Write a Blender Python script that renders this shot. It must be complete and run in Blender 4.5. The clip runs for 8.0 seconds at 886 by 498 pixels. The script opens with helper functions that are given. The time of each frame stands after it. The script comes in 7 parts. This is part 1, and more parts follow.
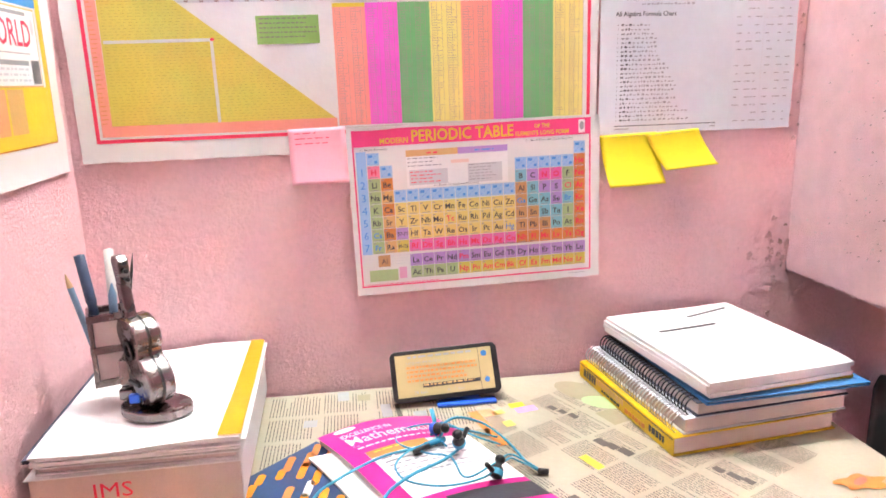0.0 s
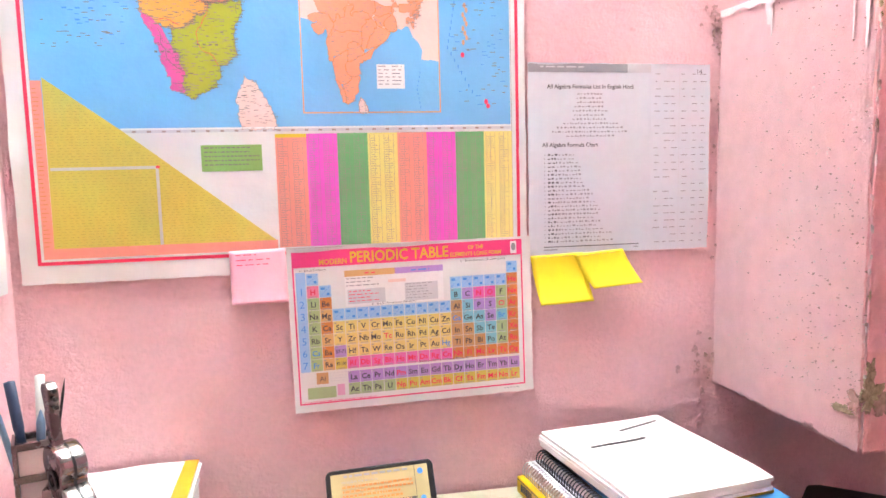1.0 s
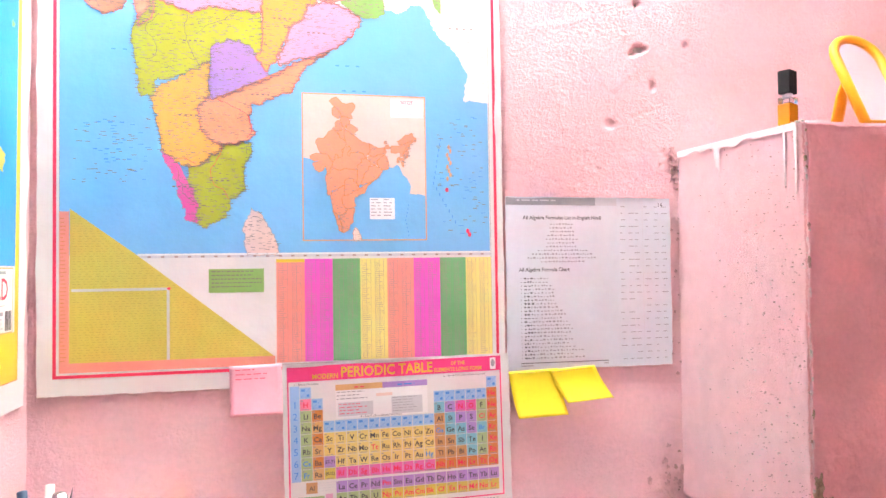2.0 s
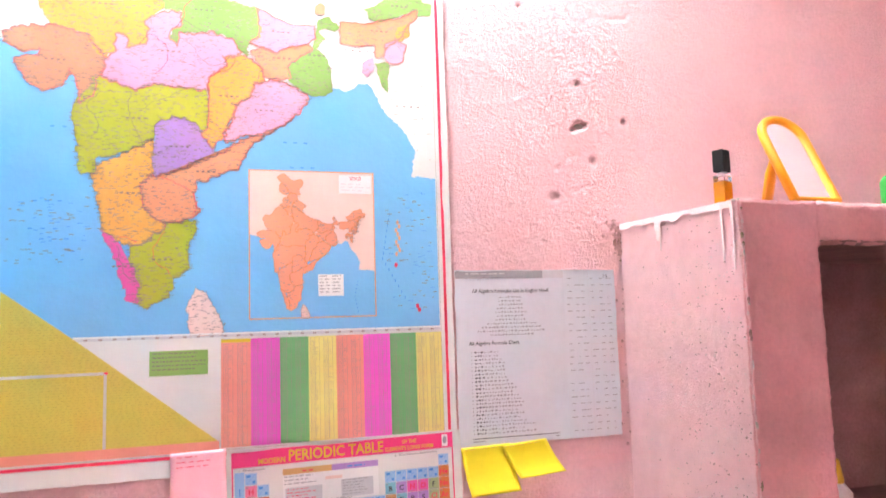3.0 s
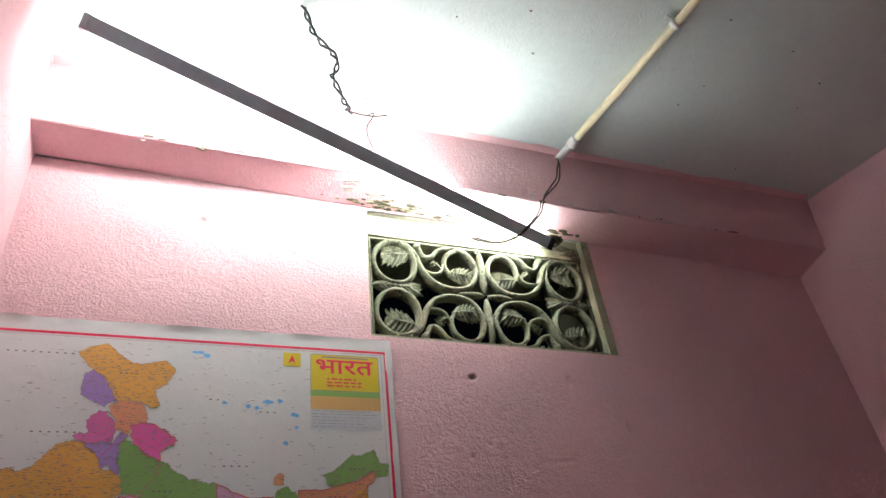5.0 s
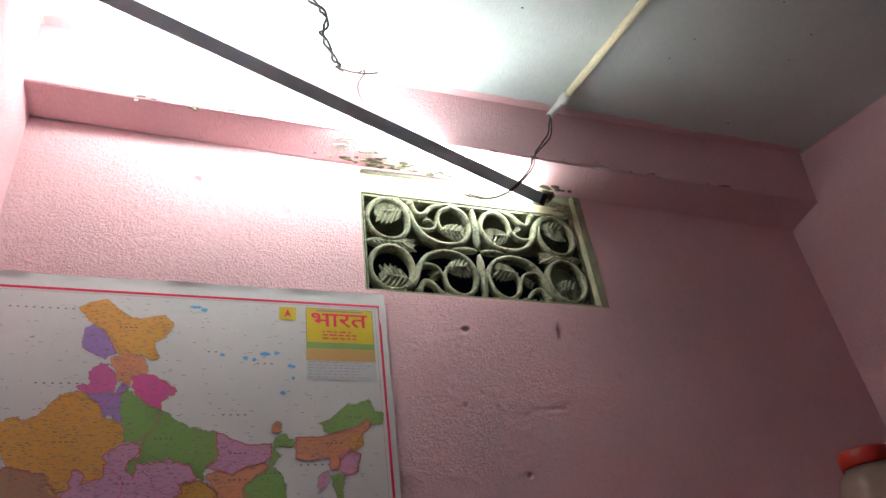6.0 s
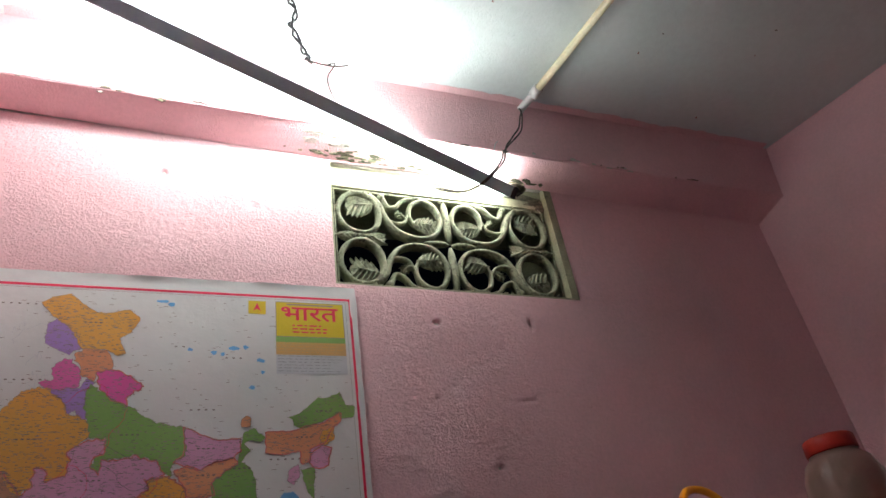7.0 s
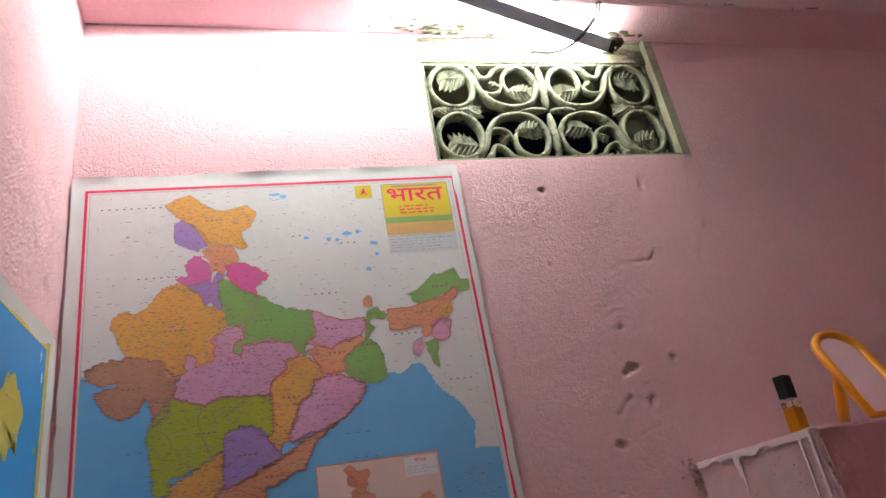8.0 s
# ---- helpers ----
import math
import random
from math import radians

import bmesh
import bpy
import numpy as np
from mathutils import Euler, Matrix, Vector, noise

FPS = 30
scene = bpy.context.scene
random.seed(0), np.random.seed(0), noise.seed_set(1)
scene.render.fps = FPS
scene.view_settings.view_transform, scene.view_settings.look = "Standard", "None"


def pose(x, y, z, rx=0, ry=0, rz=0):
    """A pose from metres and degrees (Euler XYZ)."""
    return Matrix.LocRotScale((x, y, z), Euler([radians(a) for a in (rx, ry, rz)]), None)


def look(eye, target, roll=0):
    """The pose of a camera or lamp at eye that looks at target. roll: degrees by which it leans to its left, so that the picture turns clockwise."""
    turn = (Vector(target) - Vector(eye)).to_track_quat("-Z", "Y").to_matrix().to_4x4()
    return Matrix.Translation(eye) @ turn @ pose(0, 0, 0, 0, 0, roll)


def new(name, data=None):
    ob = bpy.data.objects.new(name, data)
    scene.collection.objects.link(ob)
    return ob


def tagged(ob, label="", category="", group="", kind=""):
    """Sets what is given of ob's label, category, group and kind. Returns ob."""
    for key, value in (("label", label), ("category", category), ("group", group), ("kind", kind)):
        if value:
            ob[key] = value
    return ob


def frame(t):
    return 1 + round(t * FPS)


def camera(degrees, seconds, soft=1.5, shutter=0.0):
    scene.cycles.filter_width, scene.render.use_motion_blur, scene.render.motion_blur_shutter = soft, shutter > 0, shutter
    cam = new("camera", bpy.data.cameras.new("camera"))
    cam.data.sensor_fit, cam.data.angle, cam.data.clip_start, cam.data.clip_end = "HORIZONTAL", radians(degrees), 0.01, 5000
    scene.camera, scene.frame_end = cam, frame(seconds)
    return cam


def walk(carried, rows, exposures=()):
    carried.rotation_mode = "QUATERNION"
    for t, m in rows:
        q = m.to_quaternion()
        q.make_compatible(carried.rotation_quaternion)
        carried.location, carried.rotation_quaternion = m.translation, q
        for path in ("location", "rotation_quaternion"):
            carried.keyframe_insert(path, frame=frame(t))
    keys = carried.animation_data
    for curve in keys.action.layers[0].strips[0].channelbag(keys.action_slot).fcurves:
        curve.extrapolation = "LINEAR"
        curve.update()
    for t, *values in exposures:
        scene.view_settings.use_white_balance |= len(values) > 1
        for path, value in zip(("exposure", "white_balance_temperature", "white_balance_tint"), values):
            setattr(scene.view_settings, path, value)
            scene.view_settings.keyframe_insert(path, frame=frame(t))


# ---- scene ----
cam = camera(64.0, 8.0, shutter=0.12)
PATH = [
    (0, (0.365, -0.995, 1.193), (0.644, 0.932, 0.732), -1.4),
    (0.5, (0.387, -1.013, 1.216), (0.76, 0.935, 0.957), 0.1),
    (1, (0.397, -1.03, 1.236), (0.793, 0.919, 1.028), -0.9),
    (1.5, (0.388, -1.087, 1.245), (0.78, 0.874, 1.248), -0.4),
    (1.7, (0.393, -1.111, 1.262), (0.806, 0.845, 1.308), -0.2),
    (2.8, (0.37, -1.137, 1.287), (0.844, 0.803, 1.393), -1.7),
    (3, (0.377, -1.124, 1.306), (0.958, 0.777, 1.526), -1.4),
    (3.5, (0.38, -1.115, 1.345), (0.975, 0.754, 1.738), -3.7),
    (4, (0.381, -1.133, 1.388), (1.023, 0.669, 1.973), -4.6),
    (4.2, (0.323, -1.151, 1.452), (1.134, 0.495, 2.249), -6.9),
    (4.5, (0.356, -1.159, 1.399), (1.083, 0.349, 2.493), -5.5),
    (4.7, (0.346, -1.181, 1.408), (0.988, 0.285, 2.608), -7.1),
    (5.8, (0.362, -1.192, 1.392), (1.041, 0.321, 2.509), -8.1),
    (6, (0.365, -1.196, 1.371), (1.013, 0.333, 2.486), -7.8),
    (6.5, (0.371, -1.211, 1.375), (1.021, 0.28, 2.539), -9.9),
    (7, (0.373, -1.191, 1.363), (1.089, 0.317, 2.464), -9.4),
    (7.5, (0.353, -1.182, 1.361), (0.928, 0.45, 2.366), -6.0),
    (8, (0.363, -1.165, 1.356), (0.826, 0.583, 2.211), -9.8),
]
walk(cam, [(t, look(eye, target, roll)) for t, eye, target, roll in PATH],
     exposures=[(0, 3.62), (1.0, 3.66), (1.7, 3.68), (2.8, 3.60), (3.0, 3.42), (3.5, 2.76), (4.0, 2.48), (4.5, 0.82), (5.0, 0.26), (6.5, 0.10), (7.0, 0.10), (7.5, 0.30), (8.0, 0.98)])

# ---- world and light ----
night = bpy.data.worlds.new("night")
scene.world = night
night.use_nodes = True
night.node_tree.nodes["Background"].inputs[0].default_value = (0.02, 0.03, 0.05, 1)
night.node_tree.nodes["Background"].inputs[1].default_value = 0.02
TUBE_GLOW = 52.0
TUBE_COLOUR = (0.93, 1.0, 0.97)


# ---- materials ----
def surface(name, base, rough=0.6, metal=0.0, vary=0.10, scale=18.0, fine=160.0, bump=0.15, bump_scale=220.0,
            depth=0.001, tint=None, spots=None, random_tone=0.0, patchy=0.0, crisp=0.6):
    """A node material: base colour broken up by a broad and a fine noise, with a fine relief."""
    m = bpy.data.materials.new(name)
    m.use_nodes = True
    tree = m.node_tree
    n, link = tree.nodes, tree.links.new
    bsdf = n["Principled BSDF"]
    bsdf.inputs["Metallic"].default_value = metal
    place = n.new("ShaderNodeTexCoord").outputs["Object"]

    def noise_at(s, detail=4.0, roughness=0.55):
        node = n.new("ShaderNodeTexNoise")
        node.inputs["Scale"].default_value, node.inputs["Detail"].default_value = s, detail
        node.inputs["Roughness"].default_value = roughness
        link(place, node.inputs["Vector"])
        return node.outputs["Fac"]

    def ramp(fac, a, b, lo=0.3, hi=0.7):
        node = n.new("ShaderNodeValToRGB")
        node.color_ramp.elements[0].position, node.color_ramp.elements[1].position = lo, hi
        node.color_ramp.elements[0].color, node.color_ramp.elements[1].color = (*a, 1), (*b, 1)
        link(fac, node.inputs["Fac"])
        return node.outputs["Color"]

    def blend(fac, a, b, kind="MIX"):
        node = n.new("ShaderNodeMix")
        node.data_type, node.blend_type = "RGBA", kind
        for socket, value in ((node.inputs["Factor"], fac), (node.inputs["A"], a), (node.inputs["B"], b)):
            if isinstance(value, (float, int)):
                socket.default_value = value
            else:
                link(value, socket)
        return node.outputs["Result"]

    broad = noise_at(scale)
    small = noise_at(fine, 3.0)
    low = tuple(c * (1 - vary) for c in base)
    high = tuple(min(0.95, c * (1 + vary * 0.7)) for c in base)
    if tint:
        low = tint
    colour = ramp(broad, low, high)
    grain = ramp(small, (1 - vary * 0.8,) * 3, (1.0,) * 3)
    colour = blend(1.0, colour, grain, "MULTIPLY")
    if spots:
        spot_colour, spot_scale, at = spots
        mask = ramp(noise_at(spot_scale, 6.0, 0.65), (0, 0, 0), (1, 1, 1), at, at + 0.08)
        tone = n.new("ShaderNodeRGB")
        tone.outputs[0].default_value = (*spot_colour, 1)
        colour = blend(mask, colour, tone.outputs[0])
    if random_tone:
        info = n.new("ShaderNodeObjectInfo")
        tone = ramp(info.outputs["Random"], (1 - random_tone,) * 3, (1.0,) * 3, 0.0, 1.0)
        colour = blend(1.0, colour, tone, "MULTIPLY")
    link(colour, bsdf.inputs["Base Color"])
    rmap = n.new("ShaderNodeMapRange")
    rmap.inputs["To Min"].default_value, rmap.inputs["To Max"].default_value = max(0.02, rough - 0.1), min(1.0, rough + 0.1)
    link(broad, rmap.inputs["Value"])
    link(rmap.outputs["Result"], bsdf.inputs["Roughness"])
    if bump:
        b = n.new("ShaderNodeBump")
        b.inputs["Strength"].default_value, b.inputs["Distance"].default_value = bump, depth
        height = noise_at(bump_scale, 6.0, crisp)
        if patchy:
            mask = ramp(noise_at(patchy, 3.0), (0.40,) * 3, (1,) * 3, 0.36, 0.64)
            coarse = noise_at(bump_scale * 0.33, 3.0)
            height = blend(1.0, mask, blend(0.32, height, coarse), "MULTIPLY")
        link(height, b.inputs["Height"])
        link(b.outputs["Normal"], bsdf.inputs["Normal"])
    return m


PINK = (0.84, 0.54, 0.57)
wall_paint = surface("pink_wall_paint", PINK, 0.76, vary=0.10, scale=2.2, fine=120, bump=0.95, bump_scale=225, depth=0.0072, patchy=4.0, crisp=0.62,
                     spots=((0.62, 0.36, 0.40), 16.0, 0.70))
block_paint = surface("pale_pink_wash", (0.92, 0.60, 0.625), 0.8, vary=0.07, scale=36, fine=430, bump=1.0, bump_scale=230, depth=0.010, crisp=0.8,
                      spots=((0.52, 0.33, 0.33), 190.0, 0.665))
# rosier copy for the block's front, pink bounced light put into its colour
bounce_tinted_paint = surface("bounce_tinted_rose", (0.86, 0.47, 0.49), 0.75, vary=0.10, scale=12, fine=150, bump=0.6, bump_scale=160, depth=0.003,
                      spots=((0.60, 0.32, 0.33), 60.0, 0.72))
# darker red for the niche inside, its shade put into the colour
niche_shade = surface("shade_darkened_plaster", (0.46, 0.27, 0.26), 0.85, vary=0.2, scale=14, bump=0.8, bump_scale=150, depth=0.004)
bare_plaster = surface("bare_plaster", (0.62, 0.58, 0.52), 0.85, vary=0.25, scale=30, bump=0.8, bump_scale=150, depth=0.004)
flaked_pink = surface("flaked_pink_plaster", (0.66, 0.39, 0.39), 0.9, vary=0.25, scale=70, bump=0.8, bump_scale=240, depth=0.004)
damp_brown = surface("damp_brown_plaster", (0.46, 0.28, 0.25), 0.9, vary=0.3, scale=80, bump=0.6, bump_scale=240, depth=0.002)
lime_run = surface("lime_run", (0.80, 0.62, 0.62), 0.8, vary=0.12, scale=60, bump=0.6, bump_scale=200, depth=0.002)
mould = surface("mould", (0.20, 0.185, 0.12), 0.9, vary=0.5, scale=90, fine=400, bump=0.8, bump_scale=240, depth=0.003, tint=(0.04, 0.04, 0.028))
for chalky in (wall_paint, block_paint, bounce_tinted_paint):
    chalky.node_tree.nodes["Principled BSDF"].inputs["Specular IOR Level"].default_value = 0.1
olive_crumb = surface("damp_olive_crumb", (0.44, 0.36, 0.24), 0.9, vary=0.3, scale=120, fine=400, bump=1.0, bump_scale=200, depth=0.005, tint=(0.25, 0.20, 0.12))
ceiling_paint = surface("ceiling_whitewash", (0.70, 0.78, 0.77), 0.7, vary=0.07, scale=3, fine=60, bump=0.4, bump_scale=150, depth=0.003,
                        spots=((0.55, 0.56, 0.50), 7.0, 0.68))
cement = surface("cement_floor", (0.28, 0.26, 0.24), 0.7, vary=0.2, scale=4)
jali_cement = surface("cream_cement", (0.27, 0.285, 0.185), 0.8, vary=0.3, scale=22, fine=200, bump=1.0, bump_scale=150, depth=0.005,
                      spots=((0.10, 0.10, 0.065), 46.0, 0.54))
jali_frame = surface("stained_cream_paint", (0.36, 0.36, 0.23), 0.75, vary=0.3, scale=14, fine=180, bump=0.7, bump_scale=160, depth=0.003,
                     spots=((0.10, 0.11, 0.07), 24.0, 0.62))
paper_white = surface("coated_white_paper", (0.71, 0.71, 0.70), 0.38, vary=0.03, scale=9, fine=40, bump=0.25, bump_scale=9, depth=0.010)
paper_plain = surface("plain_white_paper", (0.74, 0.74, 0.75), 0.75, vary=0.03, scale=12, fine=300, bump=0.15, bump_scale=25, depth=0.003)
paper_grey = surface("thin_grey_paper", (0.64, 0.68, 0.74), 0.45, vary=0.05, scale=8, fine=80, bump=0.3, bump_scale=12, depth=0.005)
page_edge = surface("page_edges", (0.66, 0.56, 0.54), 0.85, vary=0.14, scale=6, fine=900, bump=0.5, bump_scale=900, depth=0.0008)
newsprint = surface("newsprint", (0.40, 0.36, 0.275), 0.8, vary=0.06, scale=6, fine=200, bump=0.3, bump_scale=16, depth=0.004)


def ink(name, base, rough=0.4, vary=0.05, bump=0.25):
    return surface(name, base, rough, vary=vary, scale=9, fine=240, bump=bump, bump_scale=9, depth=0.010)


INKS = {
    "pink": ink("print_hot_pink", (0.76, 0.16, 0.44)), "salmon": ink("print_salmon", (0.78, 0.34, 0.18)),
    "magenta": ink("print_magenta", (0.78, 0.12, 0.40)), "lilac": ink("print_lilac", (0.42, 0.26, 0.62)),
    "orange": ink("print_orange", (0.80, 0.41, 0.09)), "green": ink("print_green", (0.25, 0.45, 0.12)),
    "pale_pink": ink("print_pale_pink", (0.72, 0.36, 0.55)), "brown": ink("print_tan", (0.58, 0.29, 0.17)),
    "lime": ink("print_lime", (0.44, 0.49, 0.04)), "pale": ink("print_pale_rose", (0.80, 0.60, 0.54)),
    "sea": ink("print_sea_blue", (0.17, 0.47, 0.79)), "red": ink("print_red", (0.80, 0.03, 0.10)),
    "yellow": ink("print_yellow", (0.72, 0.55, 0.03)), "olive": ink("print_olive_yellow", (0.62, 0.52, 0.09)),
    "strip_salmon": ink("print_strip_salmon", (0.80, 0.30, 0.24)), "strip_magenta": ink("print_strip_magenta", (0.78, 0.11, 0.58)),
    "strip_green": ink("print_strip_green", (0.16, 0.44, 0.18)), "strip_yellow": ink("print_strip_yellow", (0.78, 0.70, 0.22)),
    "tone": ink("print_faint_line", (0.34, 0.27, 0.25)), "dark": ink("print_dark", (0.05, 0.05, 0.06)),
    "grey": ink("print_grey", (0.30, 0.31, 0.33)), "pale_grey": ink("print_pale_grey", (0.58, 0.59, 0.62)),
    "tan": ink("print_pale_orange", (0.66, 0.40, 0.16)), "cell_yellow": ink("print_cell_yellow", (0.74, 0.60, 0.20)),
    "cell_blue": ink("print_cell_blue", (0.30, 0.52, 0.80)), "cell_orange": ink("print_cell_orange", (0.62, 0.22, 0.05)),
    "cell_teal": ink("print_cell_teal", (0.20, 0.50, 0.62)), "cell_green": ink("print_cell_green", (0.36, 0.50, 0.24)),
    "cell_brown": ink("print_cell_brown", (0.55, 0.30, 0.13)), "cell_violet": ink("print_cell_violet", (0.42, 0.26, 0.62)),
    "cell_rose": ink("print_cell_rose", (0.85, 0.22, 0.36)), "blue": ink("print_blue", (0.06, 0.28, 0.72)),
    "ocean": ink("print_ocean_blue", (0.03, 0.30, 0.70)), "border": ink("print_border_red", (0.80, 0.17, 0.15)), "inset": ink("print_inset_salmon", (0.80, 0.33, 0.20)),
    "stripe": ink("print_stripe_orange", (0.82, 0.28, 0.006)), "olive_line": ink("print_olive_line", (0.46, 0.38, 0.07)),
    "label": ink("print_small_label", (0.21, 0.17, 0.16)),
    "white": ink("print_white", (0.80, 0.80, 0.80)), "hot": ink("print_header_pink", (0.82, 0.05, 0.22)),
    "news": ink("news_ink", (0.10, 0.09, 0.078), 0.85), "news_photo": ink("news_photo", (0.30, 0.27, 0.18), 0.85),
}
note_pink = surface("pink_sticky_paper", (0.86, 0.42, 0.50), 0.55, vary=0.05, scale=30)
note_yellow = surface("yellow_sticky_paper", (0.74, 0.60, 0.01), 0.6, vary=0.04, scale=30)
gunmetal = surface("polished_gunmetal", (0.30, 0.27, 0.27), 0.26, metal=1.0, vary=0.2, scale=60, bump=0.1)
black_plastic = surface("black_plastic", (0.015, 0.015, 0.018), 0.35, vary=0.2, scale=50, bump=0.1)
black_cloth = surface("black_cloth", (0.005, 0.005, 0.006), 0.9, vary=0.3, scale=40, bump=0.6, bump_scale=900)
blue_plastic = surface("blue_plastic", (0.02, 0.12, 0.70), 0.4, vary=0.08, scale=40, bump=0.1)
cyan_rubber = surface("cyan_rubber", (0.03, 0.30, 0.46), 0.5, vary=0.1, scale=80, bump=0.1)
amber_plastic = surface("amber_orange_plastic", (0.90, 0.36, 0.01), 0.32, vary=0.05, scale=30, bump=0.1)
red_plastic = surface("red_plastic", (0.45, 0.028, 0.012), 0.4, vary=0.1, scale=30, bump=0.1)
green_plastic = surface("green_plastic", (0.02, 0.30, 0.05), 0.4, vary=0.1, scale=30, bump=0.1)
steel = surface("bright_steel_wire", (0.62, 0.62, 0.64), 0.3, metal=1.0, vary=0.1, scale=80, bump=0.0)
black_wire = surface("black_coated_wire", (0.02, 0.02, 0.025), 0.35, vary=0.2, scale=80, bump=0.0)
tube_grey = surface("grey_enamelled_aluminium", (0.66, 0.87, 1.0), 0.35, metal=0.0, vary=0.06, scale=30, bump=0.05)
conduit_pvc = surface("yellowed_pvc", (0.66, 0.60, 0.40), 0.5, vary=0.15, scale=20, bump=0.2)
copper = surface("brown_flex", (0.055, 0.038, 0.032), 0.6, vary=0.3, scale=60, bump=0.1)
white_pvc = surface("white_pvc", (0.70, 0.70, 0.68), 0.5, vary=0.1, scale=20, bump=0.1)
yellow_cover = surface("yellow_gloss_cover", (0.70, 0.46, 0.008), 0.35, vary=0.06, scale=20, bump=0.1)
navy_cover = surface("navy_cover", (0.02, 0.06, 0.16), 0.45, vary=0.1, scale=20, bump=0.1)
slate_cover = surface("slate_cover", (0.07, 0.08, 0.13), 0.5, vary=0.15, scale=14, bump=0.1)
pink_cover = surface("pink_gloss_cover", (0.62, 0.012, 0.25), 0.32, vary=0.05, scale=12, bump=0.2, bump_scale=18, depth=0.004)
blue_file = surface("blue_file_cover", (0.06, 0.28, 0.62), 0.4, vary=0.1, scale=20, bump=0.1)
rust_cover = surface("rust_cover", (0.55, 0.22, 0.04), 0.5, vary=0.15, scale=20, bump=0.1)
pencil_wood = surface("bare_pencil_wood", (0.62, 0.40, 0.22), 0.6, vary=0.2, scale=40, bump=0.1)
pen_blue = surface("slate_blue_barrel", (0.04, 0.07, 0.14), 0.35, vary=0.15, scale=40, bump=0.05)
pen_sky = surface("pale_blue_barrel", (0.16, 0.28, 0.42), 0.35, vary=0.1, scale=40, bump=0.05)
table_wood = surface("dark_table_wood", (0.16, 0.09, 0.05), 0.55, vary=0.3, scale=8, bump=0.2)


def plain_glass(name, colour, rough=0.05, through_=1.0):
    m = bpy.data.materials.new(name)
    m.use_nodes = True
    b = m.node_tree.nodes["Principled BSDF"]
    b.inputs["Base Color"].default_value = (*colour, 1)
    b.inputs["Roughness"].default_value = rough
    b.inputs["Transmission Weight"].default_value = through_
    b.inputs["IOR"].default_value = 1.45
    return m


def glowing(name, colour, strength):
    m = bpy.data.materials.new(name)
    m.use_nodes = True
    b = m.node_tree.nodes["Principled BSDF"]
    b.inputs["Base Color"].default_value = (*colour, 1)
    b.inputs["Emission Color"].default_value = (*colour, 1)
    b.inputs["Emission Strength"].default_value = strength
    return m


clear_plastic = plain_glass("cloudy_clear_plastic", (0.74, 0.60, 0.50), 0.30, 0.8)
amber_liquid = plain_glass("amber_perfume", (0.75, 0.30, 0.01), 0.08, 0.35)
clear_glass = plain_glass("clear_glass", (0.95, 0.95, 0.95), 0.03)
mirror_silver = surface("silvered_mirror", (0.86, 0.86, 0.88), 0.12, metal=1.0, vary=0.02, scale=20, bump=0.0)
tube_diffuser = glowing("lit_tube_diffuser", TUBE_COLOUR, TUBE_GLOW)
phone_screen = glowing("lit_phone_page", (0.36, 0.29, 0.14), 0.05)


# ---- mesh helpers ----
def part(name, bm, material, parent=None, label="", m=None, smooth=False):
    """Links a bmesh as one mesh object, under a parent if one is given."""
    me = bpy.data.meshes.new(name)
    bm.normal_update()
    bm.to_mesh(me)
    bm.free()
    for one in material if isinstance(material, (list, tuple)) else (material,):
        me.materials.append(one)
    if smooth:
        me.polygons.foreach_set("use_smooth", [True] * len(me.polygons))
    ob = new(name, me)
    if parent is not None:
        ob.parent = parent
    if m is not None:
        ob.matrix_basis = m
    if label:
        tagged(ob, label)
    return ob


def thing(name, m, label, category, group="", kind=""):
    ob = new(name)
    ob.empty_display_size = 0.05
    ob.matrix_basis = m
    return tagged(ob, label, category, group, kind)


def box(x0, x1, y0, y1, z0, z1, bevel=0.0, bm=None):
    made = bmesh.new()
    bmesh.ops.create_cube(made, size=1)
    for v in made.verts:
        v.co = ((x0 + x1) / 2 + v.co.x * (x1 - x0), (y0 + y1) / 2 + v.co.y * (y1 - y0), (z0 + z1) / 2 + v.co.z * (z1 - z0))
    if bevel:
        bmesh.ops.bevel(made, geom=made.edges[:], offset=bevel, segments=2, affect="EDGES", profile=0.6)
    return joined(bm, made)


def joined(bm, made):
    if bm is None:
        return made
    me = bpy.data.meshes.new("scratch")
    made.to_mesh(me)
    made.free()
    bm.from_mesh(me)
    bpy.data.meshes.remove(me)
    return bm


def prism(points, h0, h1, bm=None, bevel=0.0):
    """A plate over an outline in x and y, from height h0 to h1."""
    made = bmesh.new()
    low = [made.verts.new((x, y, h0)) for x, y in points]
    face = made.faces.new(low)
    up = bmesh.ops.extrude_face_region(made, geom=[face])["geom"]
    for v in up:
        if isinstance(v, bmesh.types.BMVert):
            v.co.z = h1
    bmesh.ops.recalc_face_normals(made, faces=made.faces[:])
    if bevel:
        rim = [e for e in made.edges if abs(e.verts[0].co.z - e.verts[1].co.z) < 1e-7]
        bmesh.ops.bevel(made, geom=rim, offset=bevel, segments=2, affect="EDGES", profile=0.6)
    return joined(bm, made)


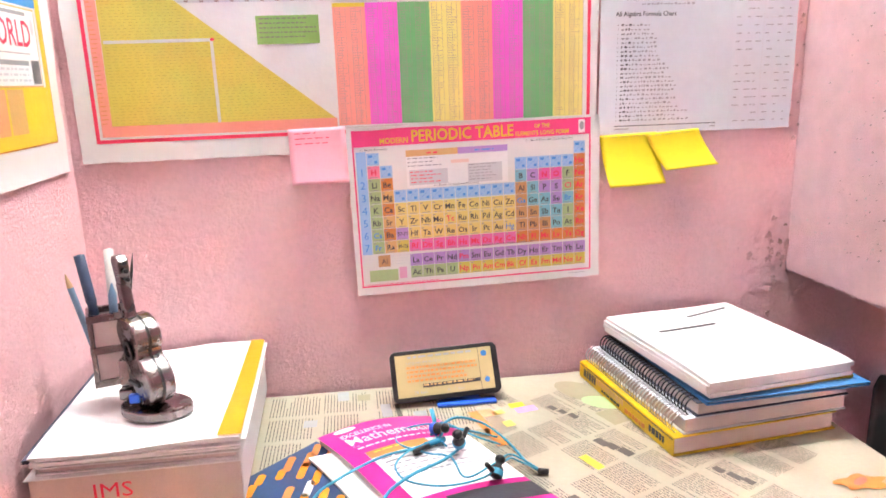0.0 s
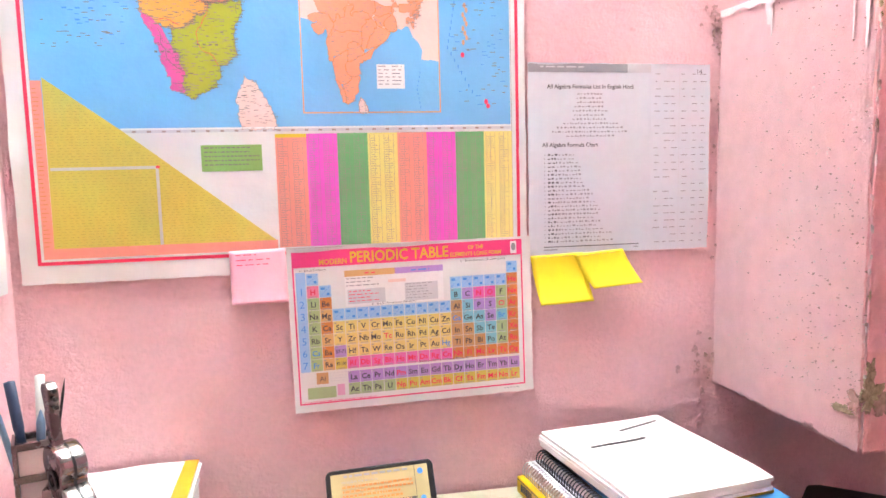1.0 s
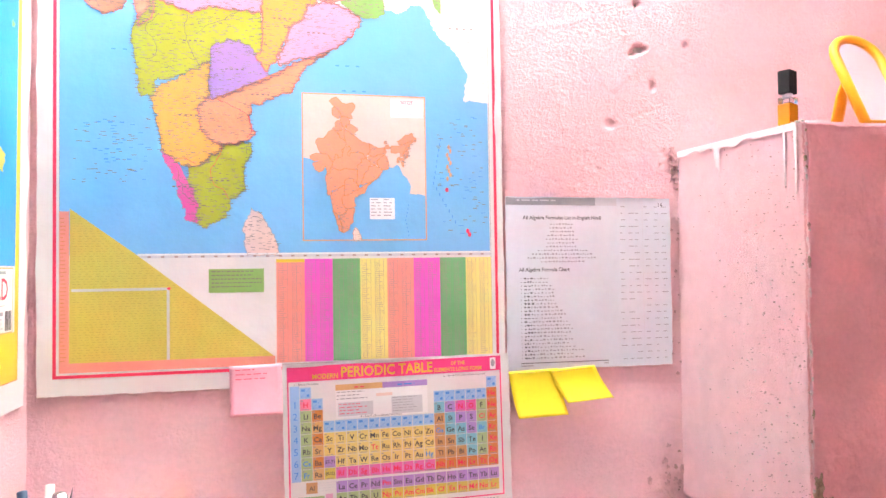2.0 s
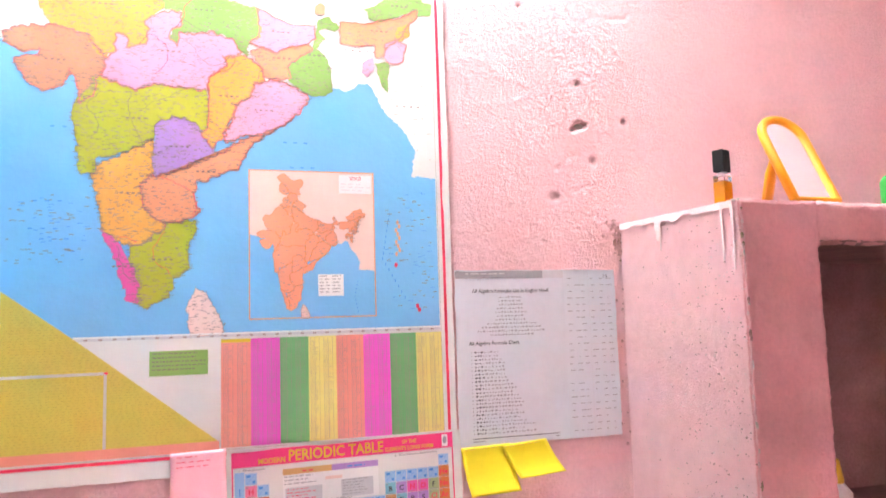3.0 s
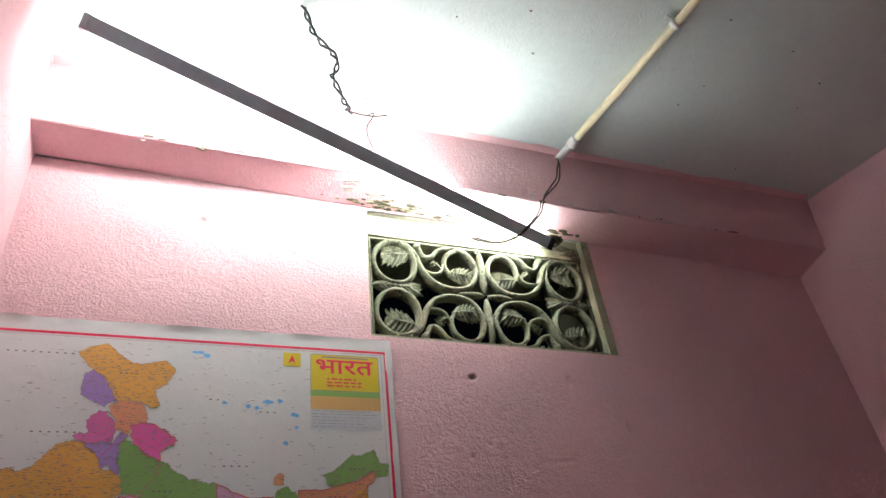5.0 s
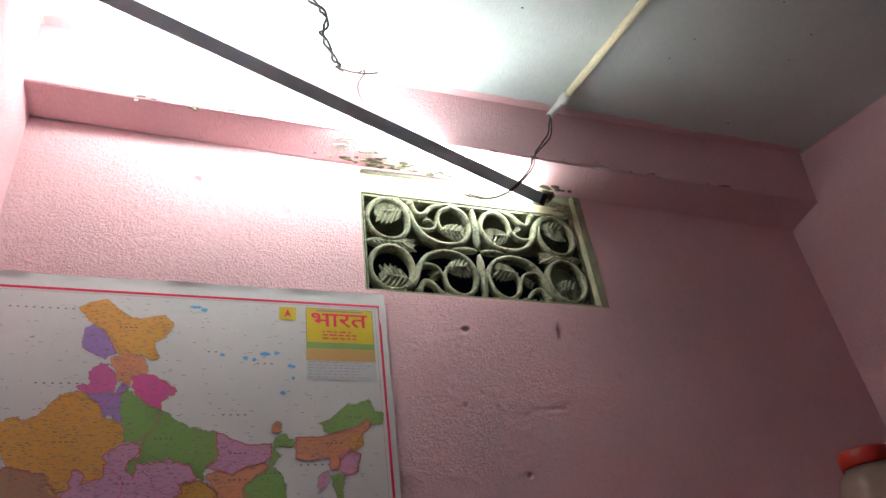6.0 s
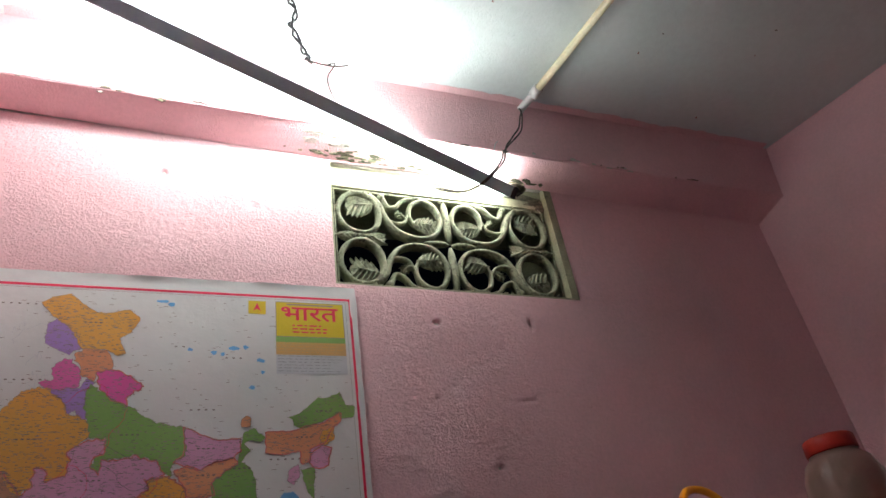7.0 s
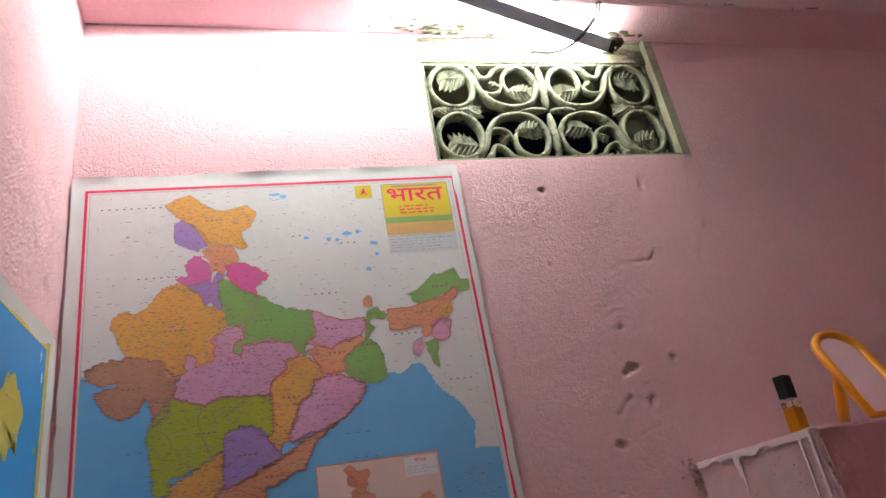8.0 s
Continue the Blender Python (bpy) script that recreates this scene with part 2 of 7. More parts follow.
def lathe(profile, seg=24, bm=None, at=(0, 0, 0)):
    """A body of revolution about z from (radius, height) pairs."""
    made = bmesh.new()
    rows = []
    for r, z in profile:
        if r < 1e-6:
            rows.append([made.verts.new((at[0], at[1], at[2] + z))])
        else:
            rows.append([made.verts.new((at[0] + r * math.cos(2 * math.pi * i / seg), at[1] + r * math.sin(2 * math.pi * i / seg), at[2] + z)) for i in range(seg)])
    for a, b in zip(rows, rows[1:]):
        for i in range(seg):
            j = (i + 1) % seg
            if len(a) == 1 and len(b) > 1:
                made.faces.new((a[0], b[j], b[i]))
            elif len(b) == 1 and len(a) > 1:
                made.faces.new((a[i], a[j], b[0]))
            elif len(a) > 1:
                made.faces.new((a[i], a[j], b[j], b[i]))
    bmesh.ops.recalc_face_normals(made, faces=made.faces[:])
    return joined(bm, made)


def spline(points, steps=8, closed=False):
    """A smooth line through the points."""
    p = [Vector(q) for q in points]
    n = len(p)
    out = []
    for i in range(n if closed else n - 1):
        a, b, c, d = (p[(i + k) % n] if closed else p[min(max(i + k, 0), n - 1)] for k in (-1, 0, 1, 2))
        for s in range(steps):
            t = s / steps
            out.append(0.5 * (2 * b + (c - a) * t + (2 * a - 5 * b + 4 * c - d) * t * t + (3 * b - a - 3 * c + d) * t ** 3))
    if not closed:
        out.append(p[-1])
    return out


def sweep(points, r, seg=8, closed=False, flat=None, up=(0, 0, 1), bm=None, taper=None):
    """A rod along points. flat: its half width across 'up' and r along it."""
    made = bmesh.new()
    p = [Vector(q) for q in points]
    n = len(p)
    rings = []
    side = None
    for i in range(n):
        a = p[(i - 1) % n] if closed or i else p[0]
        b = p[(i + 1) % n] if closed or i < n - 1 else p[-1]
        d = (b - a).normalized()
        if flat is not None:
            s = d.cross(Vector(up)).normalized()
        else:
            if side is None:
                side = d.orthogonal().normalized()
            side = (side - d * side.dot(d)).normalized()
            s = side
        u = s.cross(d).normalized()
        k = taper(i / (n - 1)) if taper else 1.0
        ring = []
        for j in range(seg):
            w = 2 * math.pi * (j + 0.5) / seg
            ring.append(made.verts.new(p[i] + s * (math.cos(w) * (flat if flat is not None else r) * k) + u * (math.sin(w) * r * k)))
        rings.append(ring)
    for i in range(n if closed else n - 1):
        a, b = rings[i], rings[(i + 1) % n]
        for j in range(seg):
            made.faces.new((a[j], a[(j + 1) % seg], b[(j + 1) % seg], b[j]))
    if not closed:
        made.faces.new(rings[0])
        made.faces.new(rings[-1][::-1])
    bmesh.ops.recalc_face_normals(made, faces=made.faces[:])
    return joined(bm, made)


def relief(x, y, z, amp=1.0):
    """Hand-trowelled plaster: broad swells, float strokes, rough and smooth stretches, never above the true face."""
    p = Vector((x, y, z))
    broad = noise.noise(p * 2.6)
    rough = 0.30 + 0.70 * min(1.0, max(0.0, 0.5 + 1.5 * noise.noise(p * 3.4 + Vector((4, 0, 2)))))
    s = broad * 0.0014 + noise.noise(p * 8.0) * 0.0007
    slant = Vector((x + 0.2 * z, y, z - 0.15 * x)) + Vector((noise.noise(p * 9.0), 0, noise.noise(p * 9.0 + Vector((0, 7, 0))))) * 0.05
    stroke = 1 - abs(noise.noise(slant * 16.0)) * 3.2
    s += max(0.0, stroke) ** 4 * 0.0022 * max(0.0, noise.noise(p * 4.2 + Vector((0, 3, 9))))
    lump = noise.noise(p * 46.0)
    s += rough * (max(0.0, lump - 0.10) * 0.0008 + noise.noise(p * 95.0) * 0.0007 + max(0.0, noise.noise(p * 140.0)) * 0.0010)
    return amp * min(0.0, s - 0.0022)


def plaster(name, origin, u, v, normal, us, vs, material, skip=None, pits=(), amp=1.0, parent=None):
    """A trowelled face on a grid of lines us along u and vs along v; skip leaves out cells, pits are (u, v, ru, rv, depth)."""
    o, u, v, nn = Vector(origin), Vector(u), Vector(v), Vector(normal)
    verts, faces = [], []
    for b in vs:
        for a in us:
            q = o + u * a + v * b
            d = relief(q.x, q.y, q.z, amp)
            for pu, pv, ru, rv, deep in pits:
                k = ((a - pu) / ru) ** 2 + ((b - pv) / rv) ** 2
                if k < 4:
                    d -= 1.25 * deep * math.exp(-1.8 * k * k)
            q = q + nn * d
            verts.append(tuple(q))
    w = len(us)
    for j in range(len(vs) - 1):
        for i in range(w - 1):
            if skip and skip((us[i] + us[i + 1]) / 2, (vs[j] + vs[j + 1]) / 2):
                continue
            faces.append((j * w + i, j * w + i + 1, (j + 1) * w + i + 1, (j + 1) * w + i))
    me = bpy.data.meshes.new(name)
    me.from_pydata(verts, [], faces)
    if me.polygons and Vector(me.polygons[0].normal).dot(nn) < 0:
        me.flip_normals()
    me.materials.append(material)
    me.polygons.foreach_set("use_smooth", [True] * len(me.polygons))
    ob = new(name, me)
    if parent is not None:
        ob.parent = parent
    return ob


def lines(a, b, step, stops=()):
    """Grid lines from a to b about a step apart that keep to the stops."""
    marks = [a, *sorted(s for s in stops if a < s < b), b]
    out = []
    for p, q in zip(marks, marks[1:]):
        k = max(1, round((q - p) / step))
        out += [p + (q - p) * i / k for i in range(k)]
    return out + [b]


# ---- printing on flat sheets (local x to the right, y up the sheet, z out of it) ----
LAYER = 0.00007


class Press:
    """Collects the printed shapes of a sheet, one mesh for each ink and layer."""

    def __init__(self, parent, name="print"):
        self.parent, self.name, self.beds = parent, name, {}

    def bed(self, colour, layer):
        if (colour, layer) not in self.beds:
            self.beds[(colour, layer)] = bmesh.new()
        return self.beds[(colour, layer)]

    def poly(self, points, colour, layer=1):
        bm = self.bed(colour, layer)
        f = bm.faces.new([bm.verts.new((x, y, layer * LAYER)) for x, y in points])
        f.normal_update()
        if f.normal.z < 0:
            f.normal_flip()

    def rect(self, x0, y0, x1, y1, colour, layer=1):
        self.poly(((x0, y0), (x1, y0), (x1, y1), (x0, y1)), colour, layer)

    def frame_line(self, x0, y0, x1, y1, w, colour, layer=1):
        self.rect(x0, y0, x1, y0 + w, colour, layer)
        self.rect(x0, y1 - w, x1, y1, colour, layer)
        self.rect(x0, y0 + w, x0 + w, y1 - w, colour, layer)
        self.rect(x1 - w, y0 + w, x1, y1 - w, colour, layer)

    def disc(self, x, y, rx, ry, colour, layer=1, seg=20, turn=0.0):
        c, s = math.cos(turn), math.sin(turn)
        self.poly([(x + rx * math.cos(6.2832 * i / seg) * c - ry * math.sin(6.2832 * i / seg) * s,
                    y + rx * math.cos(6.2832 * i / seg) * s + ry * math.sin(6.2832 * i / seg) * c) for i in range(seg)], colour, layer)

    def stroke(self, points, w, colour, layer=1):
        for (ax, ay), (bx, by) in zip(points, points[1:]):
            d = math.hypot(bx - ax, by - ay) or 1e-6
            nx, ny = -(by - ay) / d * w / 2, (bx - ax) / d * w / 2
            self.poly(((ax + nx, ay + ny), (ax - nx, ay - ny), (bx - nx, by - ny), (bx + nx, by + ny)), colour, layer)

    def words(self, body, x, y, size, colour, layer=3, width=None, align="LEFT", bold=0.0):
        """Lettering whose capitals are about 0.7 of size high, squeezed to a width if one is given."""
        curve = bpy.data.curves.new("letters", "FONT")
        curve.body, curve.size, curve.align_x, curve.offset = body, 1.0, "LEFT", bold
        curve.resolution_u = 2
        ob = bpy.data.objects.new("letters", curve)
        me = ob.to_mesh()
        xs = [v.co.x for v in me.vertices] or [0, 1]
        k = size if width is None else width / max(1e-6, max(xs) - min(xs))
        shift = {"LEFT": -min(xs), "CENTER": -(min(xs) + max(xs)) / 2, "RIGHT": -max(xs)}[align]
        copy = me.copy()
        for v in copy.vertices:
            v.co = (x + (v.co.x + shift) * k, y + v.co.y * size, layer * LAYER)
        self.bed(colour, layer).from_mesh(copy)
        ob.to_mesh_clear()
        bpy.data.objects.remove(ob)
        bpy.data.curves.remove(curve)
        bpy.data.meshes.remove(copy)

    def scribble(self, x0, y0, x1, y1, line, h, colour, layer=2, fill=0.8, rng=random, word=0.012):
        """Rows of short bars that stand for print too small to read."""
        y = y1
        while y > y0:
            x = x0
            end = x0 + (x1 - x0) * min(1.0, fill + rng.uniform(-0.15, 0.25))
            while x < end:
                w = rng.uniform(0.35, 1.3) * word
                self.rect(x, y - h, min(x + w, end), y, colour, layer)
                x += w + word * 0.3
            y -= line

    def done(self):
        """Few large shapes become a part each; many small ones stay one part of kind stuff."""
        for (colour, layer), bm in self.beds.items():
            material = INKS[colour] if isinstance(colour, str) else colour
            if 1 < len(bm.faces) <= 14:
                for f in bm.faces:
                    one = bmesh.new()
                    one.faces.new([one.verts.new(v.co) for v in f.verts])
                    part(self.name, one, material, self.parent)
                bm.free()
            else:
                ob = part(self.name, bm, material, self.parent)
                if len(ob.data.polygons) > 1:
                    tagged(ob, kind="stuff")
        self.beds = {}


def on_back_wall(x, z, turn=0.0, y=-0.0045):
    return Matrix.Translation((x, y, z)) @ pose(0, 0, 0, 90) @ pose(0, 0, 0, 0, 0, turn)


# ---- the room ----
LEFT, RIGHT, FRONT, TOP = 0.022, 1.945, -2.6, 2.645
SOFFIT, BEAM = 2.465, -0.092
SPLAY = 0.17


def soffit_z(x, y):
    """The underside of the lintel beam, which sinks to one end and more so at the wall."""
    k = min(1.0, max(0.0, y / BEAM))
    return SOFFIT + 0.008 - 0.026 * x * (1 - k) + k * (0.007 - 0.010 * x)


def settle(ob, top):
    """Sinks the lower edge of a beam face to the crooked underside."""
    for v in ob.data.vertices:
        k = 1.0 if top is None else max(0.0, (top - v.co.z) / (top - SOFFIT))
        v.co.z += (soffit_z(v.co.x, v.co.y) - SOFFIT) * k


GX0, GX1, GZ0, GZ1 = 0.691, 1.264, 2.124, 2.452
PITS = [(0.988, 1.664, 0.013, 0.007, 0.011), (0.974, 1.656, 0.008, 0.005, 0.008), (0.985, 1.743, 0.006, 0.006, 0.008),
        (1.075, 1.676, 0.005, 0.006, 0.008), (0.899, 2.046, 0.008, 0.006, 0.009), (0.349, 2.363, 0.007, 0.009, 0.009),
        (0.875, 1.88, 0.004, 0.005, 0.006), (1.01, 1.60, 0.006, 0.010, 0.005), (0.93, 1.53, 0.012, 0.008, 0.004),
        (0.525, 2.30, 0.012, 0.012, 0.003), (1.24, 1.95, 0.006, 0.012, 0.003),
        (1.12, 2.05, 0.006, 0.018, 0.003)]
rng = random.Random(5)
PITS += [(rng.uniform(0.76, 1.9), rng.uniform(1.45, 2.1), rng.uniform(0.002, 0.005), rng.uniform(0.002, 0.006), rng.uniform(0.002, 0.006)) for _ in range(9)]
PITS += [(1.050 - abs(rng.gauss(0, 0.035)), rng.gauss(0.93, 0.05), rng.uniform(0.0022, 0.005), rng.uniform(0.0022, 0.0045), rng.uniform(0.001, 0.0026)) for _ in range(80)]
PITS += [(rng.uniform(0.08, 1.9), rng.uniform(0.85, 2.4), rng.uniform(0.003, 0.009), rng.uniform(0.003, 0.006), rng.choice((0.0007, 0.0010, 0.0014, 0.0020))) for _ in range(130)]
# short scars where the float dragged
for x, z, lean in ((0.985, 1.85, 0.4), (1.04, 1.87, 0.2), (1.21, 1.93, -1.2), (1.19, 1.75, -1.0), (1.47, 1.80, -0.5), (1.00, 1.95, 0.3),
                   (0.95, 1.55, -0.8), (1.00, 1.50, 0.2), (0.93, 1.58, 0.1), (0.45, 2.25, -0.9), (0.25, 2.20, 0.6), (1.12, 1.60, 1.0)):
    for k in range(6):
        lean += rng.uniform(-0.5, 0.5)
        x, z = x + 0.010 * math.cos(lean), z + 0.010 * math.sin(lean)
        PITS.append((x, z, rng.uniform(0.004, 0.008), rng.uniform(0.003, 0.005), rng.uniform(0.0007, 0.0017)))

wall_back = plaster("wall_back", (0, 0, 0), (1, 0, 0), (0, 0, 1), (0, -1, 0),
                    lines(LEFT - 0.008, RIGHT + 0.008, 0.0038, (GX0, GX1)), lines(0.0, 0.8, 0.05) + lines(0.8, SOFFIT + 0.006, 0.0038, (GZ0, GZ1))[1:], wall_paint,
                    skip=lambda a, b: GX0 < a < GX1 and GZ0 < b < GZ1, pits=PITS)
tagged(wall_back, "pink painted, roughly trowelled plaster wall with pits", "wall", kind="structure")
wall_left = plaster("wall_left", (LEFT, 0, 0), (0, -1, 0), (0, 0, 1), (1, 0, 0), lines(-0.008, 0.9, 0.010) + lines(0.9, -FRONT, 0.06)[1:],
                    lines(0.0, 0.8, 0.06) + lines(0.8, TOP, 0.010)[1:], wall_paint,
                    pits=[(0.05, 2.30, 0.004, 0.02, 0.004), (0.08, 1.86, 0.004, 0.01, 0.006), (0.03, 1.93, 0.004, 0.008, 0.006), (0.14, 1.9, 0.004, 0.006, 0.005)])
tagged(wall_left, "pink painted plaster side wall, pale under the lamp", "wall", kind="structure")
wall_right = plaster("wall_right", (RIGHT, 0, 0), (0, -1, 0), (0, 0, 1), (-1, 0, 0), lines(-0.008, -FRONT, 0.03), lines(0, TOP, 0.03), wall_paint, amp=0.8)
for v in wall_right.data.vertices:
    v.co.x += min(SPLAY - 0.05, max(0.0, -v.co.y) * 0.25) + 0.16 * max(0.0, v.co.z - 2.42)
tagged(wall_right, "smooth pink painted plaster side wall", "wall", kind="structure")
# unseen wall, added so that lamp light bounces within a closed room
wall_front = plaster("wall_front", (0, FRONT, 0), (1, 0, 0), (0, 0, 1), (0, 1, 0), lines(LEFT, RIGHT + SPLAY, 0.08), lines(0, TOP, 0.08), wall_paint)
tagged(wall_front, "unseen pink plaster wall, added to close the room for bounced light", "wall", kind="structure")
outer = box(LEFT - 0.2, GX0, 0.01, 0.22, 0, TOP)
box(GX1, RIGHT + SPLAY + 0.2, 0.01, 0.22, 0, TOP, bm=outer)
box(GX0, GX1, 0.01, 0.22, 0, GZ0, bm=outer)
box(GX0, GX1, 0.01, 0.22, GZ1, TOP, bm=outer)
tagged(part("wall_core", outer, bare_plaster), "masonry core of the back wall", "wall", kind="structure")
box_core = box(LEFT - 0.2, LEFT - 0.01, FRONT - 0.2, 0.0, 0, TOP)
box(RIGHT + SPLAY + 0.01, RIGHT + SPLAY + 0.2, FRONT - 0.2, 0.0, 0, TOP, bm=box_core)
box(LEFT, RIGHT + SPLAY, FRONT - 0.2, FRONT - 0.01, 0, TOP, bm=box_core)
tagged(part("wall_core_side", box_core, bare_plaster), "masonry core of the side walls", "wall", kind="structure")

floor = part("floor", box(LEFT - 0.2, RIGHT + SPLAY + 0.2, FRONT - 0.2, 0.2, -0.1, 0.0), cement)
tagged(floor, "grey cement floor", "floor", kind="structure")
ceiling = plaster("ceiling", (0, 0, TOP), (1, 0, 0), (0, -1, 0), (0, 0, -1), lines(LEFT - 0.008, RIGHT + SPLAY, 0.012), lines(0.08, 1.0, 0.012) + lines(1.0, -FRONT, 0.08)[1:], ceiling_paint, amp=0.7)
tagged(ceiling, "whitewashed plaster ceiling with pink overpaint at its edge", "ceiling", kind="structure")
tagged(part("roof_slab", box(LEFT - 0.2, RIGHT + SPLAY + 0.2, FRONT - 0.2, 0.22, TOP + 0.012, TOP + 0.15), bare_plaster), "concrete roof slab", "ceiling", kind="structure")

# the lintel beam along the back wall, with a slightly wavering arris
beam = thing("beam", pose(0, 0, 0), "pink painted plaster lintel beam under the ceiling", "beam", kind="structure")
xs = lines(LEFT - 0.008, RIGHT + 0.07, 0.008)
beam_face = plaster("beam_face", (0, BEAM, 0), (1, 0, 0), (0, 0, 1), (0, -1, 0), xs, lines(SOFFIT, TOP + 0.006, 0.010), wall_paint,
        pits=[(1.29, SOFFIT + 0.012, 0.018, 0.012, 0.012), (1.07, SOFFIT + 0.03, 0.008, 0.006, 0.006)], parent=beam)
beam_soffit = plaster("beam_soffit", (0, 0, SOFFIT), (1, 0, 0), (0, -1, 0), (0, 0, -1), xs, lines(0, -BEAM, 0.008), wall_paint, parent=beam)
settle(beam_face, TOP), settle(beam_soffit, None)

# a ragged strip where pink wall paint runs on to the ceiling
rng = random.Random(3)
edge = []
for i in range(90):
    x = LEFT + 0.005 + (RIGHT + 0.05 - LEFT - 0.01) * i / 89
    edge.append((x, 0.020 + 0.010 * noise.noise(Vector((x * 6, 1, 0))) + 0.006 * noise.noise(Vector((x * 30, 2, 0)))))
bm = bmesh.new()
row = [(bm.verts.new((x, BEAM + 0.002, TOP - 0.0008)), bm.verts.new((x, BEAM - max(0.002, d), TOP - 0.0008))) for x, d in edge]
for (a, b), (c, d) in zip(row, row[1:]):
    bm.faces.new((a, b, d, c))
part("paint_edge", bm, wall_paint, beam)

# dark mould and flaking at the lintel above the grille
def patch(name, material, parent, m, rx, ry, seed, label=""):
    """A thin crust with a ragged outline."""
    pts = []
    count = 30 if max(rx, ry) < 0.006 else 90
    for i in range(count):
        w = 2 * math.pi * i / count
        q = Vector((math.cos(w), math.sin(w), seed * 3.7))
        k = 0.75 + 0.55 * noise.noise(q * 1.5) + 0.35 * noise.noise(q * 4.0) + 0.25 * noise.noise(q * 9.0)
        k = max(0.25, k)
        pts.append((rx * k * math.cos(w), ry * k * math.sin(w)))
    return part(name, prism(pts, -0.002, 0.0006), material, parent, label, m)


SOF = lambda x, y: pose(x, y, soffit_z(x, y) + 0.0012, 180)
rng = random.Random(14)
for i in range(10):
    patch("bare_patch", bare_plaster, beam, SOF(rng.uniform(0.60, 1.0), rng.uniform(-0.075, -0.03)), rng.uniform(0.010, 0.030), rng.uniform(0.004, 0.010), 60 + i, "flaked bare plaster")
for i in range(70):
    x = rng.gauss(0.79, 0.10)
    r = rng.uniform(0.0015, 0.0075)
    patch("mould_patch", (mould, jali_frame, mould)[i % 3], beam, SOF(x, -0.004 - abs(rng.gauss(0, 0.016))), r * 1.8, r * 0.7, 90 + i, "black-green mould")
# ragged dark patches past the lamp's right end, on the reveal and soffit
for x, z, rx, rz in ((1.205, 2.425, 0.048, 0.013), (1.225, 2.410, 0.030, 0.012), (1.170, 2.432, 0.030, 0.008), (1.236, 2.398, 0.014, 0.010)):
    patch("soot_patch", mould, beam, Matrix.Translation((x, 0.0196, z)) @ pose(0, 0, 0, 90), rx, rz, 118 + rx, "ragged dark patch")
for i in range(7):
    patch("soot_patch", mould, beam, SOF(rng.uniform(1.15, 1.25), -0.004 - abs(rng.gauss(0, 0.016))), rng.uniform(0.006, 0.016), rng.uniform(0.003, 0.008), 120 + i, "ragged dark patch")
for i in range(26):
    x = rng.uniform(LEFT + 0.03, RIGHT - 0.2)
    patch("chip", (mould, damp_brown, bare_plaster)[i % 3], beam, Matrix.Translation((x, BEAM - 0.0002, soffit_z(x, BEAM) + rng.uniform(0.0, 0.010))) @ pose(0, 0, 0, 90), rng.uniform(0.002, 0.012), rng.uniform(0.001, 0.0035), 140 + i)
for i in range(18):
    patch("chip", (damp_brown, mould)[i % 2], ceiling, Matrix.Translation((rng.uniform(0.3, 1.8), -rng.uniform(0.12, 0.8), TOP - 0.0006)) @ pose(0, 0, 0, 180), rng.uniform(0.001, 0.0035), rng.uniform(0.001, 0.003), 170 + i)
for x, z, r, s in ((1.29, SOFFIT + 0.012, 0.010, 7), (0.33, SOFFIT + 0.006, 0.010, 8), (0.22, SOFFIT + 0.004, 0.006, 9), (1.1, SOFFIT + 0.006, 0.012, 10), (1.35, SOFFIT + 0.008, 0.006, 11)):
    patch("chip", bare_plaster if s % 2 else mould, beam, Matrix.Translation((x, BEAM + 0.0005, z)) @ pose(0, 0, 0, 90), r, r * 0.5, s)

# ---- the pierced cement grille in its opening ----
grille = thing("ventilation_grille", pose((GX0 + GX1) / 2, 0.034, (GZ0 + GZ1) / 2, 90), "mouldy cream cement ventilation grille of scrolls and leaves", "grille")
GW, GH = (GX1 - GX0) / 2, (GZ1 - GZ0) / 2
for x0, x1, y0, y1 in ((-GW, -GW + 0.004, -GH, GH), (GW - 0.020, GW, -GH, GH), (-GW + 0.004, GW - 0.020, -GH, -GH + 0.005), (-GW + 0.004, GW - 0.020, GH - 0.056, GH)):
    part("reveal", box(x0, x1, y0, y1, -0.17, 0.0325 if x0 > 0 else 0.030 if y0 < 0 else 0.014), jali_frame, grille, "stained cream painted reveal")
# scrolls: local x across, y up, z towards the room
IX0, IX1, IY0, IY1 = -GW + 0.010, GW - 0.022, -GH + 0.010, GH - 0.056
CX, CY = (IX0 + IX1) / 2, (IY0 + IY1) / 2
HW, HH = (IX1 - IX0) / 2, (IY1 - IY0) / 2


def circle(x, y, rx, ry, z=0.0, n=30, a0=0.0, a1=360.0):
    full = abs(a1 - a0) >= 360
    return [(x + rx * math.cos(radians(a0 + (a1 - a0) * i / n)), y + ry * math.sin(radians(a0 + (a1 - a0) * i / n)), z) for i in range(n if full else n + 1)]


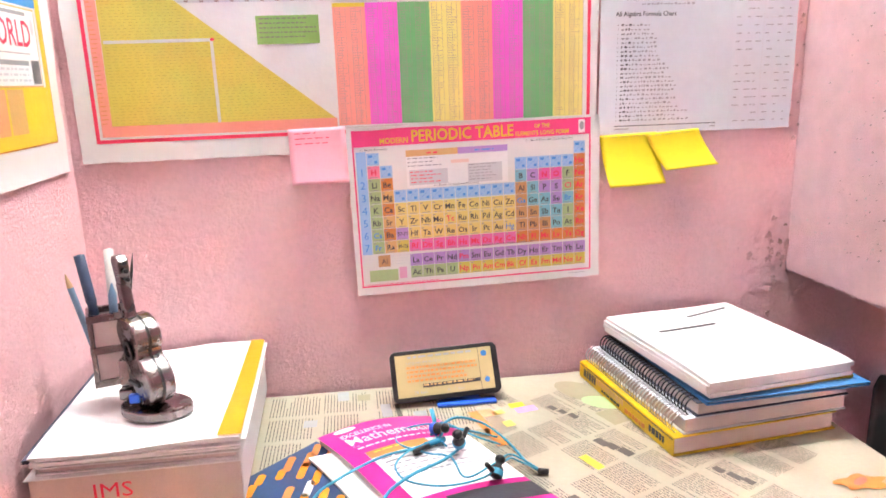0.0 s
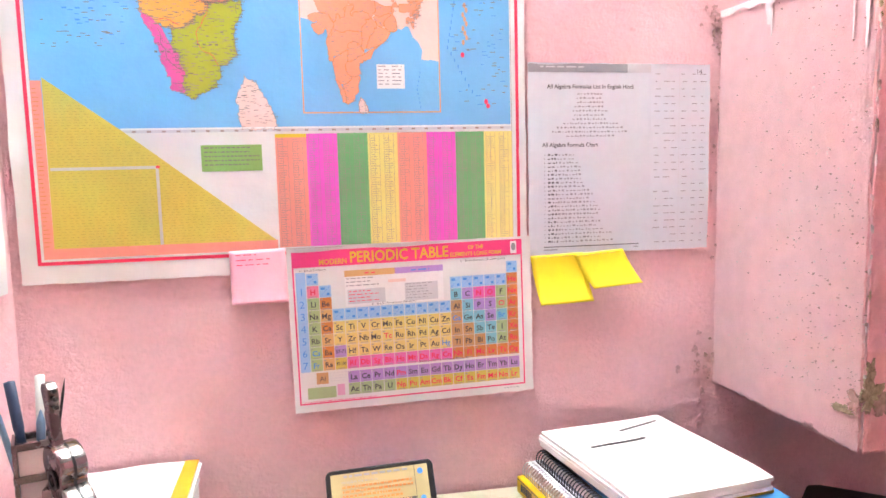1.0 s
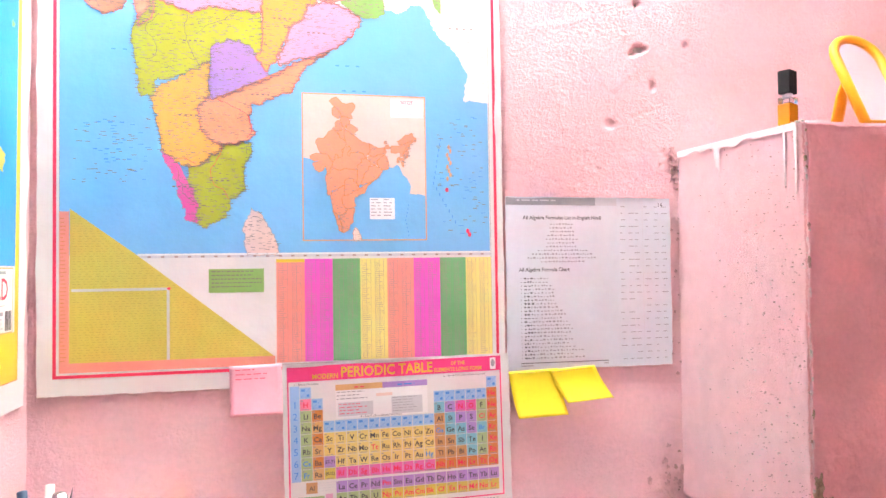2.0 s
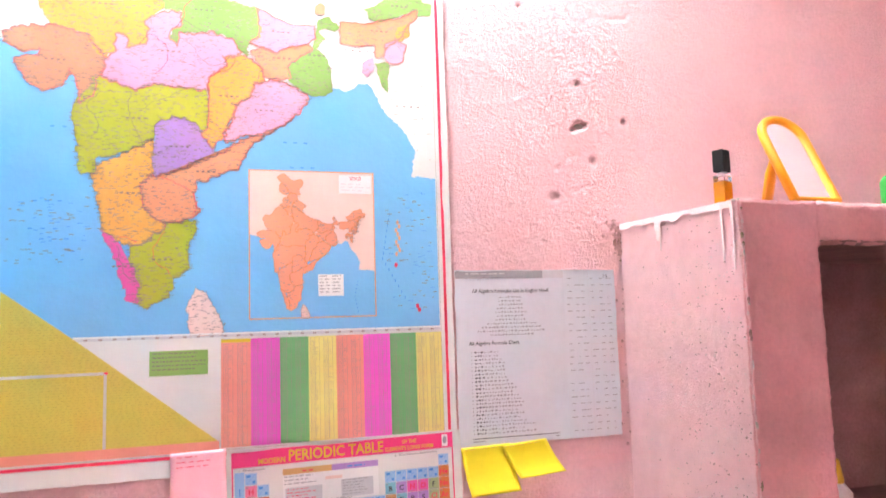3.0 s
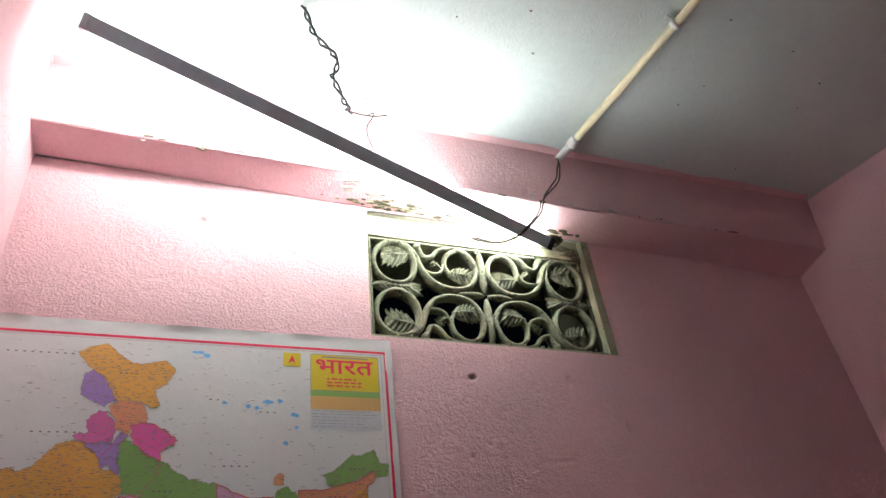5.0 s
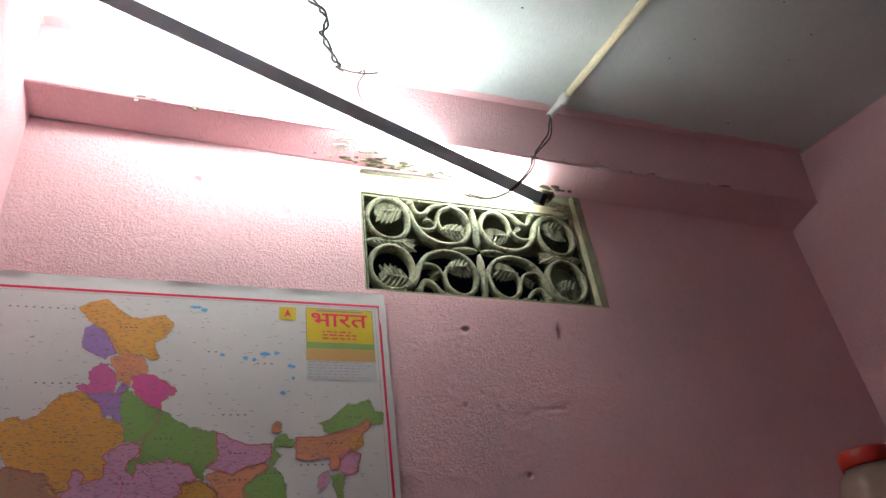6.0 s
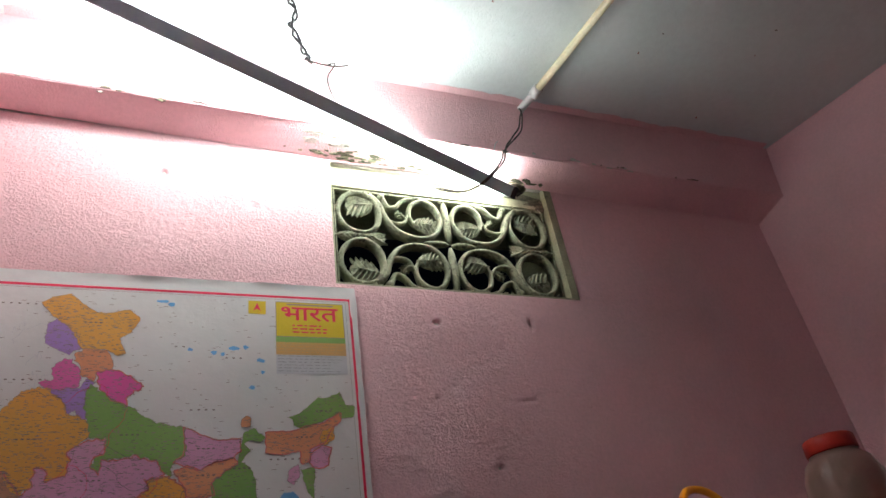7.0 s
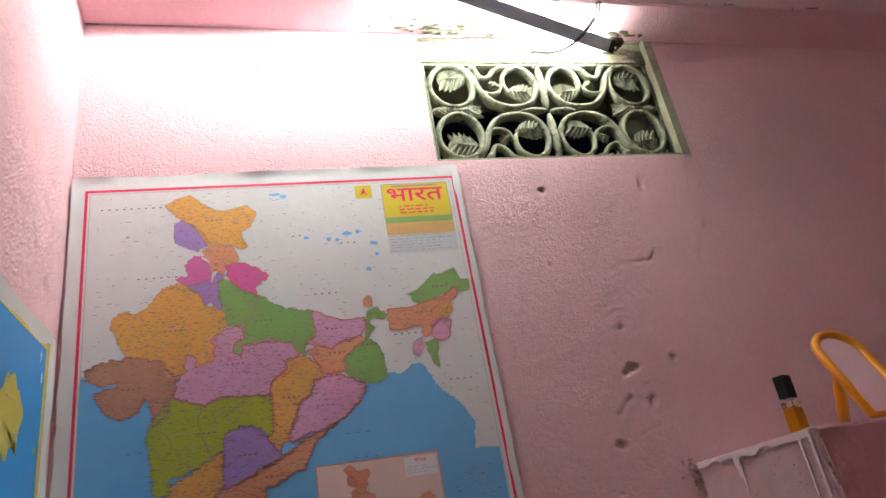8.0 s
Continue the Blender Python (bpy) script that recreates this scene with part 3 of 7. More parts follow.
def leaf(length, width, lobes=5):
    """A carved leaf along x: a thin blade with a midrib and rounded, overlapping raised lobes either side."""
    bm = sweep([(-length * 0.12, 0, 0.002), (length * 0.5, 0, 0.009), (length * 1.02, 0, 0.003)], 0.0034, 6, taper=lambda k: 1.15 - 0.85 * k)
    blade = [(length * (0.5 + 0.5 * math.cos(a)), width * 0.72 * math.sin(a)) for a in [6.2832 * q / 18 for q in range(18)]]
    prism(blade, -0.007, 0.001, bm=bm)
    for side in (-1, 1):
        for i in range(lobes):
            k = i / max(1, lobes - 1)
            a = length * (0.04 + 0.66 * k)
            reach = width * (0.60 + 0.55 * math.sin(math.pi * (0.18 + 0.62 * k)))
            ahead = length * (0.26 + 0.06 * k)
            rows = []
            for t in (0.0, 0.35, 0.7, 1.0):
                c = Vector((a + ahead * t * (0.55 + 0.45 * t), side * reach * t, 0.006 - 0.003 * t))
                half = length * 0.105 * (1.0, 1.15, 0.85, 0.12)[int(round(t * 2.9))]
                rows.append([bm.verts.new(c + Vector((-half * 0.8, side * half * 0.35, -0.004))), bm.verts.new(c + Vector((0, 0, 0.0045 * (1 - 0.7 * t)))), bm.verts.new(c + Vector((half, -side * half * 0.35, -0.004)))])
            for r0, r1 in zip(rows, rows[1:]):
                for q in (0, 1):
                    bm.faces.new((r0[q], r0[q + 1], r1[q + 1], r1[q]))
                bm.faces.new((r0[0], r1[0], r1[2], r0[2]))
    bmesh.ops.recalc_face_normals(bm, faces=bm.faces[:])
    return bm


def strap(pts, wide, deep=0.017, thin_end=1.0):
    """A flat-sided cement ribbon, thinner towards its end."""
    return sweep(pts, deep, 8, flat=wide, taper=lambda k: 1 - (1 - thin_end) * k)


border = sweep([(IX0 + 0.003, IY0 + 0.003, 0), (IX1 - 0.003, IY0 + 0.003, 0), (IX1 - 0.003, IY1 - 0.003, 0), (IX0 + 0.003, IY1 - 0.003, 0)], 0.014, 4, closed=True, flat=0.005)
part("border", border, jali_cement, grille)
for sy in (-1, 1):
    for sx in (-1, 1):
        at = lambda u, v, z=0.0: (CX + sx * HW * u, CY + sy * HH * v, z)
        run = lambda *uv: spline([at(*q) for q in uv], 7)
        RX, RY = HW * 0.178, HH * 0.43
        ox, oy, _ = at(0.785, 0.50)
        part("ring", sweep(circle(ox, oy, RX, RY, n=36), 0.017, 8, True, flat=0.0068), jali_cement, grille, smooth=True)
        # the great scroll: off the outer ring, along the middle, round and into itself
        part("scroll", strap(run((0.690, 0.90), (0.605, 0.72), (0.550, 0.42), (0.455, 0.17), (0.300, 0.075), (0.140, 0.17), (0.055, 0.48), (0.095, 0.80), (0.200, 0.925), (0.310, 0.80), (0.335, 0.54), (0.285, 0.36)), 0.0088, 0.018, 0.55), jali_cement, grille, smooth=True)
        part("branch", strap(run((0.545, 0.40), (0.460, 0.36), (0.385, 0.42), (0.350, 0.58)), 0.0060, 0.013, 0.6), jali_cement, grille, smooth=True)
        part("branch", strap(run((0.560, 0.86), (0.520, 0.70), (0.450, 0.74), (0.380, 0.90), (0.270, 0.96)), 0.0066, 0.014, 0.7), jali_cement, grille, smooth=True)
        part("curl", lathe([(0, 0.013), (0.007, 0.011), (0.010, 0), (0.007, -0.012), (0, -0.012)], 12, at=at(0.575, 0.90, 0.002)), jali_cement, grille, smooth=True)
        turn = lambda du, dv: Matrix.Rotation(math.atan2(sy * dv, sx * du), 4, "Z")
        part("leaf", leaf(0.062, 0.028, 5), jali_cement, grille, m=Matrix.Translation(at(0.665, 0.70, 0.003)) @ turn(0.9, -0.12))
        part("leaf", leaf(0.056, 0.023, 5), jali_cement, grille, m=Matrix.Translation(at(0.300, 0.40, 0.004)) @ turn(-0.95, -0.10))
        part("leaf", leaf(0.024, 0.011, 3), jali_cement, grille, m=Matrix.Translation(at(0.385, 0.50, 0.002)) @ turn(0.7, 0.5))
    part("spindle", sweep([(CX, CY + sy * HH * k, 0.003) for k in (0.06, 0.2, 0.5, 0.8, 0.97)], 0.013, 8, flat=0.010, taper=lambda k: 0.30 + 0.70 * math.sin(math.pi * min(0.98, max(0.05, k)))), jali_cement, grille, smooth=True)
for sx in (-1, 1):
    part("leaf", leaf(0.105, 0.017, 7), jali_cement, grille, m=Matrix.Translation((CX + sx * HW * 0.96, CY, 0.005)) @ Matrix.Rotation(0 if sx < 0 else math.pi, 4, "Z"))
    part("spindle", sweep([(CX + sx * HW * k, CY, 0.005) for k in (0.02, 0.06, 0.12, 0.18, 0.24)], 0.012, 8, flat=0.008, taper=lambda k: 0.30 + 0.70 * math.sin(math.pi * min(0.98, max(0.05, k)))), jali_cement, grille, smooth=True)
# crumbs of mortar lodged in the scrolls and along the sill
rng = random.Random(77)
for i in range(46):
    x = rng.uniform(IX0 + 0.01, IX1 - 0.01)
    low = i % 3
    y = IY0 + 0.006 if low else IY1 - rng.uniform(0.004, 0.010)
    r = rng.uniform(0.0018, 0.0052)
    part("mortar_crumb", lathe([(0, r * 0.8), (r * 0.8, r * 0.4), (r, 0), (0, -r * 0.5)], 7, at=(0, 0, 0)), (jali_cement, jali_frame)[i % 2], grille, m=Matrix.Translation((x, y, rng.uniform(0.006, 0.020))) @ pose(0, 0, 0, rng.uniform(0, 90), rng.uniform(0, 90), 0))

# ---- the plastered cupboard block on the wall ----
BX0, BY, BZ0, BZ1 = 1.058, -0.312, 0.885, 1.475
NX0, NX1, NZ0, NZ1 = 1.192, 1.84, 0.985, 1.412


def rough_slab(x0, x1, y0, y1, z0, z1, step=0.012, amp=0.0035, slope=0.0, square=(), rise=0.0):
    """A plastered slab with a lumpy skin and crumbled arrises but at the square x; slope lifts its underside towards the room,
    rise its top towards the wall."""
    made = bmesh.new()
    X, Y, Z = lines(x0, x1, step), lines(y0, y1, step), lines(z0, z1, step)
    seen = {}

    def vert(x, y, z):
        key = (round(x, 5), round(y, 5), round(z, 5))
        if key not in seen:
            p = Vector((x, y, z))
            q = p * 26
            d = Vector((noise.noise(q), noise.noise(q + Vector((9, 0, 0))), noise.noise(q + Vector((0, 9, 0))))) * amp * 0.6
            for f, g in ((90, 0.8), (190, 0.7)):
                d += Vector((noise.noise(p * f), noise.noise(p * f + Vector((5, 0, 0))), noise.noise(p * f + Vector((0, 5, 0))))) * amp * g
            edges = sum((abs(x - x0) < 1e-6 or abs(x - x1) < 1e-6, abs(y - y0) < 1e-6, abs(z - z0) < 1e-6 or abs(z - z1) < 1e-6))
            c = Vector(((x0 + x1) / 2 - x, (y0 + y1) / 2 - y, (z0 + z1) / 2 - z))
            if edges > 1 and not any(abs(x - one) < 1e-6 and z > NZ1 - 0.003 for one in square):
                d += Vector((math.copysign(1, c.x), math.copysign(1, c.y), math.copysign(1, c.z))) * (0.003 + 0.004 * abs(noise.noise(p * 40)))
            p2 = p + d
            if slope and z < z0 + 1e-6:
                p2.z += slope * (y1 - y) / (y1 - y0)
            if z > z1 - 1e-6:
                p2.z += rise * (y - y0) / (y1 - y0)
            seen[key] = made.verts.new(p2)
        return seen[key]

    def sheet(A, B, place):
        for a0, a1 in zip(A, A[1:]):
            for b0, b1 in zip(B, B[1:]):
                made.faces.new((vert(*place(a0, b0)), vert(*place(a1, b0)), vert(*place(a1, b1)), vert(*place(a0, b1))))

    sheet(X, Z, lambda a, b: (a, y0, b)), sheet(X, Z, lambda a, b: (a, y1, b))
    sheet(Y, Z, lambda a, b: (x0, a, b)), sheet(Y, Z, lambda a, b: (x1, a, b))
    sheet(X, Y, lambda a, b: (a, b, z0)), sheet(X, Y, lambda a, b: (a, b, z1))
    bmesh.ops.recalc_face_normals(made, faces=made.faces[:])
    return made


cupboard = thing("wall_cupboard", pose(0, 0, 0), "pink washed plaster cupboard block built on the wall, open in front", "cupboard", kind="structure")


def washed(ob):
    """Lime wash on the sides; the room face tinted for pink bounce, niche faces darkened for shade."""
    ob.data.materials.append(bounce_tinted_paint)
    ob.data.materials.append(niche_shade)
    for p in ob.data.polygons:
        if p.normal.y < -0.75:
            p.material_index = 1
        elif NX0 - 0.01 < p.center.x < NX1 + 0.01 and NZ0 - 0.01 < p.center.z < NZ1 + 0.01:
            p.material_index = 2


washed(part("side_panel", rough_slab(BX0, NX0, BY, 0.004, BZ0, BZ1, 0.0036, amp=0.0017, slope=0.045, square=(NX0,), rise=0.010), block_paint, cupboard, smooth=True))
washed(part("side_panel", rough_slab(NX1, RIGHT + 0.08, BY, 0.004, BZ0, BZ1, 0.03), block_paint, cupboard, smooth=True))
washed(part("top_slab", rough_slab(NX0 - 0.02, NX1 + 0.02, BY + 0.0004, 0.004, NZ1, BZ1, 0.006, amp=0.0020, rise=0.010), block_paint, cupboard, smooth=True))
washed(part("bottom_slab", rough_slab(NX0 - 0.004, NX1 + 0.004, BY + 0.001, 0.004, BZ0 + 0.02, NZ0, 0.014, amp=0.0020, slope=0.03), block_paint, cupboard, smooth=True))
# niche back, its colour darkened too to stand for shade
part("back_panel", box(NX0 - 0.01, NX1 + 0.01, -0.02, -0.008, NZ0 - 0.01, NZ1 + 0.01), niche_shade, cupboard)
# lime drips down from the top, bare chipped arrises and the mouldy lower corner
rng = random.Random(11)


def drip(x_or_y, top, length, width, on_side=True):
    pts = []
    n = 9
    for i in range(n + 1):
        k = i / n
        pts.append((-width * (1 - 0.65 * k) * (0.8 + 0.4 * rng.random()), -length * k))
    pts += [(-x, y) for x, y in reversed(pts)]
    bm = prism(pts, 0.0, 0.0008)
    m = Matrix.Translation((BX0 - 0.0020, x_or_y, top)) @ pose(0, 0, 0, 90, 0, -90) if on_side else Matrix.Translation((x_or_y, BY - 0.0005, top)) @ pose(0, 0, 0, 90)
    return part("lime_drip", bm, lime_run, cupboard, "white lime run", m)


for y, ln, w in ((-0.118, 0.030, 0.008), (-0.124, 0.046, 0.0028), (-0.276, 0.078, 0.0030), (-0.298, 0.092, 0.0034)):
    drip(y, BZ1 - 0.006, ln, w)
edge = [(y, 0.006 + 0.012 * max(0.0, noise.noise(Vector((y * 28, 3, 0))) + 0.3) + 0.003 * noise.noise(Vector((y * 130, 5, 0)))) for y in lines(0.0, 0.300, 0.003)]
part("lime_crust", prism([(y, 0.0) for y, d in edge] + [(y, -max(0.002, d)) for y, d in reversed(edge)], 0.0, 0.0008), lime_run, cupboard, "white lime crust", Matrix.Translation((BX0 - 0.0022, 0, BZ1 + 0.009)) @ pose(0, 0, 0, 90, 0, -90) @ pose(0, 0, 0, 0, 0, -1.85))
crumbs = bmesh.new()
for i in range(60):
    k = rng.random()
    y = -0.01 + (BY + 0.012) * k
    lathe([(0, 0.0022), (0.0022, 0.0014), (0.003, 0), (0, -0.002)], 6, crumbs, (BX0 + rng.uniform(-0.001, 0.012), y, BZ1 + rng.uniform(-0.003, 0.001)))
part("crumbled_edge", crumbs, bare_plaster, cupboard, smooth=True)
for i, (dx, dz, rx, rz) in enumerate(((0.012, 0.0, 0.018, 0.026), (0.028, -0.012, 0.016, 0.014), (0.010, 0.030, 0.008, 0.016), (0.045, -0.020, 0.010, 0.006))):
    patch("mould_patch", (olive_crumb, damp_brown)[i % 2], cupboard, Matrix.Translation((BX0 + dx, BY - 0.0016 - 0.0002 * i, 0.962 + dz)) @ pose(0, 0, 0, 90), rx, rz, 200 + i, "olive crumbling damp")
for i, (dy, dz, ry, rz) in enumerate(((0.010, -0.004, 0.012, 0.018), (0.030, -0.018, 0.022, 0.008))):
    patch("mould_patch", (damp_brown, olive_crumb)[i % 2], cupboard, Matrix.Translation((BX0 - 0.0016 - 0.0002 * i, BY + dy, 0.955 + dz)) @ pose(0, 0, 0, 90, 0, -90), ry, rz, 210 + i, "olive crumbling damp")
for i in range(24):
    z = rng.uniform(0.98, 1.47)
    patch("chip", (olive_crumb, lime_run, bare_plaster, lime_run, damp_brown)[i % 5], cupboard, Matrix.Translation((BX0 + rng.uniform(0.001, 0.005), BY - 0.0008, z)) @ pose(0, 0, 0, 90), rng.uniform(0.0008, 0.0022), rng.uniform(0.002, 0.006), 240 + i)
for tone, count, seed in ((damp_brown, 170, 1), (lime_run, 260, 2), (flaked_pink, 260, 3)):
    r_ = random.Random(900 + seed)
    bm = bmesh.new()
    for i in range(count):
        y = BY * (1 - abs(r_.gauss(0, 0.38)))
        z = BZ0 + 0.06 + (BZ1 - BZ0 - 0.07) * r_.random() ** 1.25
        if y > -0.02:
            continue
        r = r_.uniform(0.0007, 0.0019)
        ring = [bm.verts.new((BX0 + 0.0012, y + r * r_.uniform(0.5, 1.3) * math.cos(a), z + r * r_.uniform(0.5, 1.6) * math.sin(a))) for a in (0.3, 1.5, 2.8, 4.0, 5.2)]
        tip = bm.verts.new((BX0 - r_.uniform(0.0018, 0.0034), y, z))
        for a, b in zip(ring, ring[1:] + ring[:1]):
            bm.faces.new((a, b, tip))
    bmesh.ops.recalc_face_normals(bm, faces=bm.faces[:])
    tagged(part("grit", bm, tone, cupboard), kind="stuff")
# damp and flaking where the wall meets the block
rng = random.Random(17)
for i in range(60):
    top = i % 3 == 0
    x = 1.056 - abs(rng.gauss(0, 0.030 if i % 3 == 1 else 0.014))
    z = rng.uniform(1.43, 1.49) if top else rng.gauss(0.915, 0.045) if i % 3 == 1 else rng.uniform(1.06, 1.43)
    r = rng.uniform(0.0012, 0.0058) * (0.5 if i % 3 == 2 else 1.0)
    patch("damp_patch", damp_brown if i % 7 == 1 else flaked_pink, wall_back, Matrix.Translation((x, -0.0003, z)) @ pose(0, 0, 0, 90), r, r * rng.uniform(0.7, 1.8), 50 + i)


# ---- wall map of a country, pasted to the back wall ----
MW, MH = 0.702, 1.006
india_map = thing("wall_map", on_back_wall(0.034, 1.098, 0.55, -0.0035), "laminated political map of India with red border, pasted on the wall", "map")


def wavy_sheet(w, h, margin, lift, seed=0, nx=40, ny=56):
    """Paper with a flat middle whose outer margin waves off the wall a little."""
    bm = bmesh.new()
    bmesh.ops.create_grid(bm, x_segments=nx, y_segments=ny, size=0.5)
    for v in bm.verts:
        x, y = (v.co.x + 0.5) * w, (v.co.y + 0.5) * h
        d = min(x, w - x, y, h - y)
        k = max(0.0, 1 - d / margin)
        up = lift * k * min(1.0, max(0.0, y - 0.02) * 8) * max(0.0, 0.25 + noise.noise(Vector((x * 14, y * 14, seed))) * 1.6)
        jag = 0.0012 * noise.noise(Vector((x * 40, y * 40, seed + 3))) * (d < 1e-4)
        v.co = (x + jag, y + jag, up - 0.0002)
    return bm


part("sheet", wavy_sheet(MW, MH, 0.009, 0.005, 1, 90, 120), paper_white, india_map, smooth=True)
STATES = [
    ("pink", [(172,795), (186,783), (208,781), (230,786), (229,816), (208,841), (200,837), (184,823), (190,805)]),
    ("salmon", [(215,844), (233,865), (265,854), (275,836), (274,821), (253,813), (248,798), (232,807), (227,824), (218,834)]),
    ("magenta", [(254,813), (273,822), (298,811), (325,792), (318,783), (303,776), (301,757), (280,766), (266,779), (256,795)]),
    ("lilac", [(185,784), (231,787), (240,802), (254,797), (241,784), (241,754), (247,732), (235,734), (228,748), (215,740), (208,768), (196,773)]),
    ("orange", [(160,787), (184,788), (196,774), (208,770), (216,743), (234,740), (250,728), (253,705), (234,687), (233,656), (228,645), (203,638), (199,660), (186,658), (185,636), (172,618), (156,628), (142,656), (104,663), (92,674), (81,691), (78,708), (68,719), (81,742), (95,744), (102,737), (122,746), (140,768)]),
    ("green", [(248,795), (262,782), (280,768), (303,758), (345,729), (394,719), (396,699), (398,673), (379,661), (376,635), (366,644), (354,666), (322,675), (294,668), (276,670), (272,647), (261,656), (265,672), (281,693), (274,703), (253,705), (248,728), (241,754), (241,785)]),
    ("pale_pink", [(226,682), (234,689), (263,703), (280,696), (275,677), (263,673), (261,657), (272,644), (276,668), (294,666), (322,673), (354,665), (366,644), (359,635), (340,635), (346,620), (329,606), (319,598), (316,577), (291,579), (265,581), (238,583), (213,573), (191,579), (167,591), (173,615), (185,635), (186,658), (199,660), (203,638), (228,646), (232,666)]),
    ("brown", [(36,647), (52,657), (102,663), (144,654), (174,616), (162,589), (156,563), (139,549), (134,576), (123,599), (119,575), (91,564), (67,577), (49,610), (80,614), (87,625), (54,622), (39,633)]),
    ("lime", [(157,579), (155,590), (167,592), (191,580), (213,574), (238,584), (265,582), (316,578), (318,558), (317,524), (309,509), (296,514), (293,528), (265,535), (241,519), (240,497), (207,481), (186,471), (161,466), (160,441), (140,441), (134,491), (128,532), (132,551)]),
    ("lilac", [(241,519), (265,536), (294,528), (318,505), (331,475), (296,463), (274,448), (238,440), (237,467), (241,495)]),
    ("orange", [(340,635), (359,637), (372,640), (398,621), (402,599), (386,592), (383,573), (359,558), (357,538), (349,533), (345,510), (323,487), (308,508), (317,524), (318,558), (318,598), (329,607), (346,620)]),
    ("pale_pink", [(385,594), (419,604), (440,595), (468,582), (472,574), (461,556), (434,530), (420,522), (394,509), (371,511), (344,496), (338,508), (353,529), (357,558), (383,574)]),
    ("salmon", [(238,440), (274,449), (296,463), (330,476), (354,493), (377,506), (420,523), (394,506), (377,486), (361,455), (343,450), (303,433), (297,414), (304,391), (297,379), (279,375), (257,368), (229,389), (220,425), (240,444)]),
    ("orange", [(157,437), (162,454), (205,478), (239,499), (240,444), (223,427), (230,389), (259,368), (234,342), (208,335), (189,343), (170,363), (162,411)]),
    ("magenta", [(169,362), (189,345), (210,312), (224,280), (224,247), (206,255), (190,313)]),
    ("lime", [(206,336), (234,344), (259,369), (300,376), (301,361), (289,333), (291,304), (270,284), (263,261), (232,243), (222,248), (222,280), (209,312)]),
    ("pale", [(300,275), (316,264), (329,239), (339,218), (338,201), (293,202), (288,243)]),
    ("pale_pink", [(391,720), (406,713), (430,701), (452,696), (483,698), (482,676), (471,665), (439,658), (421,647), (398,653), (378,661), (395,673), (395,696)]),
    ("salmon", [(380,646), (400,656), (421,648), (439,658), (473,666), (479,657), (458,643), (438,625), (443,606), (419,600), (401,607), (397,621)]),
    ("green", [(483,687), (490,710), (505,716), (524,698), (515,691), (495,695), (489,688), (499,677), (484,660), (498,650), (507,624), (510,587), (491,579), (471,581), (440,600), (437,622), (458,644), (479,657), (481,671)]),
    ("salmon", [(483,732), (493,738), (500,734), (499,718), (484,717)]),
    ("salmon", [(524,709), (567,709), (593,718), (626,724), (655,743), (657,730), (637,712), (630,693), (601,670), (593,653), (582,653), (581,675), (554,669), (523,672)]),
    ("green", [(561,733), (584,742), (617,772), (633,770), (657,782), (666,759), (683,754), (679,734), (657,731), (652,741), (618,725), (588,713), (572,719), (570,730)]),
    ("pale_pink", [(599,676), (616,686), (636,678), (628,649), (611,641), (596,653)]),
    ("orange", [(620,708), (642,718), (641,694), (624,683), (615,694)]),
    ("green", [(582,642), (606,647), (603,616), (601,593), (591,605)]),
    ("pale_pink", [(561,642), (577,651), (580,636), (568,617), (558,626)]),
    ("orange", [(153,942), (171,954), (197,962), (232,931), (256,926), (292,935), (311,919), (299,891), (281,878), (293,850), (280,845), (260,858), (225,857), (203,895), (174,917)]),
    ("lilac", [(169,901), (183,913), (204,896), (228,863), (208,845), (185,856), (169,867)]),
]
SEA = [(30, 639), (54, 629), (98, 646), (140, 625), (171, 575), (223, 500), (282, 528), (389, 554), (472, 583), (512, 595), (534, 591), (557, 607), (573, 604), (596, 557), (623, 536), (646, 494), (638, 453), (679, 449)]
rng = random.Random(2)


def ragged(points, amp, seed, cut=3):
    """An outline in mm made wavering between its corners, in metres."""
    out = []
    n = len(points)
    for i in range(n):
        (ax, ay), (bx, by) = points[i], points[(i + 1) % n]
        k = max(1, int(math.hypot(bx - ax, by - ay) / cut))
        for j in range(k):
            x, y = ax + (bx - ax) * j / k, ay + (by - ay) * j / k
            q = Vector((x * 0.11, y * 0.11, 0.0))
            q2 = Vector((x * 0.11, y * 0.11, 7.0))
            f = 0.55 * amp
            out.append(((x + amp * noise.noise(q) + f * noise.noise(q * 3.4)) / 1000, (y + amp * noise.noise(q2) + f * noise.noise(q2 * 3.4)) / 1000))
    return out


def outline(points, w, press, colour, layer):
    press.stroke(points + points[:1], w, colour, layer)


def inside(p, poly):
    x, y = p
    odd = False
    for (ax, ay), (bx, by) in zip(poly, poly[1:] + poly[:1]):
        if (ay > y) != (by > y) and x < (bx - ax) * (y - ay) / (by - ay) + ax:
            odd = not odd
    return odd


press = Press(india_map)
press.frame_line(0.021, 0.025, 0.692, 0.980, 0.0048, "red", 1)
press.frame_line(0.0295, 0.033, 0.681, 0.972, 0.0006, "tone", 1)
coast = []
for a, b in zip(SEA[7:], SEA[8:]):
    n = max(1, int(math.dist(a, b) / 3))
    for j in range(n):
        x, y = a[0] + (b[0] - a[0]) * j / n, a[1] + (b[1] - a[1]) * j / n
        coast.append(((x + 4 * noise.noise(Vector((x * 0.2, y * 0.2, 1)))) / 1000, (y + 4 * noise.noise(Vector((x * 0.2, y * 0.2, 5)))) / 1000))
sea = [(x / 1000, y / 1000) for x, y in SEA[:7]] + [q for q in coast if q[1] > 0.40 and q[0] < 0.679] + [(0.679, 0.449), (0.679, 0.203), (0.030, 0.203)]
press.poly(sea, "sea", 1)
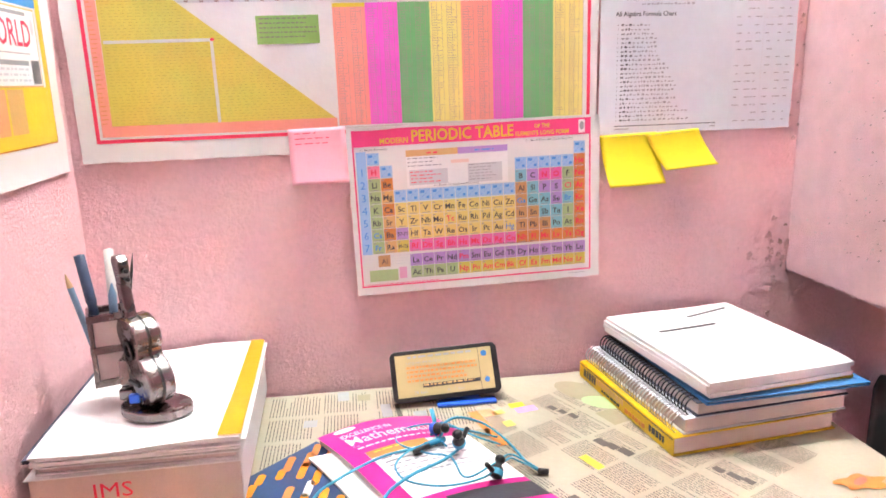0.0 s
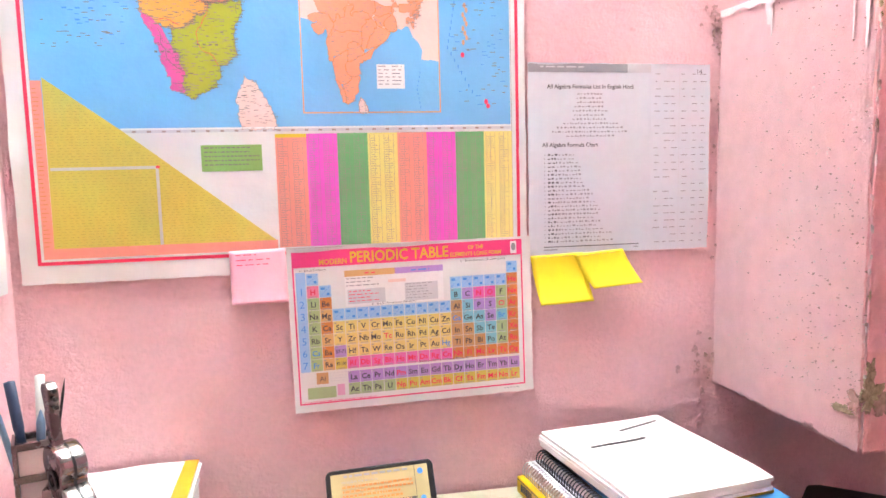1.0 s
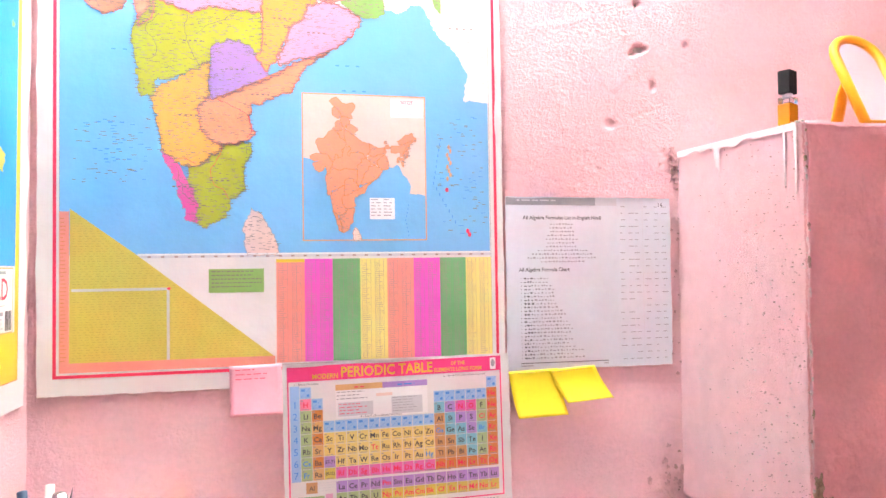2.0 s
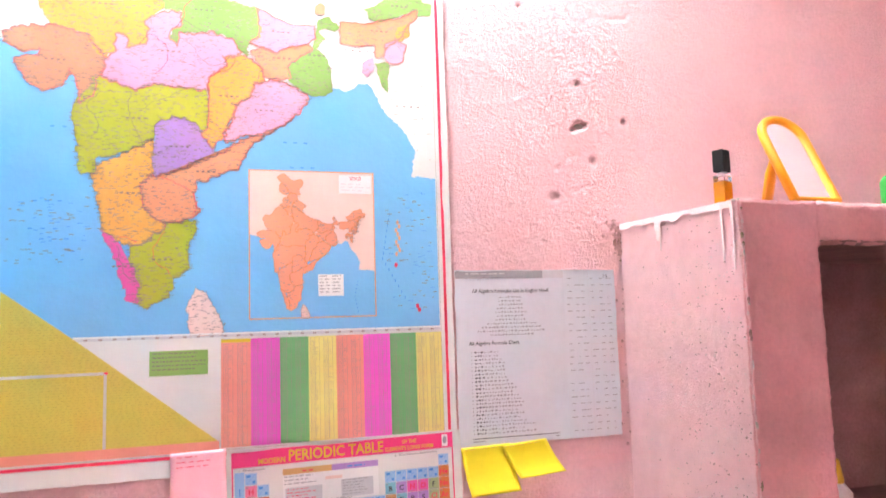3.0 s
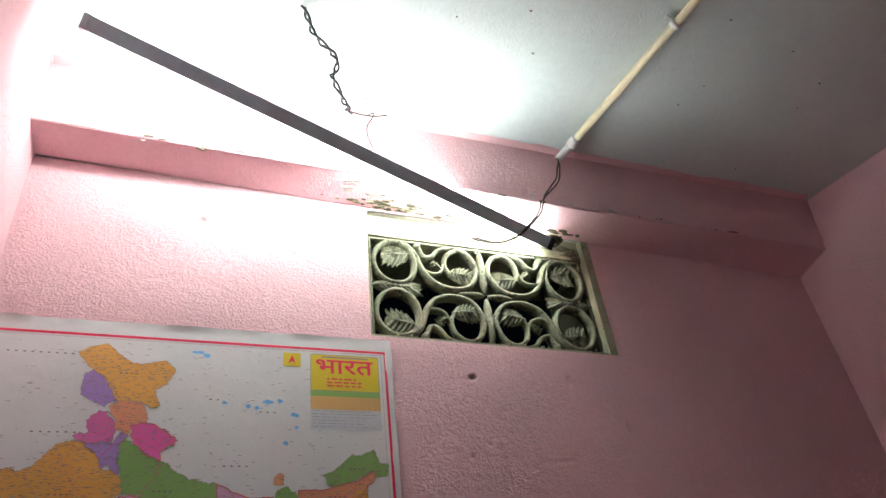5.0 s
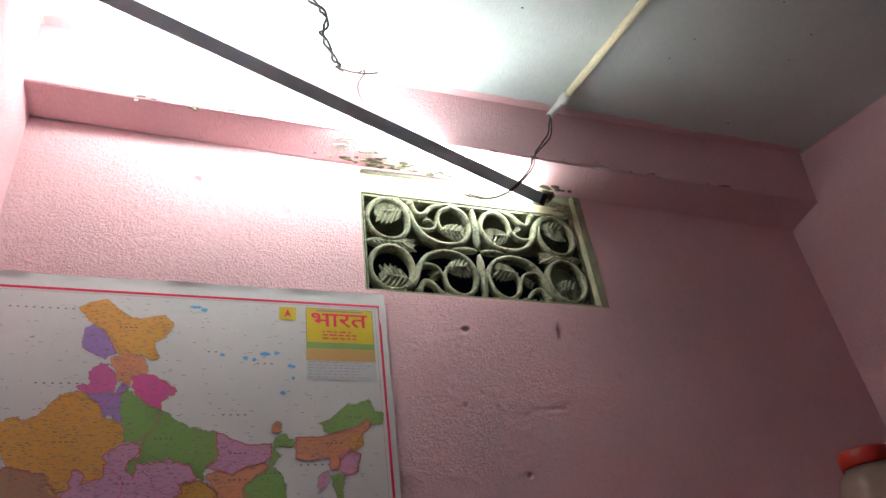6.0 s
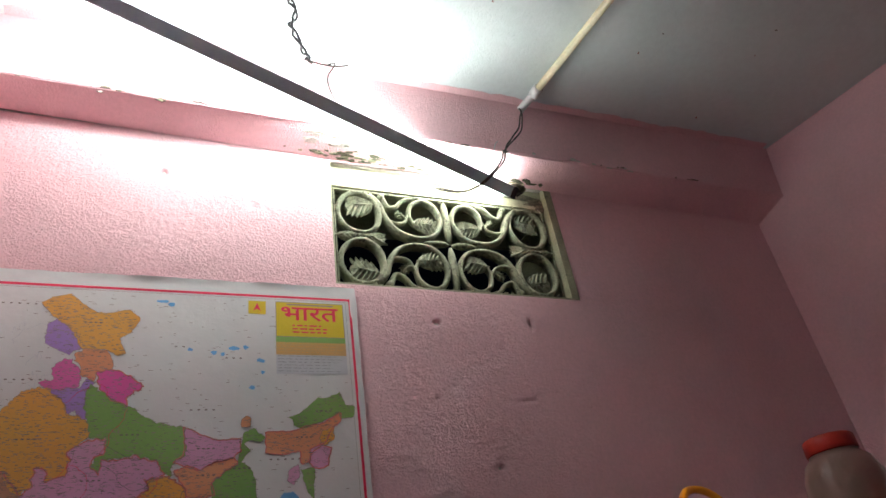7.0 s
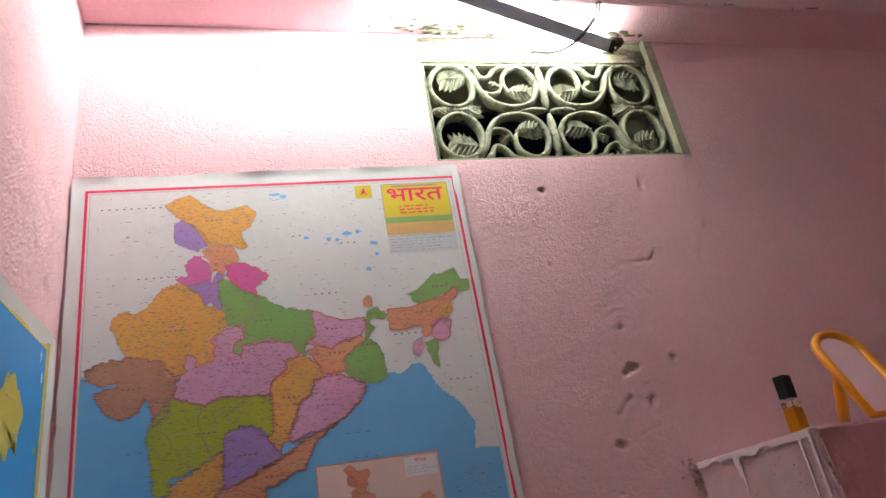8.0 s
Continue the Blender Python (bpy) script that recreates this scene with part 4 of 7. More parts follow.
# neighbours' faint names and rivers, small lakes
for i in range(520):
    x, y = rng.uniform(0.035, 0.67), rng.uniform(0.46, 0.965)
    if not inside((x, y), sea):
        press.rect(x, y, x + rng.uniform(0.002, 0.008), y + 0.0009, "tone", 1)
for y0, x0, n in ((0.938, 0.048, 9), (0.80, 0.11, 6), (0.865, 0.37, 2), (0.845, 0.455, 3), (0.748, 0.40, 4), (0.66, 0.53, 5), (0.57, 0.615, 4)):
    for i in range(n):
        press.rect(x0 + i * 0.012, y0, x0 + i * 0.012 + 0.004, y0 + 0.0022, "label", 1)
for x, y, rx in ((0.345, 0.955, 0.012), (0.36, 0.95, 0.008), (0.47, 0.865, 0.010), (0.49, 0.868, 0.007), (0.45, 0.853, 0.004), (0.435, 0.856, 0.006), (0.515, 0.842, 0.009), (0.395, 0.86, 0.006), (0.50, 0.79, 0.006), (0.52, 0.82, 0.004)):
    press.poly([(x + rx * math.cos(a) * rng.uniform(0.6, 1.2), y + 0.004 * math.sin(a) * rng.uniform(0.5, 1.4)) for a in (0, 0.9, 1.8, 2.7, 3.6, 4.5, 5.4)], "sea", 2)
for i in range(7):
    x, y = rng.uniform(0.05, 0.16), rng.uniform(0.72, 0.93)
    pts = [(x, y)]
    for j in range(7):
        pts.append((pts[-1][0] + rng.uniform(-0.003, 0.012), pts[-1][1] + rng.uniform(-0.010, 0.014)))
    press.stroke(pts, 0.0006, "pale_grey", 2)
# faint sea names, island groups
for x, y in ((0.075, 0.36), (0.08, 0.40), (0.09, 0.345), (0.43, 0.50), (0.44, 0.46), (0.10, 0.51)):
    for i in range(3):
        press.rect(x + i * 0.016, y, x + i * 0.016 + 0.006, y + 0.002, "blue", 2)
for i in range(150):
    if i % 2:
        x, y = rng.uniform(0.045, 0.15), rng.uniform(0.31, 0.41)
    else:
        x, y = rng.uniform(0.59, 0.67), rng.uniform(0.23, 0.43)
    press.rect(x, y, x + rng.uniform(0.003, 0.009), y + 0.0011, "label" if i % 3 else "blue", 2)
for i in range(9):
    press.disc(0.612 + 0.003 * math.sin(i * 2.1), 0.375 - i * 0.0065, 0.0022, 0.004, "salmon", 2, 7)
for x, y in ((0.608, 0.305), (0.642, 0.238), (0.645, 0.232)):
    press.disc(x, y, 0.003, 0.004, "red", 2, 7)
for i in range(16):
    x, y = 0.585 + 0.0016 * abs(i - 8) + (0.0035 * (i - 8) if i > 8 else 0), 0.385 - i * 0.009
    press.rect(x, y, x + 0.0016, y + 0.005, "blue", 2)
press.done()

shapes = []
for k, (colour, pts) in enumerate(STATES):
    shape = ragged(pts, 4.6 if k < 17 else 2.2, k, 1.8)
    shapes.append(shape)
    press = Press(india_map, "state")
    press.poly(shape, colour, 2 + (k % 7) * 0.45)
    press.done()
press = Press(india_map)
for k, shape in enumerate(shapes):
    outline(shape, 0.0005, press, "tone", 6.2)
    if k in (2, 6, 7, 10, 11, 12, 17, 18, 21, 23):
        outline(shape, 0.0022, press, "border", 6)
    xs_, ys_ = [p[0] for p in shape], [p[1] for p in shape]
    area = (max(xs_) - min(xs_)) * (max(ys_) - min(ys_))
    for j in range(int(area * 30000)):
        x, y = rng.uniform(min(xs_), max(xs_)), rng.uniform(min(ys_), max(ys_))
        if inside((x, y), shape):
            press.rect(x, y, x + rng.uniform(0.0025, 0.0070), y + rng.choice((0.0005, 0.0007, 0.0009)), "label" if j % 3 == 0 else "tone", 7)
    if area > 0.006:
        cx, cy = sum(xs_) / len(xs_), sum(ys_) / len(ys_)
        for j in range(4):
            press.rect(cx - 0.014 + j * 0.008, cy, cx - 0.010 + j * 0.008, cy + 0.0022, "label", 8)
# rivers and rail lines
for k in range(44):
    shape = shapes[rng.randrange(16)]
    x, y = shape[rng.randrange(len(shape))]
    pts, a = [(x, y)], rng.uniform(0, 6.28)
    for j in range(18):
        a += rng.uniform(-0.6, 0.6)
        pts.append((pts[-1][0] + 0.006 * math.cos(a), pts[-1][1] + 0.006 * math.sin(a)))
    pts = [q for q in pts if inside(q, shape)]
    if len(pts) > 2:
        press.stroke(pts, 0.0007, "label" if k % 2 else "red", 7.5)
# coast labels
for k in (7, 8, 11, 12, 13, 15):
    for (x, y) in shapes[k][::3]:
        d = rng.uniform(0.004, 0.012)
        press.rect(x - d / 2, y, x + d / 2, y + 0.0009, "label", 8)
press.done()

# the small map in its box
press = Press(india_map)
IX, IY, IW, IH = 0.377, 0.223, 0.197, 0.233
press.rect(IX, IY, IX + IW, IY + IH, "pale", 3)
fit_ = lambda p: (IX + 0.012 + (p[0] - 0.036) * 0.262, IY + 0.012 + (p[1] - 0.243) * 0.300)
sea_small = [(IX + 0.001, fit_((0.03, 0.64))[1])] + [fit_((x / 1000, y / 1000)) for x, y in SEA[1:]] + [(IX + IW - 0.014, IY + 0.075), (IX + IW - 0.001, IY + 0.072), (IX + IW - 0.001, IY + 0.001), (IX + 0.001, IY + 0.001)]
press.poly(sea_small, "sea", 4)
press.frame_line(IX, IY, IX + IW, IY + IH, 0.0018, "salmon", 5)
for k, shape in enumerate(shapes):
    s = [fit_(p) for p in shape]
    press.poly(s, "pale" if STATES[k][0] == "pale" else "inset", 5.5 + (k % 7) * 0.45)
    press.stroke(s[::4] + s[:1], 0.0007, "cell_orange", 9.2)
    for j in range(26 if len(s) > 60 else 4):
        x, y = rng.uniform(min(q[0] for q in s), max(q[0] for q in s)), rng.uniform(min(q[1] for q in s), max(q[1] for q in s))
        if inside((x, y), s):
            press.rect(x, y, x + rng.uniform(0.002, 0.005), y + 0.0006, "tone", 9.5)
    for j in range(3):
        x, y = s[rng.randrange(len(s))]
        press.rect(x, y, x + 0.004, y + 0.0006, "tone", 9.5)
press.rect(IX + 0.140, IY + 0.198, IX + 0.193, IY + 0.228, "white", 6)
press.words("भारत", IX + 0.1665, IY + 0.219, 0.010, "red", 7, align="CENTER", width=0.020)
press.scribble(IX + 0.143, IY + 0.200, IX + 0.190, IY + 0.214, 0.005, 0.0012, "pale_grey", 7, 0.8, rng)
press.rect(IX + 0.105, IY + 0.034, IX + 0.145, IY + 0.068, "white", 6)
press.scribble(IX + 0.107, IY + 0.037, IX + 0.124, IY + 0.066, 0.005, 0.0014, "grey", 7, 0.8, rng)
press.scribble(IX + 0.127, IY + 0.037, IX + 0.143, IY + 0.066, 0.005, 0.0014, "grey", 7, 0.8, rng)
for i in range(9):
    press.rect(IX + 0.162 + 0.0012 * abs(i - 4), IY + 0.055 - i * 0.006, IX + 0.1632 + 0.0012 * abs(i - 4), IY + 0.058 - i * 0.006, "blue", 7)
press.done()

# title box
press = Press(india_map)
press.rect(0.544, 0.892, 0.675, 0.967, "yellow", 3)
press.frame_line(0.544, 0.892, 0.675, 0.967, 0.0012, "tone", 4)
press.words("भारत", 0.6095, 0.928, 0.044, "red", 5, align="CENTER", width=0.110, bold=0.012)
press.rect(0.565, 0.960, 0.655, 0.963, "tone", 5)
press.scribble(0.575, 0.898, 0.650, 0.918, 0.007, 0.003, "red", 5, 0.7, rng)
press.rect(0.544, 0.881, 0.675, 0.892, "green", 3)
press.rect(0.544, 0.855, 0.675, 0.881, "tan", 3)
press.scribble(0.547, 0.858, 0.672, 0.879, 0.006, 0.0012, "orange", 4, 0.9, rng)
press.rect(0.544, 0.817, 0.675, 0.855, "pale_grey", 3)
press.scribble(0.547, 0.820, 0.672, 0.853, 0.006, 0.0010, "grey", 4, 0.8, rng)
press.rect(0.494, 0.938, 0.526, 0.966, "yellow", 3)
press.poly(((0.510, 0.962), (0.503, 0.944), (0.510, 0.949), (0.517, 0.944)), "red", 4)
# the tables below the map
press.rect(0.0295, 0.033, 0.0430, 0.268, "strip_salmon", 2)
press.rect(0.0430, 0.033, 0.3340, 0.047, "strip_salmon", 2)
press.poly(((0.043, 0.047), (0.332, 0.047), (0.136, 0.203), (0.044, 0.272)), "olive", 3)
for j in range(58):
    y = 0.050 + j * 0.0037
    end = 0.332 - (y - 0.047) * 1.257 if y < 0.203 else 0.136 - (y - 0.203) * 1.33
    x = 0.047
    while x < end - 0.008:
        w = rng.uniform(0.003, 0.007)
        press.rect(x, y, x + w, y + 0.0006, "olive_line", 3.5)
        x += w + rng.uniform(0.002, 0.005)
for i in range(38):
    press.rect(0.031, 0.05 + i * 0.0056, 0.031 + rng.uniform(0.004, 0.009), 0.0509 + i * 0.0056, "cell_orange", 3)
press.rect(0.046, 0.1505, 0.180, 0.1545, "pale_grey", 4)
press.rect(0.177, 0.047, 0.181, 0.1505, "pale_grey", 4)
press.disc(0.180, 0.153, 0.003, 0.002, "red", 5, 8)
press.rect(0.237, 0.145, 0.318, 0.181, "green", 3)
press.scribble(0.241, 0.149, 0.314, 0.178, 0.0058, 0.0015, "label", 4, 0.9, rng, 0.005)
press.rect(0.136, 0.2025, 0.680, 0.2050, "white", 3)
press.rect(0.136, 0.1985, 0.680, 0.2025, "pale_grey", 2)
for i in range(28):
    press.rect(0.15 + i * 0.019, 0.199, 0.155 + i * 0.019, 0.2015, "tone", 3)
tones = ["strip_salmon", "strip_magenta", "strip_green", "strip_yellow"] * 2
for i, colour in enumerate(tones):
    x0, x1 = 0.3365 + i * 0.0430, 0.3365 + (i + 1) * 0.0430
    press.rect(x0, 0.036, x1, 0.195, colour, 3)
    for j in range(6):
        press.rect(x0 + 0.003 + j * 0.0068, 0.037, x0 + 0.0034 + j * 0.0068, 0.193, "tone", 4)
    for j in range(46):
        for q in (0.004, 0.024):
            press.rect(x0 + q, 0.0385 + j * 0.0033, x0 + q + rng.uniform(0.005, 0.013), 0.0391 + j * 0.0033, "tone", 4.5)
press.rect(0.3365, 0.190, 0.3795, 0.195, "yellow", 5)
press.done()


# ---- the batten lamp slung under the ceiling ----
A, B = Vector((0.105, -0.288, 2.545)), Vector((1.130, -0.031, 2.396))
along = (B - A).normalized()
tall = along.cross(Vector((0, 1, 0))).normalized()
if tall.z < 0:
    tall = -tall
face = (tall * 0.66 + Vector((0, 1, 0)) * 0.75)
face = (face - along * face.dot(along)).normalized()
wide = along.cross(face).normalized()
M = Matrix.Translation((A + B) / 2) @ Matrix((along, wide, face)).transposed().to_4x4()
HALF = (B - A).length / 2
batten = thing("tube_light", M, "lit LED batten in grey metal channel, hung by wires", "lamp")
part("housing", box(-HALF, HALF, -0.0140, 0.0140, -0.024, 0.003, 0.002), tube_grey, batten)
half = [(0.0155 * math.cos(a), 0.0125 + 0.0155 * math.sin(a)) for a in [radians(-34 + 248 * i / 10) for i in range(11)]]
bm = bmesh.new()
ends = [[bm.verts.new((x, y, z)) for y, z in half] for x in (-HALF + 0.016, HALF - 0.016)]
for i in range(10):
    bm.faces.new((ends[0][i], ends[0][i + 1], ends[1][i + 1], ends[1][i]))
bm.faces.new(ends[0]), bm.faces.new(ends[1][::-1])
bmesh.ops.recalc_face_normals(bm, faces=bm.faces[:])
part("diffuser", bm, tube_diffuser, batten, "glowing white diffuser", smooth=True)
for s in (-1, 1):
    part("end_cap", box(s * HALF - 0.015 * (s > 0), s * HALF + 0.015 * (s < 0) + 0.0005 * s, -0.0150, 0.0150, -0.0248, 0.018, 0.003), black_plastic if s > 0 else tube_grey, batten)

# its loose wires and the conduit on the ceiling
def twisted(points, r, turns, gap, material, name, label, category):
    """Two thin flex cores twisted loosely round one another."""
    p = spline(points, 14)
    ob = thing(name, pose(0, 0, 0), label, category)
    for side in (0, math.pi):
        q = []
        for i, v in enumerate(p):
            k = i / (len(p) - 1)
            w = turns * 2 * math.pi * k + side
            g = gap * (0.5 + 0.9 * abs(noise.noise(Vector((k * 9, side, 2)))))
            q.append(v + Vector((math.cos(w) * g, math.sin(w) * g, math.sin(w * 0.5) * g * 0.4)))
        part("core", sweep(q, r, 6), material, ob, smooth=True)
    return ob


hang = twisted([(0.484, -0.352, TOP - 0.002), (0.496, -0.34, 2.622), (0.509, -0.33, 2.598), (0.540, -0.30, 2.603), (0.563, -0.28, 2.602), (0.568, -0.268, 2.585), (0.560, -0.26, 2.568), (0.578, -0.24, 2.552), (0.598, -0.216, 2.536), (0.604, -0.210, 2.531)], 0.0029, 4.5, 0.0066, black_wire, "hanging_flex", "black twisted flex hanging from the ceiling", "wire")
knot = spline([(0.604, -0.210, 2.531), (0.606, -0.213, 2.521), (0.614, -0.205, 2.526), (0.606, -0.203, 2.536), (0.630, -0.192, 2.545), (0.652, -0.182, 2.556), (0.664, -0.172, 2.568), (0.690, -0.160, 2.588), (0.708, -0.152, 2.604)], 8)
part("knot", sweep(knot, 0.0022, 6), copper, hang, "bare brown wire end", smooth=True)
part("tail", sweep(spline([(0.652, -0.182, 2.556), (0.672, -0.170, 2.582), (0.668, -0.168, 2.566), (0.659, -0.160, 2.550), (0.660, -0.154, 2.525), (0.674, -0.147, 2.492)], 8), 0.0018, 6), copper, hang, smooth=True)

conduit = thing("conduit", pose(0, 0, 0), "yellowed plastic conduit pipe fixed along the ceiling", "pipe")
P0, P1 = Vector((1.190, -0.153, TOP - 0.013)), Vector((1.256, -0.62, TOP - 0.013))
P2 = P1 + (P1 - P0) * 2.6
part("pipe", sweep([P0, P1, P2], 0.0095, 14), conduit_pvc, conduit, smooth=True)
d = (P1 - P0).normalized()
part("coupler", sweep([P0 - d * 0.012, P0 + d * 0.014], 0.0135, 14), white_pvc, conduit, smooth=True)
part("bend", sweep(spline([P0 - d * 0.004, P0 - d * 0.03 - Vector((0.004, 0, 0.004)), Vector((1.165, -0.104, 2.612))], 6), 0.0098, 12), white_pvc, conduit, smooth=True)
for k in (0.372, 1.1):
    c = P0 + d * k
    part("clamp", sweep([c - d * 0.006, c + d * 0.006], 0.0125, 14), white_pvc, conduit, smooth=True)
    part("clamp_foot", box(-0.026, 0.026, -0.006, 0.006, 0.0, 0.004, 0.001), white_pvc, conduit, m=Matrix.Translation((c.x, c.y, TOP - 0.006)) @ pose(0, 0, 0, 0, 0, -80 + 90))
flex = twisted([(1.165, -0.106, 2.612), (1.158, -0.112, 2.585), (1.141, -0.110, 2.528), (1.094, -0.106, 2.468), (1.071, -0.110, 2.415), (1.021, -0.090, 2.363), (0.983, -0.060, 2.357), (0.957, -0.030, 2.380), (0.944, -0.016, 2.396)], 0.0021, 2.0, 0.0060, copper, "feed_flex", "brown twin flex from the conduit to the lamp", "wire")
part("loop", sweep(circle(0.938, 2.396, 0.010, 0.006, n=14), 0.0013, 6, True), copper, flex, m=Matrix.Translation((0, -0.02, 0)) @ pose(0, 0, 0, 90), smooth=True)
part("bare_end", sweep(spline([(1.072, -0.113, 2.479), (1.060, -0.120, 2.462), (1.052, -0.118, 2.440)], 6), 0.0012, 6), steel, flex, smooth=True)
holder = thing("cable_knot", pose(1.146, -0.028, 2.412), "frayed knot of cord tying the lamp to the lintel", "cord")
rng = random.Random(8)
for i in range(7):
    a = rng.uniform(0, 6.28)
    part("strand", sweep(spline([(rng.uniform(-0.02, 0.02), rng.uniform(-0.01, 0.02), rng.uniform(-0.012, 0.016)) for _ in range(5)], 6), 0.0025, 6), copper if i % 3 else conduit_pvc, holder, smooth=True)
part("wad", lathe([(0, 0.014), (0.012, 0.010), (0.018, 0.0), (0.012, -0.010), (0, -0.013)], 12), mould, holder, m=Matrix.Diagonal((1.5, 0.9, 0.9, 1)), smooth=True)


# ---- periodic table chart ----
TW, TH = 0.362, 0.240
chart = thing("periodic_table_chart", on_back_wall(0.383, 0.894, 1.35, -0.0062), "laminated periodic table chart with red header, taped on wall", "poster")
part("sheet", wavy_sheet(TW, TH, 0.006, 0.003, 5, 60, 40), paper_white, chart, smooth=True)
FX0, FX1, FY0, FY1 = 0.007, 0.349, 0.011, 0.236
FW, FH = FX1 - FX0, FY1 - FY0
cx = lambda i: FX0 + FW * (0.080 + 0.0512 * (i - 1))
ry = lambda f: FY1 - FH * f
CW, CH = FW * 0.0512, FH * 0.0795
press = Press(chart)
press.rect(FX0, FY1 - FH * 0.105, FX1, FY1, "hot", 1)
press.frame_line(FX0, FY0, FX1, FY1, 0.0022, "hot", 2)
press.words("PERIODIC TABLE", FX0 + FW * 0.455, FY1 - FH * 0.088, 0.0225, "yellow", 3, width=FW * 0.425, align="CENTER", bold=0.02)
press.words("MODERN", FX0 + FW * 0.170, FY1 - FH * 0.092, 0.011, "yellow", 3, width=FW * 0.115, align="CENTER", bold=0.02)
press.words("OF THE", FX0 + FW * 0.79, FY1 - FH * 0.048, 0.0080, "yellow", 3, width=FW * 0.068, align="CENTER", bold=0.02)
press.words("ELEMENTS LONG FORM", FX0 + FW * 0.79, FY1 - FH * 0.092, 0.0085, "yellow", 3, width=FW * 0.228, align="CENTER", bold=0.02)
press.rect(FX0 + FW * 0.947, FY1 - FH * 0.095, FX0 + FW * 0.975, FY1 - FH * 0.012, "white", 3)
press.disc(FX0 + FW * 0.961, FY1 - FH * 0.050, 0.0035, 0.006, "grey", 4, 12)

ROWS = ["H . . . . . . . . . . . . . . . . He", "Li Be . . . . . . . . . . B C N O F Ne", "Na Mg . . . . . . . . . . Al Si P S Cl Ar",
        "K Ca Sc Ti V Cr Mn Fe Co Ni Cu Zn Ga Ge As Se Br Kr", "Rb Sr Y Zr Nb Mo Tc Ru Rh Pd Ag Cd In Sn Sb Te I Xe",
        "Cs Ba 57-71 Hf Ta W Re Os Ir Pt Au Hg Tl Pb Bi Po At Rn", "Fr Ra 89-103 Rf Db Sg Bh Hs Mt Ds Rg Cn Nh Fl Mc Lv Ts Og"]
LOWER = ["La Ce Pr Nd Pm Sm Eu Gd Tb Dy Ho Er Tm Yb Lu", "Ac Th Pa U Np Pu Am Cm Bk Cf Es Fm Md No Lr"]


def cell_colour(s, i, r):
    if s == "H":
        return "cell_rose"
    if i == 1:
        return "cell_green"
    if i == 2:
        return "cell_orange" if r % 2 else "tan"
    if s == "57-71":
        return "cell_violet"
    if s == "89-103":
        return "olive"
    if i == 18:
        return "cell_orange"
    if s in "C N O P S Se".split():
        return "magenta" if s in "N O".split() else "lilac"
    if s in "B Si Ge As Sb Te Po Br".split():
        return "cell_teal"
    if s in "F Cl I At".split():
        return "cell_green"
    if i > 12:
        return "cell_orange" if r == 6 else "cell_brown"
    return "pink" if r == 6 else "cell_yellow"


def cell(s, x, y, colour, tone="dark"):
    press = Press(chart, "cell")
    press.rect(x - CW * 0.48, y - CH * 0.5, x + CW * 0.48, y + CH * 0.48, colour, 2)
    press.done()
    small = len(s) > 3
    text.words(s, x, y - CH * (0.16 if small else 0.24), CH * (0.42 if small else 0.62), tone, 4, align="CENTER", width=CW * 0.8 if small else None, bold=0.02)
    text.rect(x - CW * 0.42, y + CH * 0.30, x - CW * 0.22, y + CH * 0.38, "grey", 4)
    text.rect(x - CW * 0.30, y - CH * 0.44, x + CW * 0.30, y - CH * 0.39, "grey", 4)


text = Press(chart, "lettering")
for r, row in enumerate(ROWS):
    y = ry(0.263 + 0.0800 * r)
    for i, s in enumerate(row.split(), 1):
        if s == "He":
            y_he = y
        if s == ".":
            continue
        tone = "dark"
        if s in "Tc Og Rn Xe Kr Ar Ne He N O Cl H".split() or r == 6 and 3 < i:
            tone = "red"
        if s in "Cs Fr Hg Ga Br".split():
            tone = "blue"
        cell(s, cx(i), y, cell_colour(s, i, r), tone)
for r, row in enumerate(LOWER):
    for i, s in enumerate(row.split()):
        cell(s, cx(4 + i) - CW * 0.0, ry(0.838 + 0.080 * r), "cell_violet" if r == 0 else "cell_green" if i < 4 else "olive", "red" if s == "Pm" or r and i > 3 else "dark")
# blue margins with group and period numbers
press.rect(FX0 + FW * 0.012, ry(0.785), FX0 + FW * 0.053, ry(0.135), "cell_blue", 1)
for r in range(7):
    text.words(str(r + 1), FX0 + FW * 0.033, ry(0.263 + 0.08 * r) - CH * 0.28, CH * 0.85, "blue", 4, align="CENTER")


def head(i, f):
    press.rect(cx(i) - CW * 0.48, ry(f) - CH * 0.5, cx(i) + CW * 0.48, ry(f) + CH * 0.46, "cell_blue", 2)
    text.stroke([(cx(i) - CW * 0.4, ry(f) - CH * 0.4), (cx(i) + CW * 0.4, ry(f) + CH * 0.4)], 0.0003, "blue", 4)
    text.rect(cx(i) - CW * 0.35, ry(f) + CH * 0.12, cx(i) - CW * 0.02, ry(f) + CH * 0.32, "blue", 4)
    text.rect(cx(i) + CW * 0.12, ry(f) - CH * 0.34, cx(i) + CW * 0.34, ry(f) - CH * 0.14, "blue", 4)


head(1, 0.182), head(18, 0.182), head(2, 0.263)
for i in range(3, 13):
    head(i, 0.420)
for i in range(13, 18):
    head(i, 0.263)
